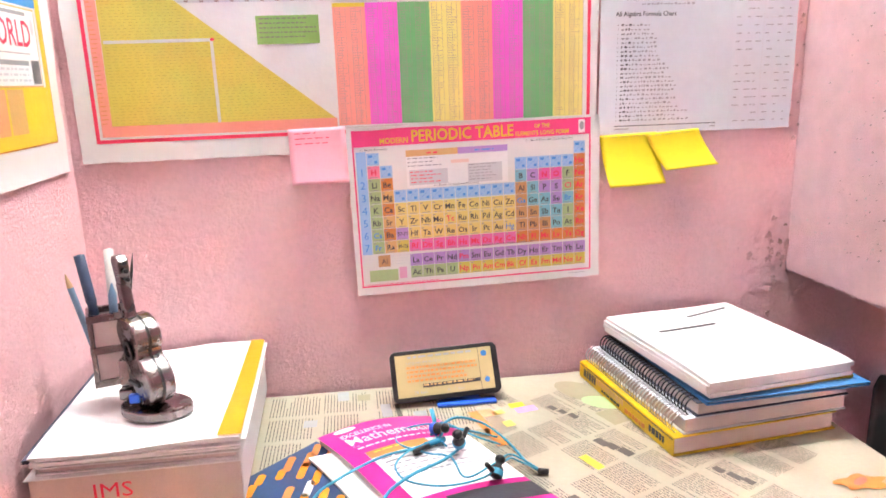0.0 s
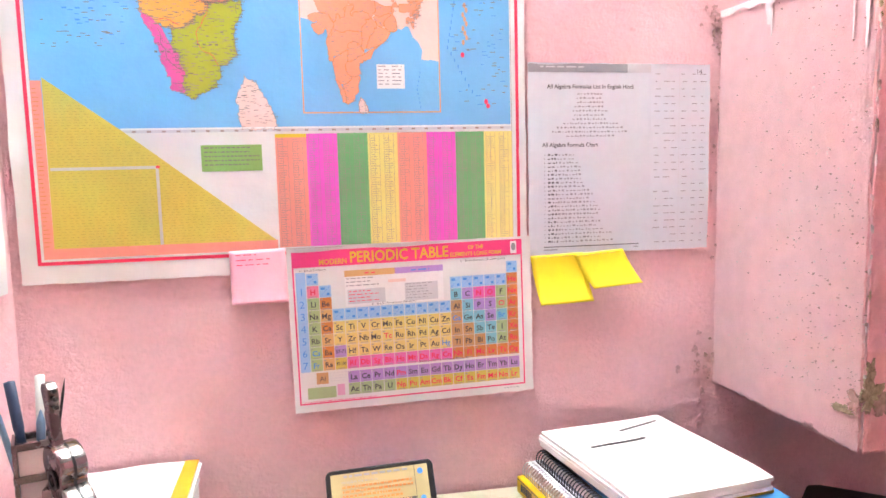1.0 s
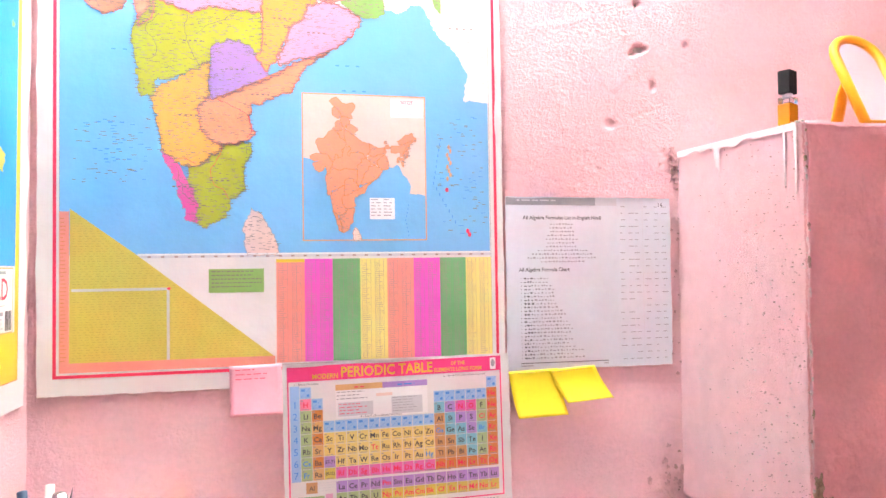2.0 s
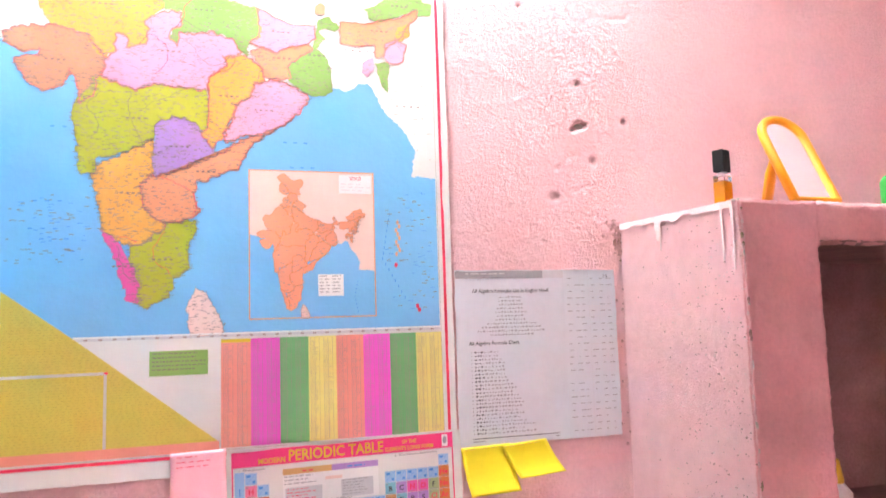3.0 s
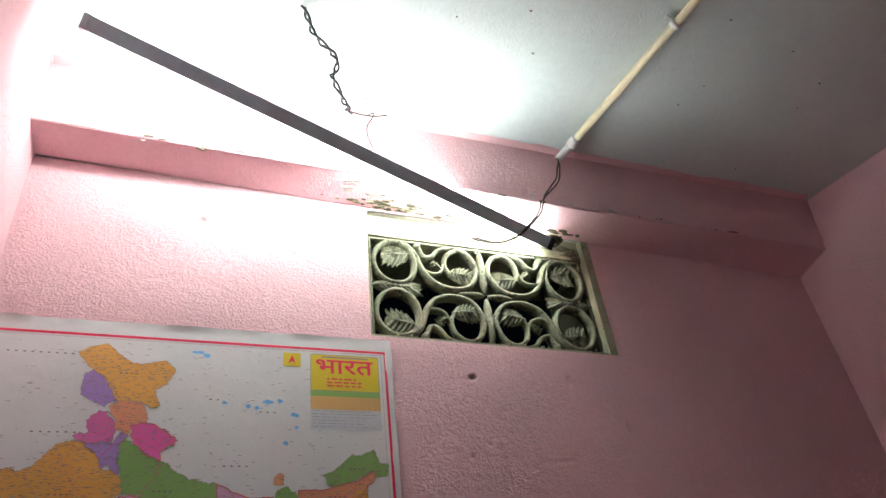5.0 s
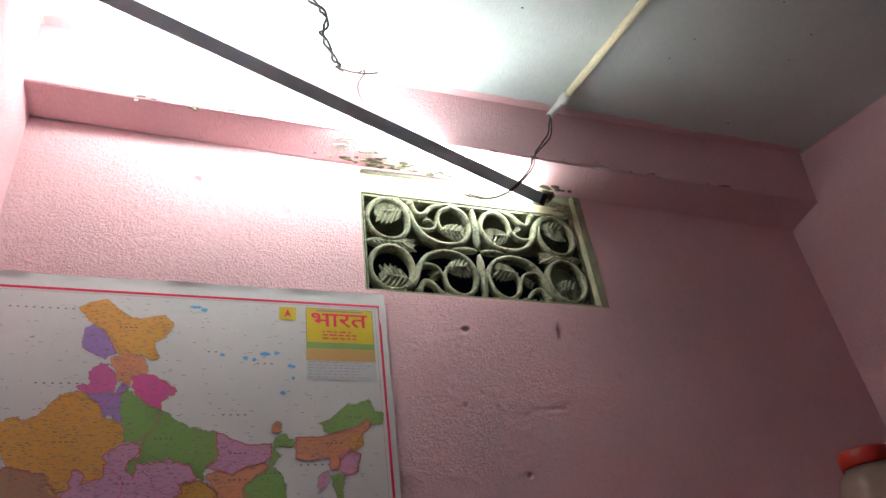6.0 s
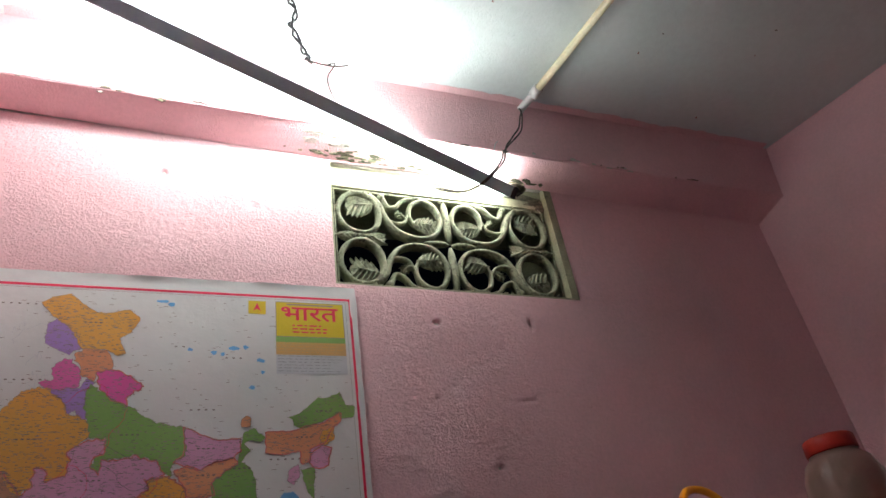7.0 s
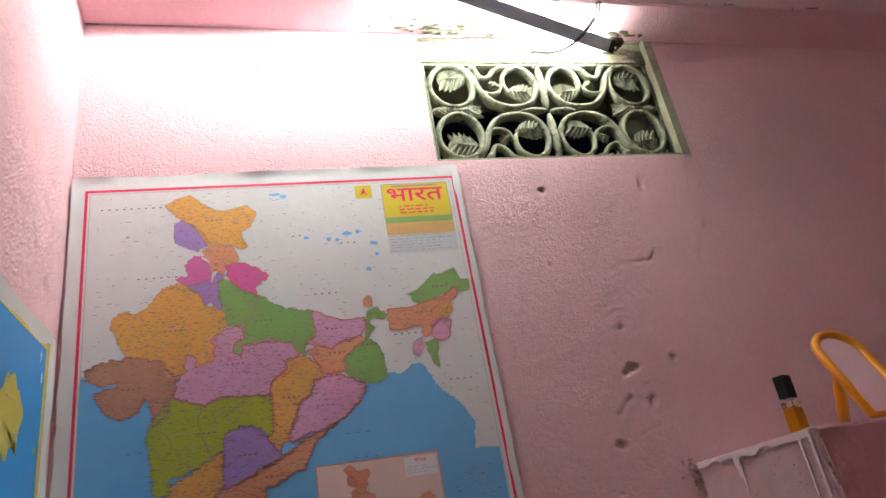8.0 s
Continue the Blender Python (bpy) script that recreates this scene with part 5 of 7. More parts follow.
# legends
rng = random.Random(4)
press.rect(FX0 + FW * 0.215, ry(0.375), FX0 + FW * 0.640, ry(0.14), "white", 1)
press.rect(FX0 + FW * 0.215, ry(0.180), FX0 + FW * 0.430, ry(0.140), "tan", 2)
press.rect(FX0 + FW * 0.430, ry(0.180), FX0 + FW * 0.640, ry(0.140), "lilac", 2)
press.rect(FX0 + FW * 0.225, ry(0.360), FX0 + FW * 0.385, ry(0.265), "pale_grey", 2)
press.rect(FX0 + FW * 0.470, ry(0.365), FX0 + FW * 0.615, ry(0.245), "pale_grey", 2)
press.rect(FX0 + FW * 0.400, ry(0.235), FX0 + FW * 0.475, ry(0.215), "pale", 2)
text.scribble(FX0 + FW * 0.23, ry(0.35), FX0 + FW * 0.375, ry(0.275), 0.0048, 0.0012, "red", 4, 0.7, rng, 0.008)
text.scribble(FX0 + FW * 0.475, ry(0.355), FX0 + FW * 0.61, ry(0.25), 0.0042, 0.0010, "grey", 4, 0.7, rng, 0.007)
text.scribble(FX0 + FW * 0.22, ry(0.25), FX0 + FW * 0.41, ry(0.19), 0.0052, 0.0014, "grey", 4, 0.7, rng, 0.007)
text.scribble(FX0 + FW * 0.30, ry(0.177), FX0 + FW * 0.36, ry(0.158), 0.0052, 0.0020, "red", 4, 0.9, rng, 0.010)
text.scribble(FX0 + FW * 0.50, ry(0.177), FX0 + FW * 0.58, ry(0.158), 0.0052, 0.0020, "blue", 4, 0.9, rng, 0.010)
text.words("d - Block (Transition) Elements", FX0 + FW * 0.42, ry(0.374), 0.0042, "dark", 4, align="CENTER", width=FW * 0.19)
text.words("s - Block Elements", FX0 + FW * 0.085, ry(0.130), 0.0042, "dark", 4, align="CENTER", width=FW * 0.11)
text.words("p - Block Elements (Excluding He)", FX0 + FW * 0.82, ry(0.130), 0.0042, "dark", 4, align="CENTER", width=FW * 0.20)
text.words("f - Block (Inner - Transition) Elements", FX0 + FW * 0.62, ry(0.786), 0.0042, "dark", 4, align="CENTER", width=FW * 0.24)
press.rect(FX0 + FW * 0.075, ry(0.870), FX0 + FW * 0.125, ry(0.795), "cell_brown", 2)
text.words("Al", FX0 + FW * 0.10, ry(0.85), 0.010, "dark", 4, align="CENTER")
press.rect(FX0 + FW * 0.035, ry(0.965), FX0 + FW * 0.155, ry(0.890), "cell_green", 2)
press.rect(FX0 + FW * 0.160, ry(0.955), FX0 + FW * 0.192, ry(0.880), "pale_pink", 2)
text.scribble(FX0 + FW * 0.13, ry(0.87), FX0 + FW * 0.22, ry(0.80), 0.004, 0.0008, "pale_grey", 4, 0.8, rng, 0.006)
text.scribble(FX0 + FW * 0.02, ry(0.995), FX0 + FW * 0.42, ry(0.982), 0.004, 0.0010, "hot", 4, 0.9, rng, 0.006)
text.scribble(FX0 + FW * 0.90, ry(1.028), FX0 + FW * 0.98, ry(1.015), 0.004, 0.0010, "grey", 4, 0.9, rng, 0.006)
press.done(), text.done()

# ---- algebra formula sheets ----
formula = thing("formula_sheet", on_back_wall(0.739, 1.112, 0.3, -0.0042), "grey printed sheet of algebra formulas, pasted beside the map", "poster")
part("sheet", wavy_sheet(0.200, 0.288, 0.004, 0.001, 9, 50, 70), paper_grey, formula, smooth=True)
press = Press(formula)
press.rect(0.001, 0.274, 0.160, 0.287, "grey", 1)
press.rect(0.160, 0.274, 0.199, 0.287, "pale_grey", 1)
press.scribble(0.02, 0.278, 0.12, 0.283, 0.008, 0.002, "pale_grey", 2, 0.8, rng)
press.words("All Algebra Formulas List In English Hindi", 0.100, 0.250, 0.0088, "dark", 2, width=0.140, align="CENTER", bold=0.02)
press.words("All Algebra Formula Chart", 0.022, 0.163, 0.0088, "dark", 2, width=0.090, bold=0.02)
rows = [0.040, 0.042, 0.040, 0.050, 0.055, 0.050, 0.055, 0.085, 0.105, 0.120, 0.075]
for i, w in enumerate(rows):
    y = 0.241 - i * 0.0063
    x = 0.098 - w / 2
    while x < 0.098 + w / 2:
        k = rng.uniform(0.0015, 0.0045)
        press.rect(x, y, x + k, y + rng.choice((0.0016, 0.0026)), "grey", 2)
        x += k + rng.uniform(0.0012, 0.003)
for i in range(23):
    y = 0.150 - i * 0.0060
    w = 0.04 + 0.003 * i * (0.6 + 0.6 * rng.random())
    press.disc(0.026, y + 0.001, 0.0007, 0.0007, "dark", 2, 6)
    x = 0.031
    while x < 0.031 + min(w, 0.13):
        k = rng.uniform(0.0015, 0.005)
        press.rect(x, y, x + k, y + rng.choice((0.0014, 0.0026)), "grey" if x > 0.045 else "dark", 2)
        x += k + rng.uniform(0.0012, 0.0035)
press.rect(0.024, 0.0105, 0.180, 0.0117, "dark", 2)
press.rect(0.024, 0.006, 0.046, 0.0075, "grey", 2)
press.rect(0.172, 0.006, 0.180, 0.0075, "grey", 2)
press.done()
tables = thing("number_sheet", on_back_wall(0.938, 1.113, 0.3, -0.0048), "pale sheet of pencilled number tables, pasted beside the cupboard", "poster")
part("sheet", wavy_sheet(0.100, 0.288, 0.005, 0.002, 12, 24, 60), paper_grey, tables, smooth=True)
press = Press(tables)
for x in (0.006, 0.022, 0.034, 0.052, 0.070, 0.084):
    for i in range(24):
        if rng.random() < 0.85:
            press.rect(x + rng.uniform(-0.002, 0.002), 0.012 + i * 0.0113, x + rng.uniform(0.004, 0.011), 0.0132 + i * 0.0113, "grey", 1)
press.rect(0.0475, 0.005, 0.0480, 0.284, "pale_grey", 1)
press.rect(0.048, 0.158, 0.097, 0.1586, "pale_grey", 1)
press.words("14", 0.078, 0.273, 0.010, "dark", 2)
press.done()


# ---- sticky notes ----
def note(name, m, w, h, curl, material, label, skew=0.0, seed=0):
    """A square of paper, stuck along its top, whose lower part bends off the wall."""
    bm = bmesh.new()
    bmesh.ops.create_grid(bm, x_segments=10, y_segments=14, size=0.5)
    for v in bm.verts:
        x, k = v.co.x * w, 0.5 - v.co.y
        v.co = (x + skew * k * h, -h * k * (1 - 0.12 * curl * k), 0.0004 + curl * 0.022 * k * k + 0.0008 * math.sin(x * 60 + seed) * k)
    made = part("paper", bm, material, None, smooth=True)
    ob = thing(name, m, label, "sticky note", "sticky notes on the wall")
    made.parent = ob
    solid = made.modifiers.new("thickness", "SOLIDIFY")
    solid.thickness = 0.0003
    return ob


pink_note = note("sticky_note", on_back_wall(0.3385, 1.1355, 1.5, -0.0075), 0.077, 0.079, 0.35, note_pink, "pink sticky note with faint red writing on the wall", seed=1)
press = Press(pink_note)
press.scribble(-0.030, -0.026, 0.030, -0.006, 0.007, 0.0012, "red", 17, 0.6, rng)
press.done()
left_note = note("sticky_note", on_back_wall(0.783, 1.1125, 2.0, -0.0065), 0.086, 0.083, 0.9, note_yellow, "yellow sticky note curling off the wall, under the formulas", 0.10, 2)
right_note = note("sticky_note", on_back_wall(0.850, 1.1145, 4.0, -0.0078), 0.082, 0.060, 0.8, note_yellow, "tilted yellow sticky note curling off the wall", 0.38, 3)
for ob in (left_note, right_note):
    press = Press(ob)
    press.scribble(-0.036, -0.010, 0.034, -0.003, 0.006, 0.0016, "olive", 9, 0.9, rng)
    press.done()

# ---- world map on the side wall ----
WW, WH = 1.0, 0.700
world_map = thing("wall_map", Matrix.Translation((LEFT + 0.0035, -0.028 - WW, 1.092)) @ pose(0, 0, 0, 90, 0, 90), "laminated blue world map with a yellow border on the wall", "map")
part("sheet", wavy_sheet(WW, WH, 0.020, 0.005, 15, 60, 42), paper_white, world_map, smooth=True)
press = Press(world_map)
press.frame_line(0.024, 0.040, WW - 0.026, WH - 0.016, 0.012, "yellow", 2)
press.frame_line(0.023, 0.039, WW - 0.025, WH - 0.015, 0.0015, "cell_orange", 3)
press.rect(0.036, 0.194, WW - 0.038, WH - 0.028, "ocean", 1)
press.rect(0.036, 0.052, WW - 0.038, 0.105, "yellow", 1)
for i in range(20):
    press.rect(WW - 0.10 - i * 0.045, 0.055, WW - 0.06 - i * 0.045, 0.103, ("yellow", "tan", "salmon", "olive")[i % 4], 2)
press.done()
for k, (colour, x, y, rx, ry_) in enumerate((("olive", WW - 0.155, 0.545, 0.055, 0.075), ("olive", WW - 0.10, 0.33, 0.03, 0.020), ("green", WW - 0.056, 0.52, 0.008, 0.006), ("salmon", WW - 0.40, 0.52, 0.16, 0.10), ("lilac", WW - 0.62, 0.44, 0.10, 0.13), ("orange", WW - 0.80, 0.55, 0.11, 0.09), ("white", WW - 0.06, 0.655, 0.004, 0.012), ("white", WW - 0.05, 0.625, 0.004, 0.010))):
    one = Press(world_map, "land")
    one.poly([(x + rx * (0.75 + 0.6 * noise.noise(Vector((math.cos(a) * 2, math.sin(a) * 2, k)))) * math.cos(a), y + ry_ * (0.75 + 0.6 * noise.noise(Vector((math.cos(a) * 2, math.sin(a) * 2, k + 9)))) * math.sin(a)) for a in [6.2832 * i / 40 for i in range(40)]], colour, 2)
    one.done()
press = Press(world_map)
press.rect(WW - 0.225, 0.105, WW - 0.045, 0.192, "white", 2)
press.frame_line(WW - 0.225, 0.105, WW - 0.045, 0.192, 0.002, "tan", 3)
press.words("WORLD", WW - 0.063, 0.150, 0.040, "red", 4, width=0.120, align="RIGHT", bold=0.01)
press.rect(WW - 0.200, 0.183, WW - 0.070, 0.187, "grey", 4)
press.rect(WW - 0.190, 0.1415, WW - 0.070, 0.1425, "grey", 4)
press.rect(WW - 0.190, 0.129, WW - 0.078, 0.134, "grey", 4)
press.scribble(WW - 0.19, 0.110, WW - 0.078, 0.126, 0.006, 0.0025, "pale_grey", 4, 0.9, rng)
for i in range(12):
    press.rect(WW - 0.072 + i * 0.0019, 0.109, WW - 0.0712 + i * 0.0019 + 0.0006 * (i % 3), 0.135, "dark", 4)
press.disc(WW - 0.056, 0.172, 0.004, 0.010, "pale_grey", 4, 12)
for i in range(60):
    x, y = WW - rng.uniform(0.045, 0.25), rng.uniform(0.25, 0.65)
    press.rect(x, y, x + 0.008, y + 0.0012, "blue", 3)
press.done()


# ---- the table and its newspaper ----
DESK = 0.75
table = thing("table", pose(0, 0, 0), "wooden study table against the wall, spread with newspaper", "table")
TX0, TX1, TY0, TY1 = 0.030, 0.980, -0.62, -0.008
part("tabletop", box(TX0, TX1, TY0, TY1, DESK - 0.028, DESK - 0.002, 0.003), table_wood, table)
for x in (TX0 + 0.03, TX1 - 0.03):
    for y in (TY0 + 0.03, TY1 - 0.03):
        part("leg", box(x - 0.022, x + 0.022, y - 0.022, y + 0.022, 0.0, DESK - 0.028, 0.003), table_wood, table)
part("apron", box(TX0 + 0.05, TX1 - 0.05, TY0 + 0.02, TY0 + 0.04, DESK - 0.11, DESK - 0.028, 0.002), table_wood, table)

news = thing("newspaper", pose(0, 0, DESK), "cream newspaper sheets laid over the tabletop", "newspaper")
bm = bmesh.new()
bmesh.ops.create_grid(bm, x_segments=60, y_segments=40, size=0.5)
for v in bm.verts:
    x, y = TX0 + (v.co.x + 0.5) * (TX1 + 0.003 - TX0), TY0 - 0.003 + (v.co.y + 0.5) * (TY1 - TY0 + 0.003)
    v.co = (x, y, -0.0010 + 0.0006 * noise.noise(Vector((x * 9, y * 9, 0))))
part("sheet", bm, newsprint, news, smooth=True)
part("hanging_edge", box(TX1 + 0.0005, TX1 + 0.0020, TY0, TY1, -0.05, -0.0012), newsprint, news)
rng = random.Random(21)
press = Press(news)


def column(x, y, w, h, turn, line=0.0042, tall=0.0016):
    """A column of small print, turned with its sheet."""
    c, s = math.cos(turn), math.sin(turn)
    k = 0.0
    while k < h:
        a, b = 0.0, w * (1.0 if rng.random() < 0.85 else rng.uniform(0.3, 0.9))
        while a < b:
            d = min(rng.uniform(0.004, 0.012), b - a)
            q = [(a, -k), (a + d, -k), (a + d, -k - tall), (a, -k - tall)]
            press.poly([(x + u * c - v * s, y + u * s + v * c) for u, v in q], "news", 2)
            a += d + 0.0016
        k += line


def block(x, y, w, h, turn, colour, layer=3):
    c, s = math.cos(turn), math.sin(turn)
    press.poly([(x + u * c - v * s, y + u * s + v * c) for u, v in ((0, 0), (w, 0), (w, -h), (0, -h))], colour, layer)


for i in range(3):                                  # the sheet along the wall, its lines running to the wall
    for j in range(4):
        column(0.252 + j * 0.074, -0.078 - i * 0.068, 0.058, 0.068 - 0.010 * ((i + j) % 3), radians(89), 0.0044, 0.0013)
        if (i + j) % 2:
            block(0.300 + j * 0.074, -0.028 - i * 0.068, 0.018, 0.020, radians(-2), "news_photo" if j % 2 else "grey", 3)
T2 = radians(-66)                                   # the sheets in front, turned
c2, s2 = math.cos(T2), math.sin(T2)
for i in range(-8, 12):
    for j in range(-6, 12):
        bx, by = 0.60 + i * 0.064 * c2 - j * 0.050 * s2, -0.10 + i * 0.064 * s2 + j * 0.050 * c2
        if 0.53 < bx < 0.90 and -0.585 < by < -0.035 and bx + 0.3 * by < 0.86 and (i * 7 + j * 3) % 11:
            column(bx, by, 0.057 if by > -0.52 else 0.03, rng.choice((0.044, 0.044, 0.036)), T2, 0.0040, 0.0013)
for bx, by, w, h in ((0.640, -0.115, 0.05, 0.012), (0.672, -0.215, 0.06, 0.016), (0.780, -0.305, 0.05, 0.012), (0.60, -0.33, 0.06, 0.014)):
    for q in range(3):
        block(bx + q * 0.010, by - q * 0.014, w * rng.uniform(0.25, 0.4), h * 0.8, T2, "news", 3)
block(0.345, -0.014, 0.016, 0.030, 0.02, "grey")
block(0.404, -0.066, 0.014, 0.040, 0.05, "grey")
block(0.424, -0.068, 0.006, 0.040, 0.05, "news")
block(0.521, -0.115, 0.014, 0.100, radians(12), "cell_orange")
block(0.535, -0.112, 0.020, 0.022, radians(15), "salmon")
block(0.553, -0.118, 0.016, 0.012, radians(15), "olive")
block(0.560, -0.150, 0.014, 0.016, radians(15), "olive")
block(0.580, -0.100, 0.022, 0.014, radians(10), "yellow")
block(0.586, -0.114, 0.030, 0.016, radians(10), "lilac")
block(0.630, -0.256, 0.012, 0.034, radians(22), "yellow")
press.disc(0.700, -0.085, 0.052, 0.026, "news_photo", 3, 24, -0.9)
press.disc(0.712, -0.120, 0.030, 0.018, "cell_green", 4, 20, -0.6)
block(0.690, -0.150, 0.028, 0.040, radians(20), "news_photo")
petals = [(0.918 + 0.028 * (1 + 0.22 * math.sin(5 * a)) * math.cos(a), -0.366 + 0.014 * (1 + 0.22 * math.sin(5 * a + 1)) * math.sin(a)) for a in [6.2832 * k / 30 for k in range(30)]]
press.poly(petals, "cell_orange", 5)
press.disc(0.918, -0.364, 0.012, 0.005, "border", 6, 14, 0.5)
press.done()


# ---- books and papers ----
def book(name, m, w, d, h, cover, label, group="", lip=0.003, pages=page_edge, spine="left", soft=0.0):
    """A closed paperback lying flat, its near left corner at the origin: two covers, a spine and the block of pages."""
    ob = thing(name, m, label, "book", group)
    t = 0.0012
    sx = {"left": 0.0, "right": w}.get(spine)
    part("page_block", box(lip if spine != "left" else t, w - lip if spine != "right" else w - t, lip, d - lip, t, h - t, 0.0015), pages, ob)
    for z, n in ((0.0, "back_cover"), (h - t, "front_cover")):
        bm = bmesh.new()
        bmesh.ops.create_grid(bm, x_segments=12, y_segments=12, size=0.5)
        top = bmesh.ops.extrude_face_region(bm, geom=bm.faces[:])["geom"]
        for v in bm.verts:
            v.co.z = 0.0
        for v in top:
            if isinstance(v, bmesh.types.BMVert):
                v.co.z = t
        for v in bm.verts:
            x, y = (v.co.x + 0.5) * w, (v.co.y + 0.5) * d
            bend = soft * max(0.0, 1 - y / (0.4 * d)) ** 2 * (1 if n == "front_cover" else 0.0)
            v.co = (x, y, v.co.z + z + bend)
        bmesh.ops.recalc_face_normals(bm, faces=bm.faces[:])
        part(n, bm, cover, ob)
    if sx is not None:
        part("spine", box(sx - t * (sx == 0), sx + t * (sx > 0), 0, d, 0.0, h, 0.0008), cover, ob)
    return ob


def sheaf(name, m, w, d, h, n, label, seed, wave=0.004, edge=0.0):
    """Loose sheets in a pile: a few uneven layers whose corners lift, the top one waved."""
    ob = thing(name, m, label, "papers")
    r = random.Random(seed)
    for k in range(n):
        z0, z1 = h * k / n, h * (k + 1) / n - 0.0006
        dx, dy, tw = r.uniform(-0.003, 0.003), r.uniform(-0.003, 0.003), r.uniform(-0.6, 0.6)
        bm = bmesh.new()
        bmesh.ops.create_grid(bm, x_segments=18, y_segments=18, size=0.5)
        top = bmesh.ops.extrude_face_region(bm, geom=bm.faces[:])["geom"]
        ups = {v for v in top if isinstance(v, bmesh.types.BMVert)}
        for v in bm.verts:
            x, y = (v.co.x + 0.5) * w, (v.co.y + 0.5) * d
            q = k / n
            lift = wave * q * (noise.noise(Vector((x * 7, y * 7, seed))) + 0.5 * math.sin(x / w * 5 + seed)) * (1 - abs(v.co.x)) - edge * q * max(0, abs(v.co.y) - 0.3) ** 2 * (v.co.y < 0)
            v.co = (x + dx, y + dy, (z1 if v in ups else z0) + lift)
        bmesh.ops.recalc_face_normals(bm, faces=bm.faces[:])
        bmesh.ops.rotate(bm, verts=bm.verts[:], cent=(w / 2, d / 2, 0), matrix=Matrix.Rotation(radians(tw), 3, "Z"))
        part("sheet", bm, paper_plain, ob)
    return ob


def spiral(name, m, w, d, h, cover, wire, label, loops):
    """A wire-bound notebook: covers, pages and the coil along its left edge."""
    ob = thing(name, m, label, "notebook")
    part("page_block", box(0.006, w - 0.002, 0.002, d - 0.002, 0.0012, h - 0.0012, 0.002), page_edge, ob)
    part("back_cover", box(0.003, w, 0, d, 0.0, 0.0011), cover, ob)
    part("front_cover", box(0.003, w, 0, d, h - 0.0011, h), cover, ob)
    r = h * 0.55 + 0.002
    for i in range(loops):
        y = 0.008 + (d - 0.016) * i / (loops - 1)
        pts = [(0.004 + r * 0.9 * math.cos(a), y + 0.0022 * a / 6.28, h / 2 + r * math.sin(a)) for a in [radians(20 + 340 * j / 15) for j in range(16)]]
        part("wire_loop", sweep(pts, 0.0010, 5), wire, ob, smooth=True)
    return ob


LZ = DESK + 0.0006
# the pile beside the side wall
slate = book("book", Matrix.Translation((0.028, -0.345, LZ)), 0.205, 0.30, 0.012, rust_cover, "old rust-covered book at the bottom of the pile", "left pile of books", spine="right")
thick = book("book", Matrix.Translation((0.034, -0.300, LZ + 0.0125)) @ pose(0, 0, 0, 0, 0, 0.5), 0.212, 0.285, 0.049, paper_plain, "thick textbook with red letters inked on its page edges", "left pile of books", spine="right")
press = Press(thick, "ink_letters")
press.words("JMS", 0, 0, 0.024, "red", 0, width=0.042)
for b in press.beds.values():
    bmesh.ops.transform(b, matrix=Matrix.Translation((0.060, 0.0026, 0.0200)) @ pose(0, 0, 0, 90), verts=b.verts[:])
press.done()
folder = book("folder", Matrix.Translation((0.027, -0.282, LZ + 0.0705)) @ pose(0, 0, 0, 0, 0, 0.2), 0.215, 0.270, 0.004, slate_cover, "dark slate folder sticking out of the pile", "left pile of books", spine="right")
loose_book = book("book", Matrix.Translation((0.044, -0.292, LZ + 0.0620)) @ pose(0, 0, 0, 0, 0, -0.6), 0.200, 0.280, 0.0080, paper_plain, "white paperbound notes with rumpled page edges", "left pile of books", spine="left")
top_left = sheaf("paper_sheaf", Matrix.Translation((0.044, -0.298, LZ + 0.0755)) @ pose(0, 0, 0, 0, 0, 0.4), 0.206, 0.288, 0.0125, 5, "sheaf of white papers with an orange side stripe", 4, 0.007, 0.02)
bm = bmesh.new()
bmesh.ops.create_grid(bm, x_segments=4, y_segments=24, size=0.5)
for v in bm.verts:
    x, y = 0.181 + (v.co.x + 0.5) * (0.024 - 0.006 * (v.co.y + 0.5)) + 0.006 * (v.co.y + 0.5), (v.co.y + 0.5) * 0.284
    fx, fy = x / 0.206 - 0.5, y / 0.288 - 0.5
    lift = 0.007 * 0.8 * (noise.noise(Vector((x * 7, y * 7, 4))) + 0.5 * math.sin(x / 0.206 * 5 + 4)) * (1 - abs(fx)) - 0.02 * 0.8 * max(0, abs(fy) - 0.3) ** 2 * (fy < 0)
    v.co = (x, y, 0.0127 + lift + 0.0010)
part("stripe", bm, INKS["stripe"], top_left, "orange printed stripe", smooth=True)

# the pile beside the cupboard, turned a little; local x along its width, y away from the room
def pile(dx, dy, dz, turn=0.0):
    return Matrix.Translation((0.741 + dx, -0.277 + dy, LZ + dz)) @ pose(0, 0, 0, 0, 0, 6.5 + turn)


yellow = book("book", pile(0, 0, 0), 0.232, 0.252, 0.024, yellow_cover, "yellow-covered textbook with a printed spine under notebooks", "right pile of books")
rng = random.Random(31)
for y0, y1, z0, z1, colour in ((0.020, 0.055, 0.007, 0.016, "dark"), (0.200, 0.235, 0.006, 0.018, "dark"), (0.065, 0.115, 0.004, 0.010, "cell_orange"), (0.120, 0.195, 0.010, 0.018, "tan"), (0.130, 0.180, 0.004, 0.008, "dark")):
    y = y0
    while y < y1:
        k = rng.uniform(0.004, 0.009)
        one = box(-0.0017, -0.0013, y, y + k, z0, z1)
        part("spine_print", one, INKS[colour], yellow)
        y += k + 0.002
part("spine_print", box(-0.0016, -0.0013, 0.002, 0.250, 0.0205, 0.0218), INKS["dark"], yellow)
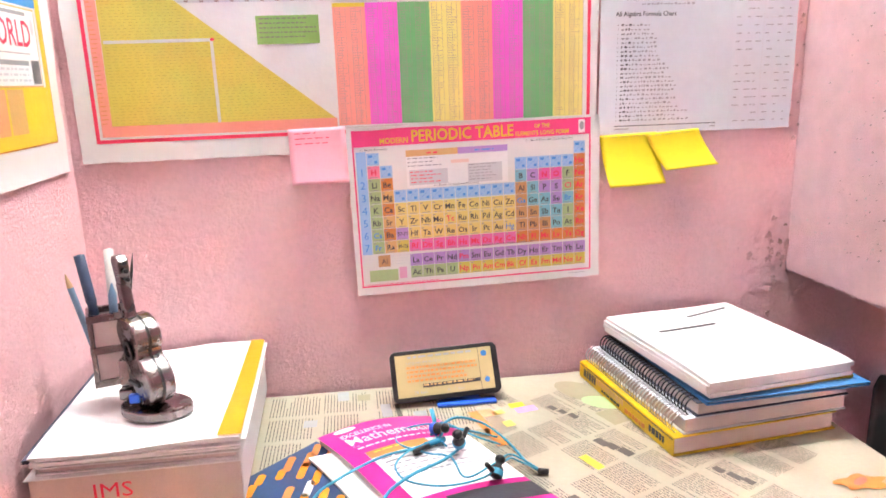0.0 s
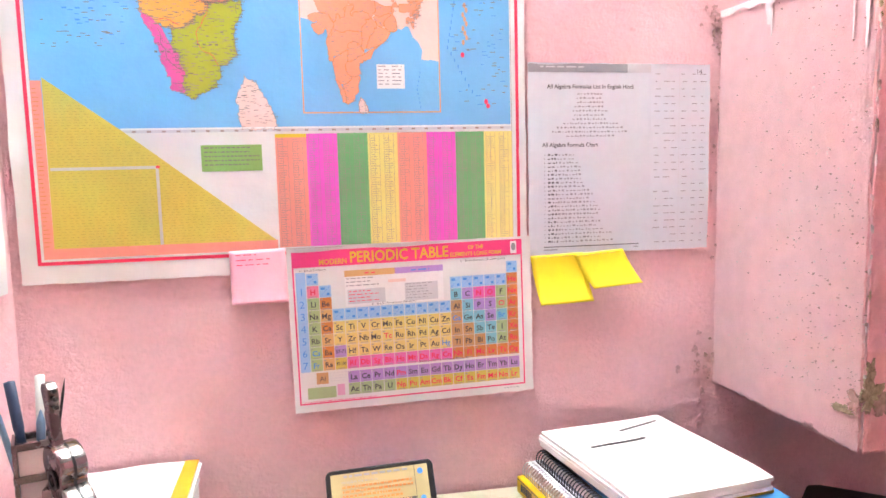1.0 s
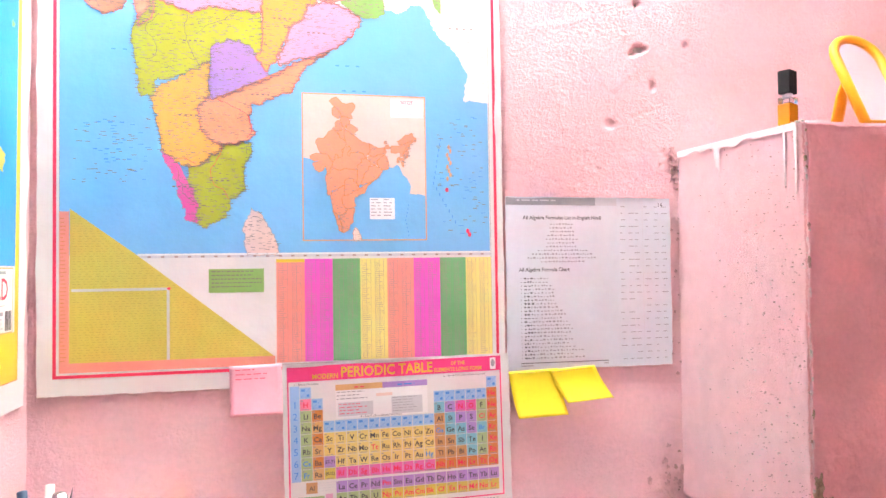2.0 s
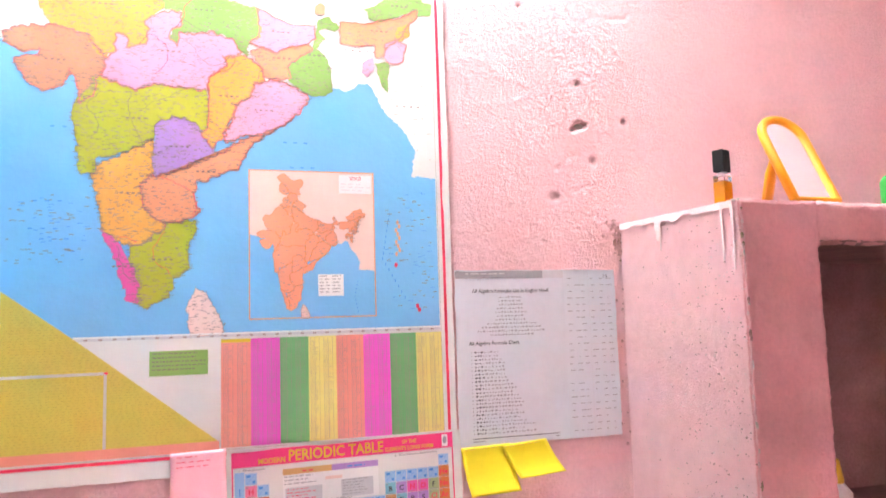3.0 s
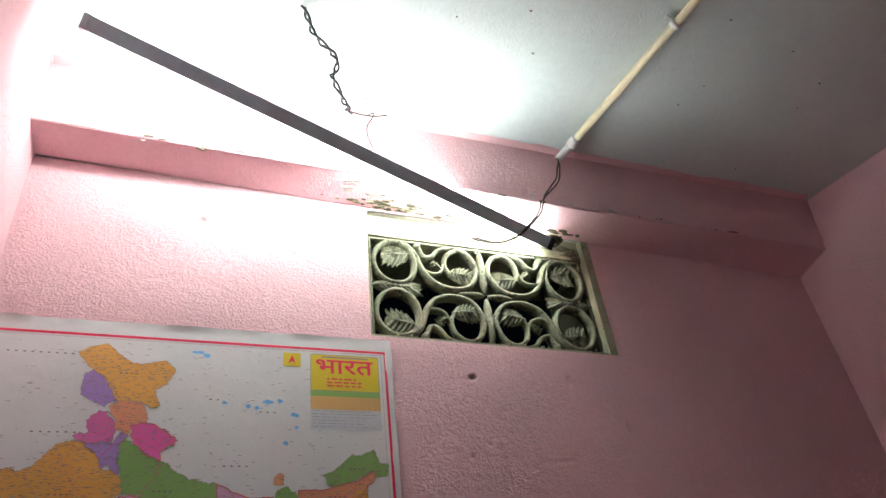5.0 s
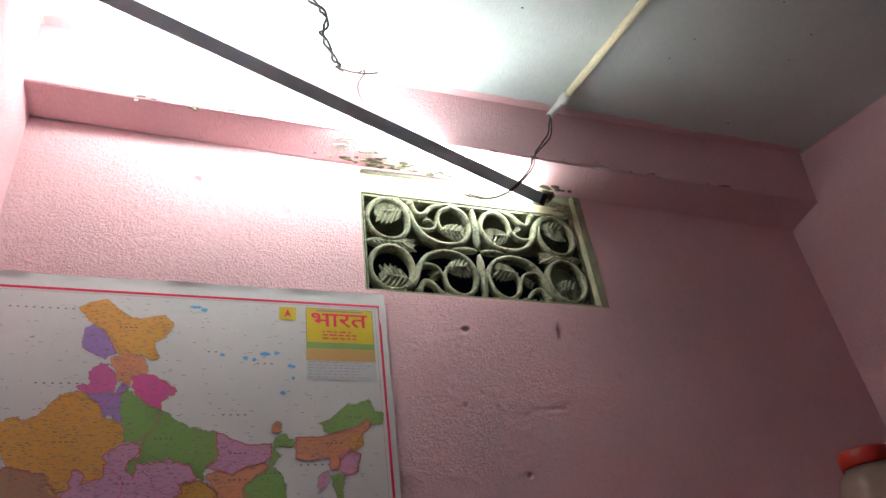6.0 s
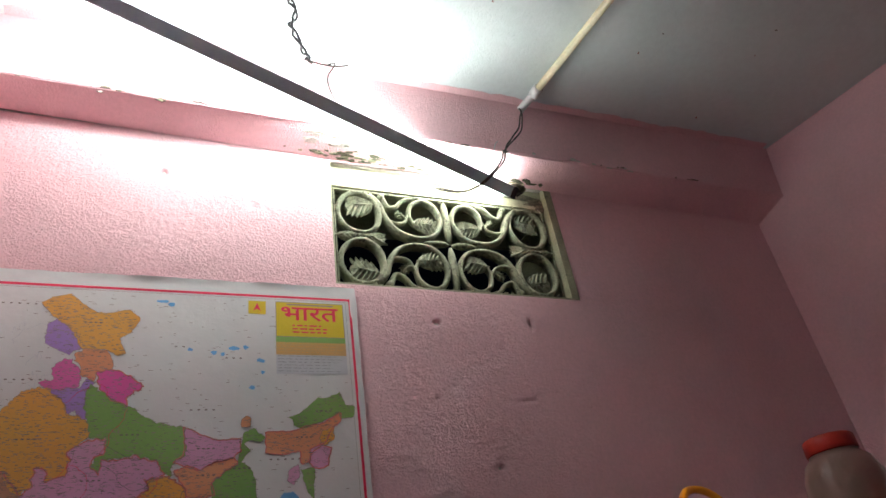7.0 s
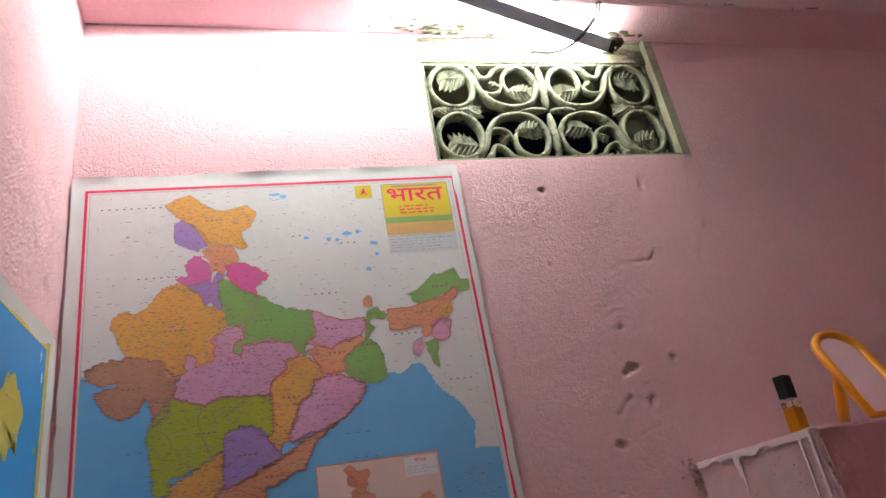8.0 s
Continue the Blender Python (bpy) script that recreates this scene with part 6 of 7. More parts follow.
grey_note = spiral("spiral_notebook", pile(0.010, 0.004, 0.0248, -0.5), 0.236, 0.248, 0.020, paper_grey, steel, "spiral notebook with a bright wire coil and grey cover", 34)
black_note = spiral("spiral_notebook", pile(0.026, 0.006, 0.0455, -1.0), 0.220, 0.240, 0.018, slate_cover, black_wire, "spiral notebook bound with a thick black wire coil", 30)
thin_file = book("file", pile(0.036, -0.004, 0.0640, -3.0), 0.222, 0.246, 0.005, blue_file, "thin blue file under the white papers", "right pile of books", spine="right")
tan_file = book("file", pile(0.047, 0.004, 0.0695, -0.5), 0.200, 0.240, 0.004, yellow_cover, "thin yellow file among the papers", "right pile of books", spine="right")
top_right = sheaf("paper_sheaf", pile(0.038, -0.004, 0.0742, 1.5), 0.208, 0.246, 0.022, 4, "sheaf of white printed papers with two ruled lines", 7, 0.003, 0.10)
for x0, y0, x1, y1 in ((0.036, 0.160, 0.132, 0.166), (0.112, 0.204, 0.190, 0.220)):
    pts = [(x0 + (x1 - x0) * i / 8, y0 + (y1 - y0) * i / 8) for i in range(9)]
    bm = bmesh.new()
    row = []
    for x, y in pts:
        fx, fy = x / 0.208 - 0.5, y / 0.246 - 0.5
        lift = 0.003 * 0.75 * (noise.noise(Vector((x * 7, y * 7, 7))) + 0.5 * math.sin(x / 0.208 * 5 + 7)) * (1 - abs(fx))
        row.append((bm.verts.new((x, y - 0.0034, 0.0222 + lift)), bm.verts.new((x, y + 0.0034, 0.0222 + lift))))
    for (a, b), (c, d) in zip(row, row[1:]):
        bm.faces.new((a, c, d, b))
    part("ruled_line", bm, INKS["dark"], top_right)

# ---- phone on its stand ----
phone = thing("phone", Matrix.Translation((0.500, -0.0825, DESK + 0.0075)) @ pose(0, 0, 0, 62, 0, -0.5) @ pose(0, 0, 0, 0, 0, 2.2), "black smartphone propped sideways against the wall, its screen lit", "phone")
outline_ = []
for cx_, cy_, a0 in ((0.068, 0.064, 0), (-0.068, 0.064, 90), (-0.068, 0.010, 180), (0.068, 0.010, 270)):
    outline_ += [(cx_ + 0.009 * math.cos(radians(a0 + 15 * i)), cy_ + 0.009 * math.sin(radians(a0 + 15 * i))) for i in range(7)]
part("body", prism(outline_, -0.0045, 0.0045, bevel=0.0015), black_plastic, phone)
part("screen", box(-0.070, 0.068, 0.008, 0.067, 0.0046, 0.0050), phone_screen, phone, "lit cream reading page")
press = Press(phone)
ZP = 28
press.poly([(0.0485, 0.008), (0.0492, 0.008), (0.0492, 0.067), (0.0485, 0.067)], "dark", ZP * 3)
rng = random.Random(41)
press.scribble(-0.052, 0.060, 0.045, 0.0645, 0.008, 0.0032, "grey", ZP * 3, 0.95, rng, 0.009)
press.words("complete the work in", -0.055, 0.0535, 0.0060, "grey", ZP * 3, width=0.050)
press.scribble(-0.055, 0.028, 0.045, 0.050, 0.0062, 0.0030, "cell_orange", ZP * 3, 0.95, rng, 0.005)
press.rect(-0.034, 0.0195, 0.048, 0.0245, "dark", ZP * 3)
press.scribble(-0.033, 0.0205, 0.046, 0.0238, 0.006, 0.0022, "tan", ZP * 3 + 2, 0.9, rng, 0.006)
press.words("28 days", -0.047, 0.0115, 0.0060, "grey", ZP * 3, width=0.018)
press.words("in 13 days", 0.000, 0.0115, 0.0060, "grey", ZP * 3, width=0.024)
press.disc(0.057, 0.058, 0.0042, 0.0042, "blue", ZP * 3, 16)
press.disc(0.058, 0.021, 0.0038, 0.0038, "blue", ZP * 3, 16)
press.done()
stand = thing("phone_stand", Matrix.Translation((0.517, -0.083, DESK)), "blue plastic phone stand under the phone", "stand")
part("lip", box(-0.034, 0.050, -0.010, 0.004, 0.0, 0.0045, 0.0015), blue_plastic, stand)
part("foot", box(-0.030, 0.030, 0.006, 0.060, 0.0, 0.003, 0.001), blue_plastic, stand)
part("back_rest", box(-0.025, 0.025, 0.040, 0.044, 0.003, 0.045, 0.001), blue_plastic, stand, m=pose(0, 0, 0))

# ---- exercise books in the middle ----
NAVY = Matrix.Translation((0.318, -0.170, LZ)) @ pose(0, 0, 0, 0, 0, -137)
navy = book("notebook", NAVY @ pose(0, 0, 0), 0.150, 0.210, 0.007, navy_cover, "navy notebook with orange and white dashes, under the textbook", spine="right")
press = Press(navy, "dash")
rng = random.Random(51)
for i in range(9):
    for j in range(11):
        if rng.random() < 0.80 and j < 9 and i < 7:
            x, y, ln = 0.014 + i * 0.021, 0.016 + j * 0.0240 + 0.010 * (i % 2), rng.uniform(0.012, 0.026)
            colour = rng.choice(("stripe", "cell_orange", "white", "stripe", "stripe"))
            c, s = math.cos(0.62), math.sin(0.62)
            pts = []
            for k in range(12):
                pts.append(((ln / 2) * (1 if k < 3 or k > 8 else -1) + 0.0048 * math.cos(2 * math.pi * (k + 0.5) / 12), 0.0048 * math.sin(2 * math.pi * (k + 0.5) / 12)))
            one = Press(navy, "dash")
            one.poly([(x + u * c - v * s, y + u * s + v * c) for u, v in pts], colour, 1)
            for b in one.beds.values():
                bmesh.ops.translate(b, verts=b.verts[:], vec=(0, 0, 0.0072))
            one.done()

# the pink textbook: local x along its top edge, y down towards the room is negative
MAG = Matrix.Translation((0.320, -0.183, LZ + 0.0080)) @ pose(0, 0, 0, 0, 0, 12)
mag = thing("textbook", MAG, "pink-covered mathematics textbook lying on the notebook, its cover curled", "book")
MAGW, MAGD = 0.150, 0.240


def lie(u, v):
    """The curve of the limp cover: u across, v down the page; returns a point."""
    x = u + 0.62 * v * 0.42
    y = -v * 0.93
    z = 0.010 + 0.010 * math.sin(math.pi * min(1, max(0, u / MAGW))) * (1 - 0.5 * v / MAGD) + 0.004 * math.sin(v * 22)
    return (x, y, z)


def limp(u0, v0, u1, v1, up, n=14, solid=0.0):
    bm = bmesh.new()
    g = [[bm.verts.new(Vector(lie(u0 + (u1 - u0) * i / n, v0 + (v1 - v0) * j / n)) + Vector((0, 0, up))) for i in range(n + 1)] for j in range(n + 1)]
    for j in range(n):
        for i in range(n):
            bm.faces.new((g[j][i], g[j + 1][i], g[j + 1][i + 1], g[j][i + 1]))
    if solid:
        low = [[bm.verts.new((v.co.x, v.co.y, v.co.z - solid)) for v in row] for row in g]
        ring = [(0, i) for i in range(n)] + [(j, n) for j in range(n)] + [(n, n - i) for i in range(n)] + [(n - j, 0) for j in range(n)]
        for (a, b), (c, d) in zip(ring, ring[1:] + ring[:1]):
            bm.faces.new((g[a][b], g[c][d], low[c][d], low[a][b]))
    bmesh.ops.recalc_face_normals(bm, faces=bm.faces[:])
    return bm


part("page_block", limp(0.002, 0.003, MAGW - 0.002, MAGD - 0.003, -0.0006, solid=0.008), page_edge, mag, smooth=False)
part("loose_page", limp(-0.026, 0.035, 0.10, MAGD - 0.006, -0.0085, solid=0.003), paper_plain, mag, "white inner pages slipped out past the cover")
part("front_cover", limp(0, 0, MAGW, MAGD, 0.0), pink_cover, mag, smooth=True)
part("printed_panel", limp(0.022, 0.078, MAGW, MAGD - 0.055, 0.0004), paper_plain, mag, "white printed panel", smooth=True)
part("printed_panel", limp(0.022, 0.078, 0.095, 0.094, 0.0008), INKS["cell_orange"], mag, "orange printed band", smooth=True)
part("printed_panel", limp(0.050, MAGD - 0.045, MAGW, MAGD - 0.012, 0.0004), INKS["dark"], mag, "black printed panel", smooth=True)


def cover_words(body, u, v, size, width, colour, bold=0.0, up=0.0009):
    """Lettering that follows the curl of the cover."""
    one = Press(mag, "lettering")
    one.words(body, u, -v, size, colour, 0, width=width, bold=bold)
    for b in one.beds.values():
        for q in b.verts:
            q.co = Vector(lie(q.co.x, -q.co.y)) + Vector((0, 0, up))
    one.done()


cover_words("EXCELLENCE IN", 0.018, 0.031, 0.013, 0.062, "white", 0.02)
cover_words("Mathematics", 0.018, 0.054, 0.028, 0.116, "white", 0.006)
rng = random.Random(61)
one = Press(mag, "lettering")
one.rect(0.018, -0.0585, 0.125, -0.0580, "white", 0)
one.scribble(0.020, -0.070, 0.120, -0.0645, 0.010, 0.0032, "white", 0, 0.9, rng, 0.008)
one.disc(0.030, -0.010, 0.014, 0.006, "white", 0, 20)
one.scribble(0.030, -0.150, 0.140, -0.100, 0.0085, 0.0030, "grey", 0, 0.85, rng, 0.012)
one.scribble(0.030, -0.090, 0.080, -0.082, 0.009, 0.0026, "yellow", 0, 0.7, rng, 0.010)
for b in one.beds.values():
    for q in b.verts:
        q.co = Vector(lie(q.co.x, -q.co.y)) + Vector((0, 0, 0.0012))
one.done()

# ---- earphones in a loose coil ----
ear = thing("earphones", pose(0, 0, 0), "tangled cyan earphones with black buds on the textbook", "earphones")
E = LZ + 0.034
cable = lambda pts, r=0.0012: part("cable", sweep(spline(pts, 10), r, 6), cyan_rubber, ear, smooth=True)
cable([(0.300, -0.42, LZ + 0.010), (0.318, -0.345, E - 0.002), (0.350, -0.305, E), (0.400, -0.270, E + 0.001), (0.445, -0.258, E), (0.468, -0.235, E + 0.001), (0.470, -0.222, E + 0.002)], 0.0016)
cable([(0.370, -0.42, LZ + 0.014), (0.390, -0.355, E - 0.002), (0.420, -0.318, E), (0.462, -0.292, E + 0.001), (0.490, -0.262, E)], 0.0019)
cable([(0.455, -0.235, E + 0.002), (0.490, -0.190, E - 0.002), (0.525, -0.180, LZ + 0.018), (0.545, -0.200, LZ + 0.010), (0.556, -0.235, LZ + 0.008), (0.566, -0.270, LZ + 0.004), (0.578, -0.285, LZ + 0.003)], 0.0017)
cable([(0.578, -0.285, LZ + 0.003), (0.550, -0.278, LZ + 0.016), (0.535, -0.292, E - 0.006), (0.500, -0.330, E - 0.002), (0.455, -0.342, E), (0.418, -0.325, E), (0.408, -0.295, E + 0.001), (0.425, -0.268, E + 0.002), (0.452, -0.250, E + 0.001)])
cable([(0.578, -0.285, LZ + 0.003), (0.545, -0.270, LZ + 0.020), (0.520, -0.300, E - 0.004), (0.480, -0.330, E), (0.470, -0.290, E + 0.002), (0.445, -0.272, E), (0.415, -0.235, E - 0.004), (0.425, -0.205, E - 0.004), (0.460, -0.200, E - 0.002), (0.500, -0.212, LZ + 0.026), (0.540, -0.215, LZ + 0.014)])
cable([(0.470, -0.262, E), (0.458, -0.225, E + 0.003), (0.475, -0.200, E - 0.002), (0.51, -0.235, E - 0.006), (0.540, -0.230, LZ + 0.012)])


def bud(x, y, z, turn, tilt, body):
    b = part("bud", lathe([(0, -0.008), (0.005, -0.007), (0.0072, -0.002), (0.007, 0.003), (0.004, 0.007), (0.0032, 0.011), (0.0055, 0.012), (0.006, 0.016), (0.003, 0.019), (0, 0.0195)], 16), black_plastic, ear, "black earbud with blue ring", Matrix.Translation((x, y, z)) @ pose(0, 0, 0, tilt, 0, turn), smooth=True)
    part("ring", lathe([(0.0072, -0.006), (0.0078, -0.003), (0.0078, 0.000), (0.0070, 0.001)], 16), blue_plastic if body else cyan_rubber, b, smooth=True)
    part("stem", sweep([(0, 0, -0.002), (0.004, 0.010, -0.004), (0.006, 0.022, -0.006)], 0.0028, 8), cyan_rubber if body else black_plastic, b, smooth=True)


bud(0.462, -0.236, E + 0.010, 40, 70, True)
bud(0.483, -0.268, E + 0.008, -20, 30, False)
bud(0.516, -0.318, E - 0.004, 150, 60, False)
part("splitter", sweep([(0.572, -0.283, LZ + 0.004), (0.584, -0.286, LZ + 0.003)], 0.0035, 10), black_plastic, ear, smooth=True)
part("remote", sweep([(0.445, -0.256, E + 0.001), (0.470, -0.246, E + 0.001)], 0.0032, 10), cyan_rubber, ear, smooth=True)
part("plug", sweep([(0.432, -0.268, E), (0.450, -0.256, E)], 0.0032, 10), black_plastic, ear, smooth=True)

# ---- the guitar pencil holder on the pile ----
HZ = LZ + 0.0905
guitar = thing("pencil_holder", Matrix.Translation((0.150, -0.225, HZ)) @ pose(0, 0, 0, 0, 0, 0), "polished gunmetal guitar figure with an attached pencil cup", "pencil holder")
base = [(0.030 * math.cos(a) * (1 + 0.12 * math.cos(2 * a)), 0.024 * math.sin(a)) for a in [6.2832 * i / 28 for i in range(28)]]
part("base", prism([(x * 1.2, y * 1.2) for x, y in base], 0.0, 0.011, bevel=0.002), gunmetal, guitar, m=pose(0, 0, 0, 0, 0, -12))
FACE = Matrix.Translation((-0.004, 0.002, 0.008)) @ pose(0, 0, 0, 0, -8) @ pose(0, 0, 0, 0, 0, -54) @ pose(0, 0, 0, 90 - 4) @ Matrix.Diagonal((1.2, 1.10, 1.15, 1))


side_ = []
for i in range(29):
    k = i / 28
    low = 0.036 * max(0.0, 1 - ((k - 0.30) / 0.31) ** 2) ** 0.5
    high = 0.0245 * max(0.0, 1 - ((k - 0.78) / 0.225) ** 2) ** 0.5
    side_.append((max(low, high, 0.0185 if 0.3 < k < 0.8 else 0.0), 0.004 + 0.092 * k))
body_ = [(x, y) for x, y in side_] + [(-x, y) for x, y in reversed(side_)]
part("body", prism([p for i, p in enumerate(body_) if i in (0,) or math.dist(p, body_[i - 1]) > 1e-5], -0.012, 0.012, bevel=0.003), gunmetal, guitar, m=FACE)
part("rim_band", prism([(x * 1.035, y) for i, (x, y) in enumerate(body_) if i == 0 or math.dist((x, y), body_[i - 1]) > 1e-5], -0.0012, 0.0012), black_plastic, guitar, m=FACE)
part("neck", box(-0.006, 0.006, 0.092, 0.130, 0.000, 0.010, 0.002), gunmetal, guitar, m=FACE)
part("headstock", prism([(-0.006, 0.128), (0.006, 0.128), (0.009, 0.152), (0.005, 0.157), (-0.005, 0.157), (-0.009, 0.152)], -0.001, 0.009, bevel=0.0015), gunmetal, guitar, m=FACE)
for s in (-1, 1):
    for k in range(3):
        part("peg", lathe([(0, 0.004), (0.0022, 0.003), (0.0022, -0.003), (0, -0.004)], 10), black_plastic, guitar, m=FACE @ Matrix.Translation((s * 0.009, 0.134 + 0.008 * k, 0.004)) @ pose(0, 0, 0, 0, 90))
part("sound_hole", lathe([(0.009, 0.0125), (0.010, 0.0138), (0.007, 0.0138), (0.007, 0.0122)], 20), black_plastic, guitar, m=FACE @ Matrix.Translation((0, 0.062, 0)))
part("bridge", box(-0.012, 0.012, 0.026, 0.030, 0.0118, 0.0145, 0.001), black_plastic, guitar, m=FACE)
part("fob", box(-0.006, 0.006, -0.004, 0.004, 0.010, 0.020, 0.002), blue_plastic, guitar, m=Matrix.Translation((-0.020, -0.006, 0.006)))
CUP = Matrix.Translation((-0.052, 0.036, 0.026)) @ pose(0, 0, 0, 0, 0, 18) @ Matrix.Diagonal((0.85, 0.85, 0.94, 1))
for sx in (-1, 1):
    for sy in (-1, 1):
        part("post", box(sx * 0.0205 - 0.003, sx * 0.0205 + 0.003, sy * 0.0205 - 0.003, sy * 0.0205 + 0.003, 0.004, 0.086, 0.001), gunmetal, guitar, m=CUP)
for z in (0.002, 0.043, 0.082):
    rail = sweep([(-0.0215, -0.0215, z + 0.005), (0.0215, -0.0215, z + 0.005), (0.0215, 0.0215, z + 0.005), (-0.0215, 0.0215, z + 0.005)], 0.006, 4, True, flat=0.005)
    part("rail", rail, gunmetal, guitar, m=CUP)
for s in (-1, 1):
    part("panel", box(-0.017, 0.017, s * 0.0195 - 0.0008, s * 0.0195 + 0.0008, 0.006, 0.084), page_edge, guitar, m=CUP)
    part("panel", box(s * 0.0195 - 0.0008, s * 0.0195 + 0.0008, -0.017, 0.017, 0.006, 0.084), page_edge, guitar, m=CUP)
part("bracket", box(-0.030, 0.0, 0.004, 0.016, 0.030, 0.060, 0.002), gunmetal, guitar, m=Matrix.Translation((-0.008, 0.004, 0)))
part("bracket", box(-0.034, -0.006, 0.006, 0.022, 0.012, 0.024, 0.002), gunmetal, guitar, m=Matrix.Translation((-0.008, 0.004, 0)))
part("cup_floor", box(-0.019, 0.019, -0.019, 0.019, 0.003, 0.006), gunmetal, guitar, m=CUP)

CUPW = Matrix.Translation((0.150, -0.225, HZ)) @ Matrix.Translation((-0.052, 0.036, 0.026)) @ pose(0, 0, 0, 0, 0, 18)


def pen(name, x, y, lean_x, lean_y, length, r, material, tip, label, category, cap=None):
    ob = thing(name, CUPW @ Matrix.Translation((x, y, 0.007)) @ pose(0, 0, 0, lean_y, lean_x), label, category, "pens in the cup")
    part("barrel", lathe([(0, 0), (r, 0.001), (r, length * 0.86), (r * 0.96, length * 0.87)], 12), material, ob, smooth=True)
    part("tip", lathe([(r * 0.96, length * 0.868), (r * 0.9, length * 0.89), (r * 0.25, length * 0.985), (0, length)], 12), tip, ob, smooth=True)
    if cap:
        part("cap", lathe([(r * 1.05, length * 0.6), (r * 1.15, length * 0.62), (r * 1.15, length * 0.995), (0, length * 1.005)], 12), cap, ob, smooth=True)
    return ob


pen("pencil", -0.010, 0.004, -11, 2, 0.128, 0.0034, pen_sky, pencil_wood, "sharpened pencil with a blue barrel in the cup", "pencil")
pen("marker", -0.004, 0.008, -6, -3, 0.142, 0.0050, pen_blue, pen_blue, "slate-blue capped marker standing in the cup", "pen", pen_blue)
pen("pen", 0.006, 0.008, 2, -4, 0.144, 0.0045, white_pvc, white_pvc, "white-capped pen standing in the cup", "pen", white_pvc)
pen("pen", 0.004, -0.004, 3, 0, 0.110, 0.0046, pen_sky, pen_sky, "pale blue pen standing in the cup", "pen")
pen("brush", 0.012, 0.010, 10, -5, 0.138, 0.0016, black_plastic, black_plastic, "thin dark brush standing in the cup", "brush")

# ---- on the cupboard's top and in it ----
CT = BZ1 + 0.003
perfume = thing("perfume_bottle", pose(1.096, -0.234, CT, 0, 0, 25), "small amber perfume bottle with a black cap", "bottle")
part("glass", box(-0.013, 0.013, -0.009, 0.009, 0.0375, 0.047, 0.002), clear_glass, perfume)
part("liquid", box(-0.013, 0.013, -0.009, 0.009, 0.0, 0.037, 0.0015), amber_liquid, perfume, "amber perfume behind glass")
part("collar", lathe([(0.006, 0.046), (0.007, 0.047), (0.007, 0.054), (0.006, 0.055)], 16), steel, perfume, smooth=True)
part("cap", box(-0.0115, 0.0115, -0.0088, 0.0088, 0.052, 0.086, 0.0015), black_cloth, perfume, "black cap")

stand_mirror = thing("table_mirror", Matrix.Translation((1.240, -0.268, CT)), "orange plastic standing mirror, arched, leaning on its leg", "mirror")
LEAN = pose(0, 0, 0, 90 - 26)
arch = [(-0.040, 0.0), (0.040, 0.0)] + [(0.040 * math.cos(a), 0.124 + 0.040 * math.sin(a)) for a in [math.pi * i / 16 for i in range(17)]]
path_ = [(x, y, 0.0) for x, y in arch]
part("frame", sweep(path_, 0.0080, 8, True, flat=0.0072), amber_plastic, stand_mirror, m=LEAN @ Matrix.Translation((0, 0.008, 0)), smooth=True)
part("glass", prism([(x * 0.93, 0.003 + y * 0.965) for x, y in arch], -0.001, 0.001), mirror_silver, stand_mirror, "silvered mirror glass", LEAN @ Matrix.Translation((0, 0.008, 0)))
part("back", prism([(x * 0.95, 0.002 + y * 0.97) for x, y in arch], -0.005, -0.0015), amber_plastic, stand_mirror, m=LEAN @ Matrix.Translation((0, 0.008, 0)))
part("leg", sweep([(0, 0.062, 0.118), (0, 0.092, 0.07), (0, 0.112, 0.004)], 0.0045, 8, flat=0.011, up=(0, 1, 0)), amber_plastic, stand_mirror, smooth=True)

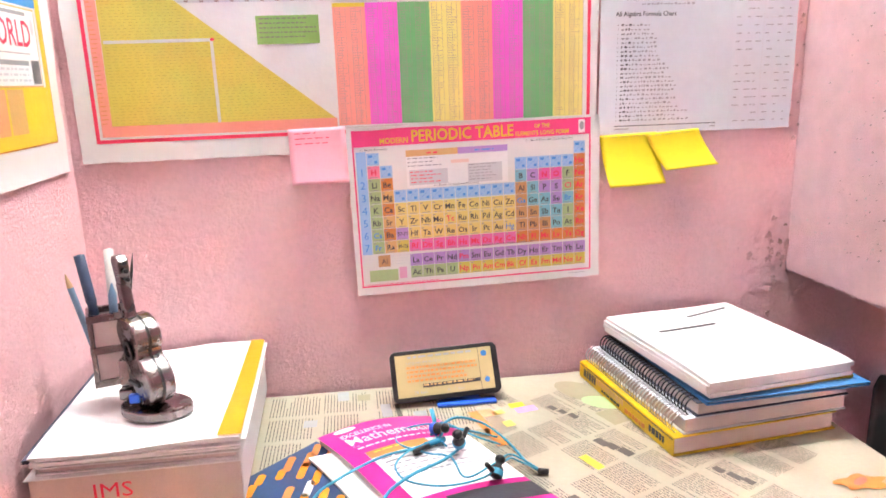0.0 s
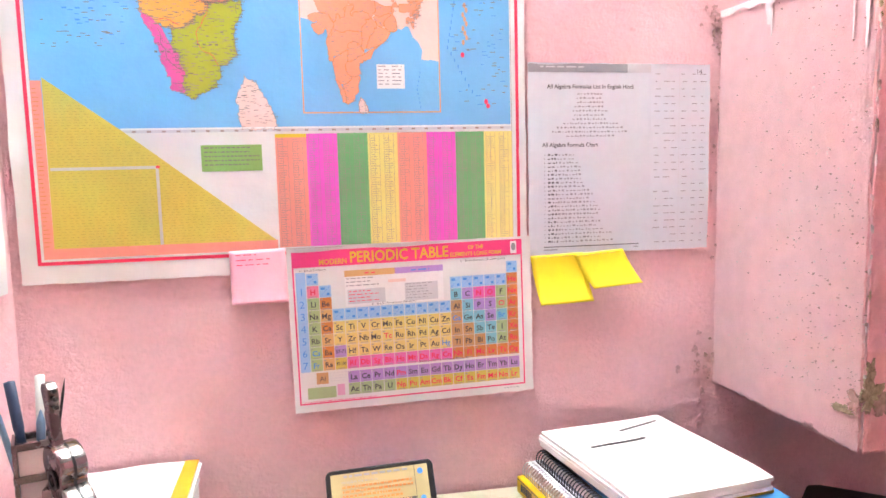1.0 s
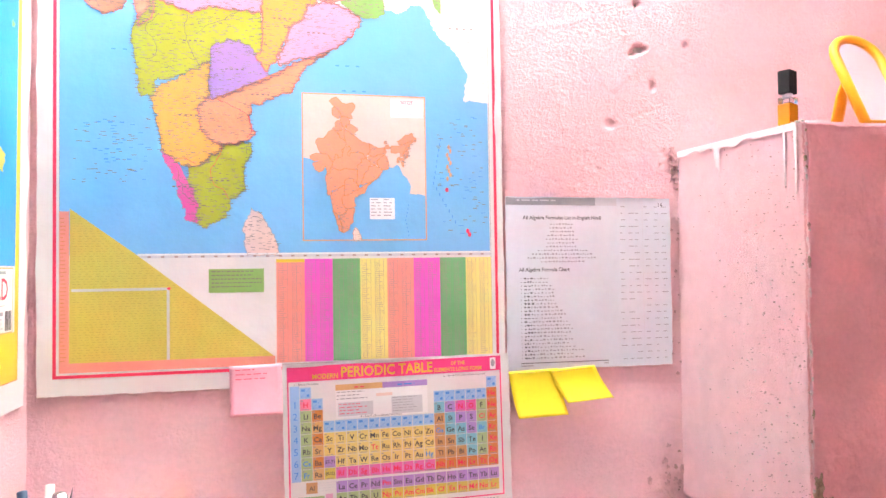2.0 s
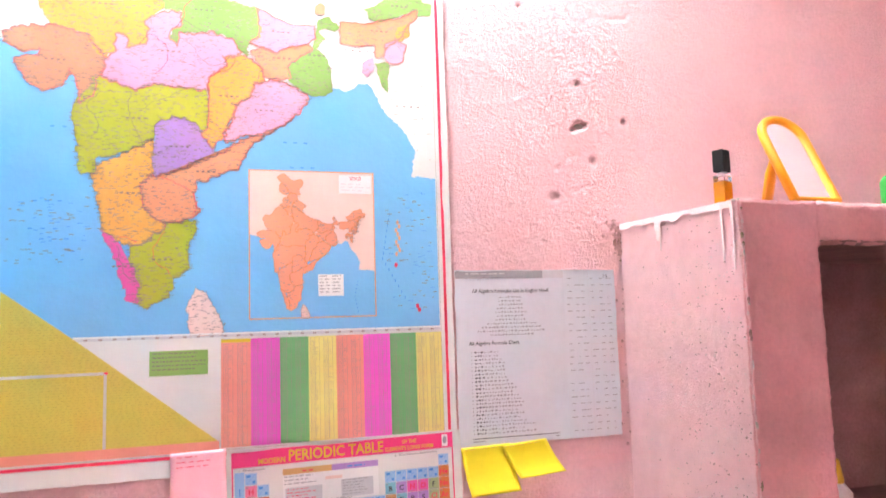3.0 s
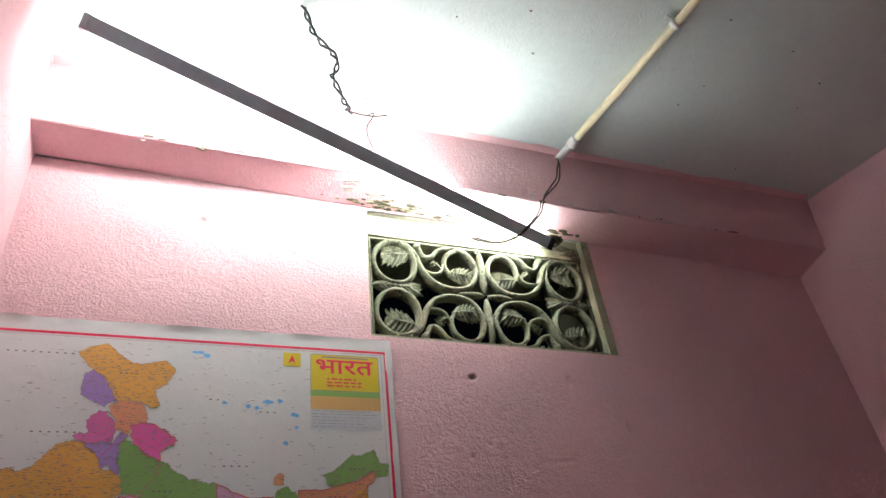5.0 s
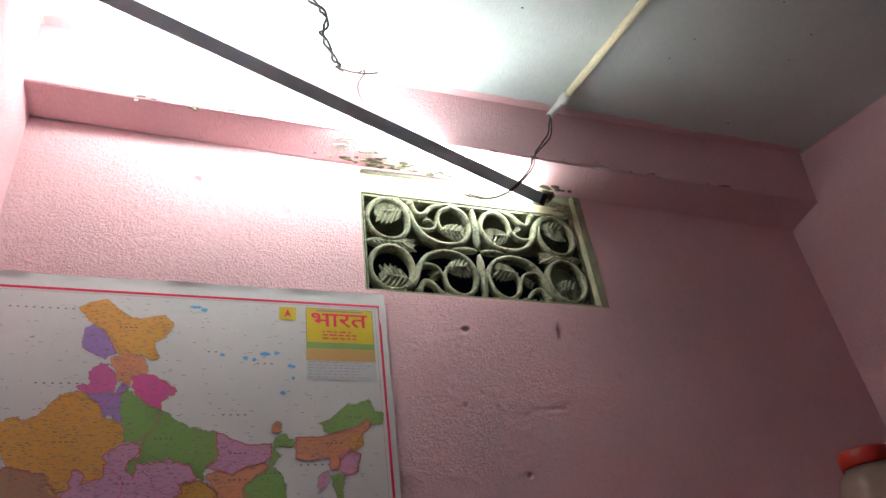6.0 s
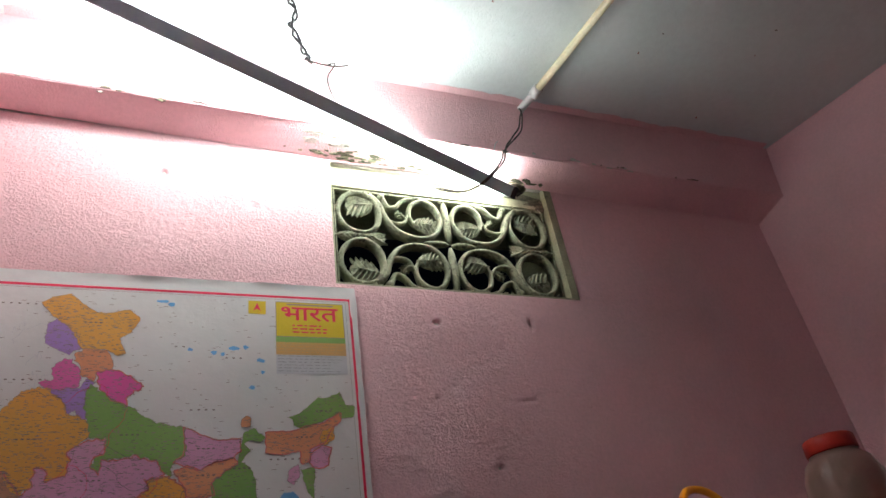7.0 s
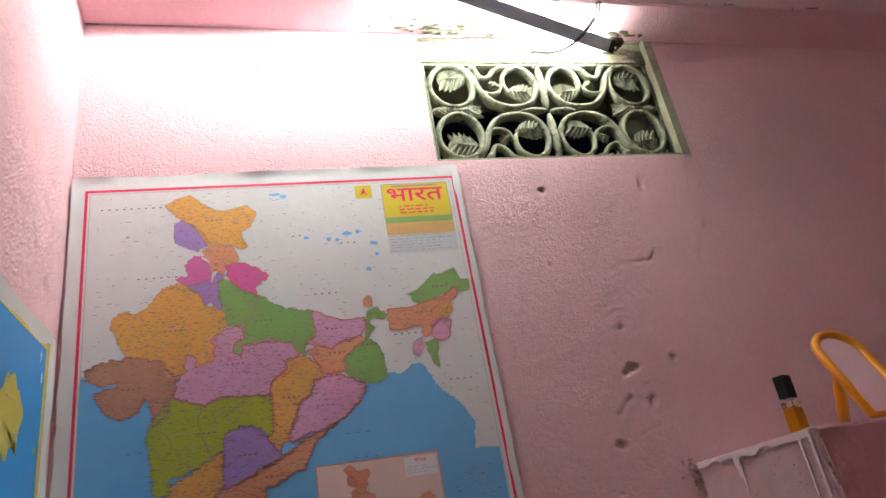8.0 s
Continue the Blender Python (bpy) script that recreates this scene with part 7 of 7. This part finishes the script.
jar = thing("storage_jar", pose(1.597, -0.195, CT), "large cloudy plastic jar with a red screw lid", "jar")
part("body", lathe([(0, 0.0), (0.0629, 0.001), (0.0725, 0.010), (0.0740, 0.13), (0.0710, 0.165), (0.0592, 0.195), (0.0459, 0.206), (0.0444, 0.215), (0.0429, 0.215), (0.0429, 0.204), (0.0577, 0.190), (0.0688, 0.163), (0.0718, 0.13), (0.0703, 0.012), (0.0622, 0.004), (0, 0.004)], 32), clear_plastic, jar, smooth=True)
part("lid", lathe([(0, 0.242), (0.0444, 0.241), (0.0481, 0.237), (0.0488, 0.212), (0.0474, 0.210), (0.0453, 0.210)], 32), red_plastic, jar, "red screw lid", smooth=True)
part("contents", lathe([(0, 0.006), (0.0666, 0.008), (0.0696, 0.10), (0.0518, 0.115), (0, 0.12)], 24), page_edge, jar, smooth=True)
green = thing("bottle", pose(1.412, -0.250, CT), "small green plastic bottle beside the jar", "bottle")
part("body", lathe([(0, 0), (0.017, 0.001), (0.018, 0.010), (0.018, 0.045), (0.012, 0.056), (0, 0.057)], 18), green_plastic, green, smooth=True)

spray = thing("sanitiser_bottle", pose(1.262, -0.235, NZ0 + 0.004), "white spray bottle with a yellow nozzle inside the cupboard", "bottle")
part("body", lathe([(0, 0), (0.020, 0.001), (0.022, 0.008), (0.022, 0.055), (0.012, 0.068), (0.010, 0.072), (0, 0.072)], 20), white_pvc, spray, smooth=True)
part("nozzle", lathe([(0.011, 0.066), (0.012, 0.074), (0.009, 0.092), (0.007, 0.104), (0, 0.105)], 16), yellow_cover, spray, "yellow spray nozzle", smooth=True)

# a tall black case standing under the cupboard
case = thing("suitcase", pose(1.068, -0.200, 0.0, 0, 0, -40), "tall black fabric suitcase standing under the cupboard", "suitcase")
part("body", box(0.0, 0.36, 0.0, 0.19, 0.03, 0.735, 0.025), black_cloth, case, smooth=True)
for sx in (0.05, 0.31):
    for sy in (0.04, 0.15):
        part("wheel", lathe([(0, -0.01), (0.016, -0.01), (0.018, 0), (0.016, 0.01), (0, 0.01)], 14), black_plastic, case, m=Matrix.Translation((sx, sy, 0.018)) @ pose(0, 0, 0, 90))
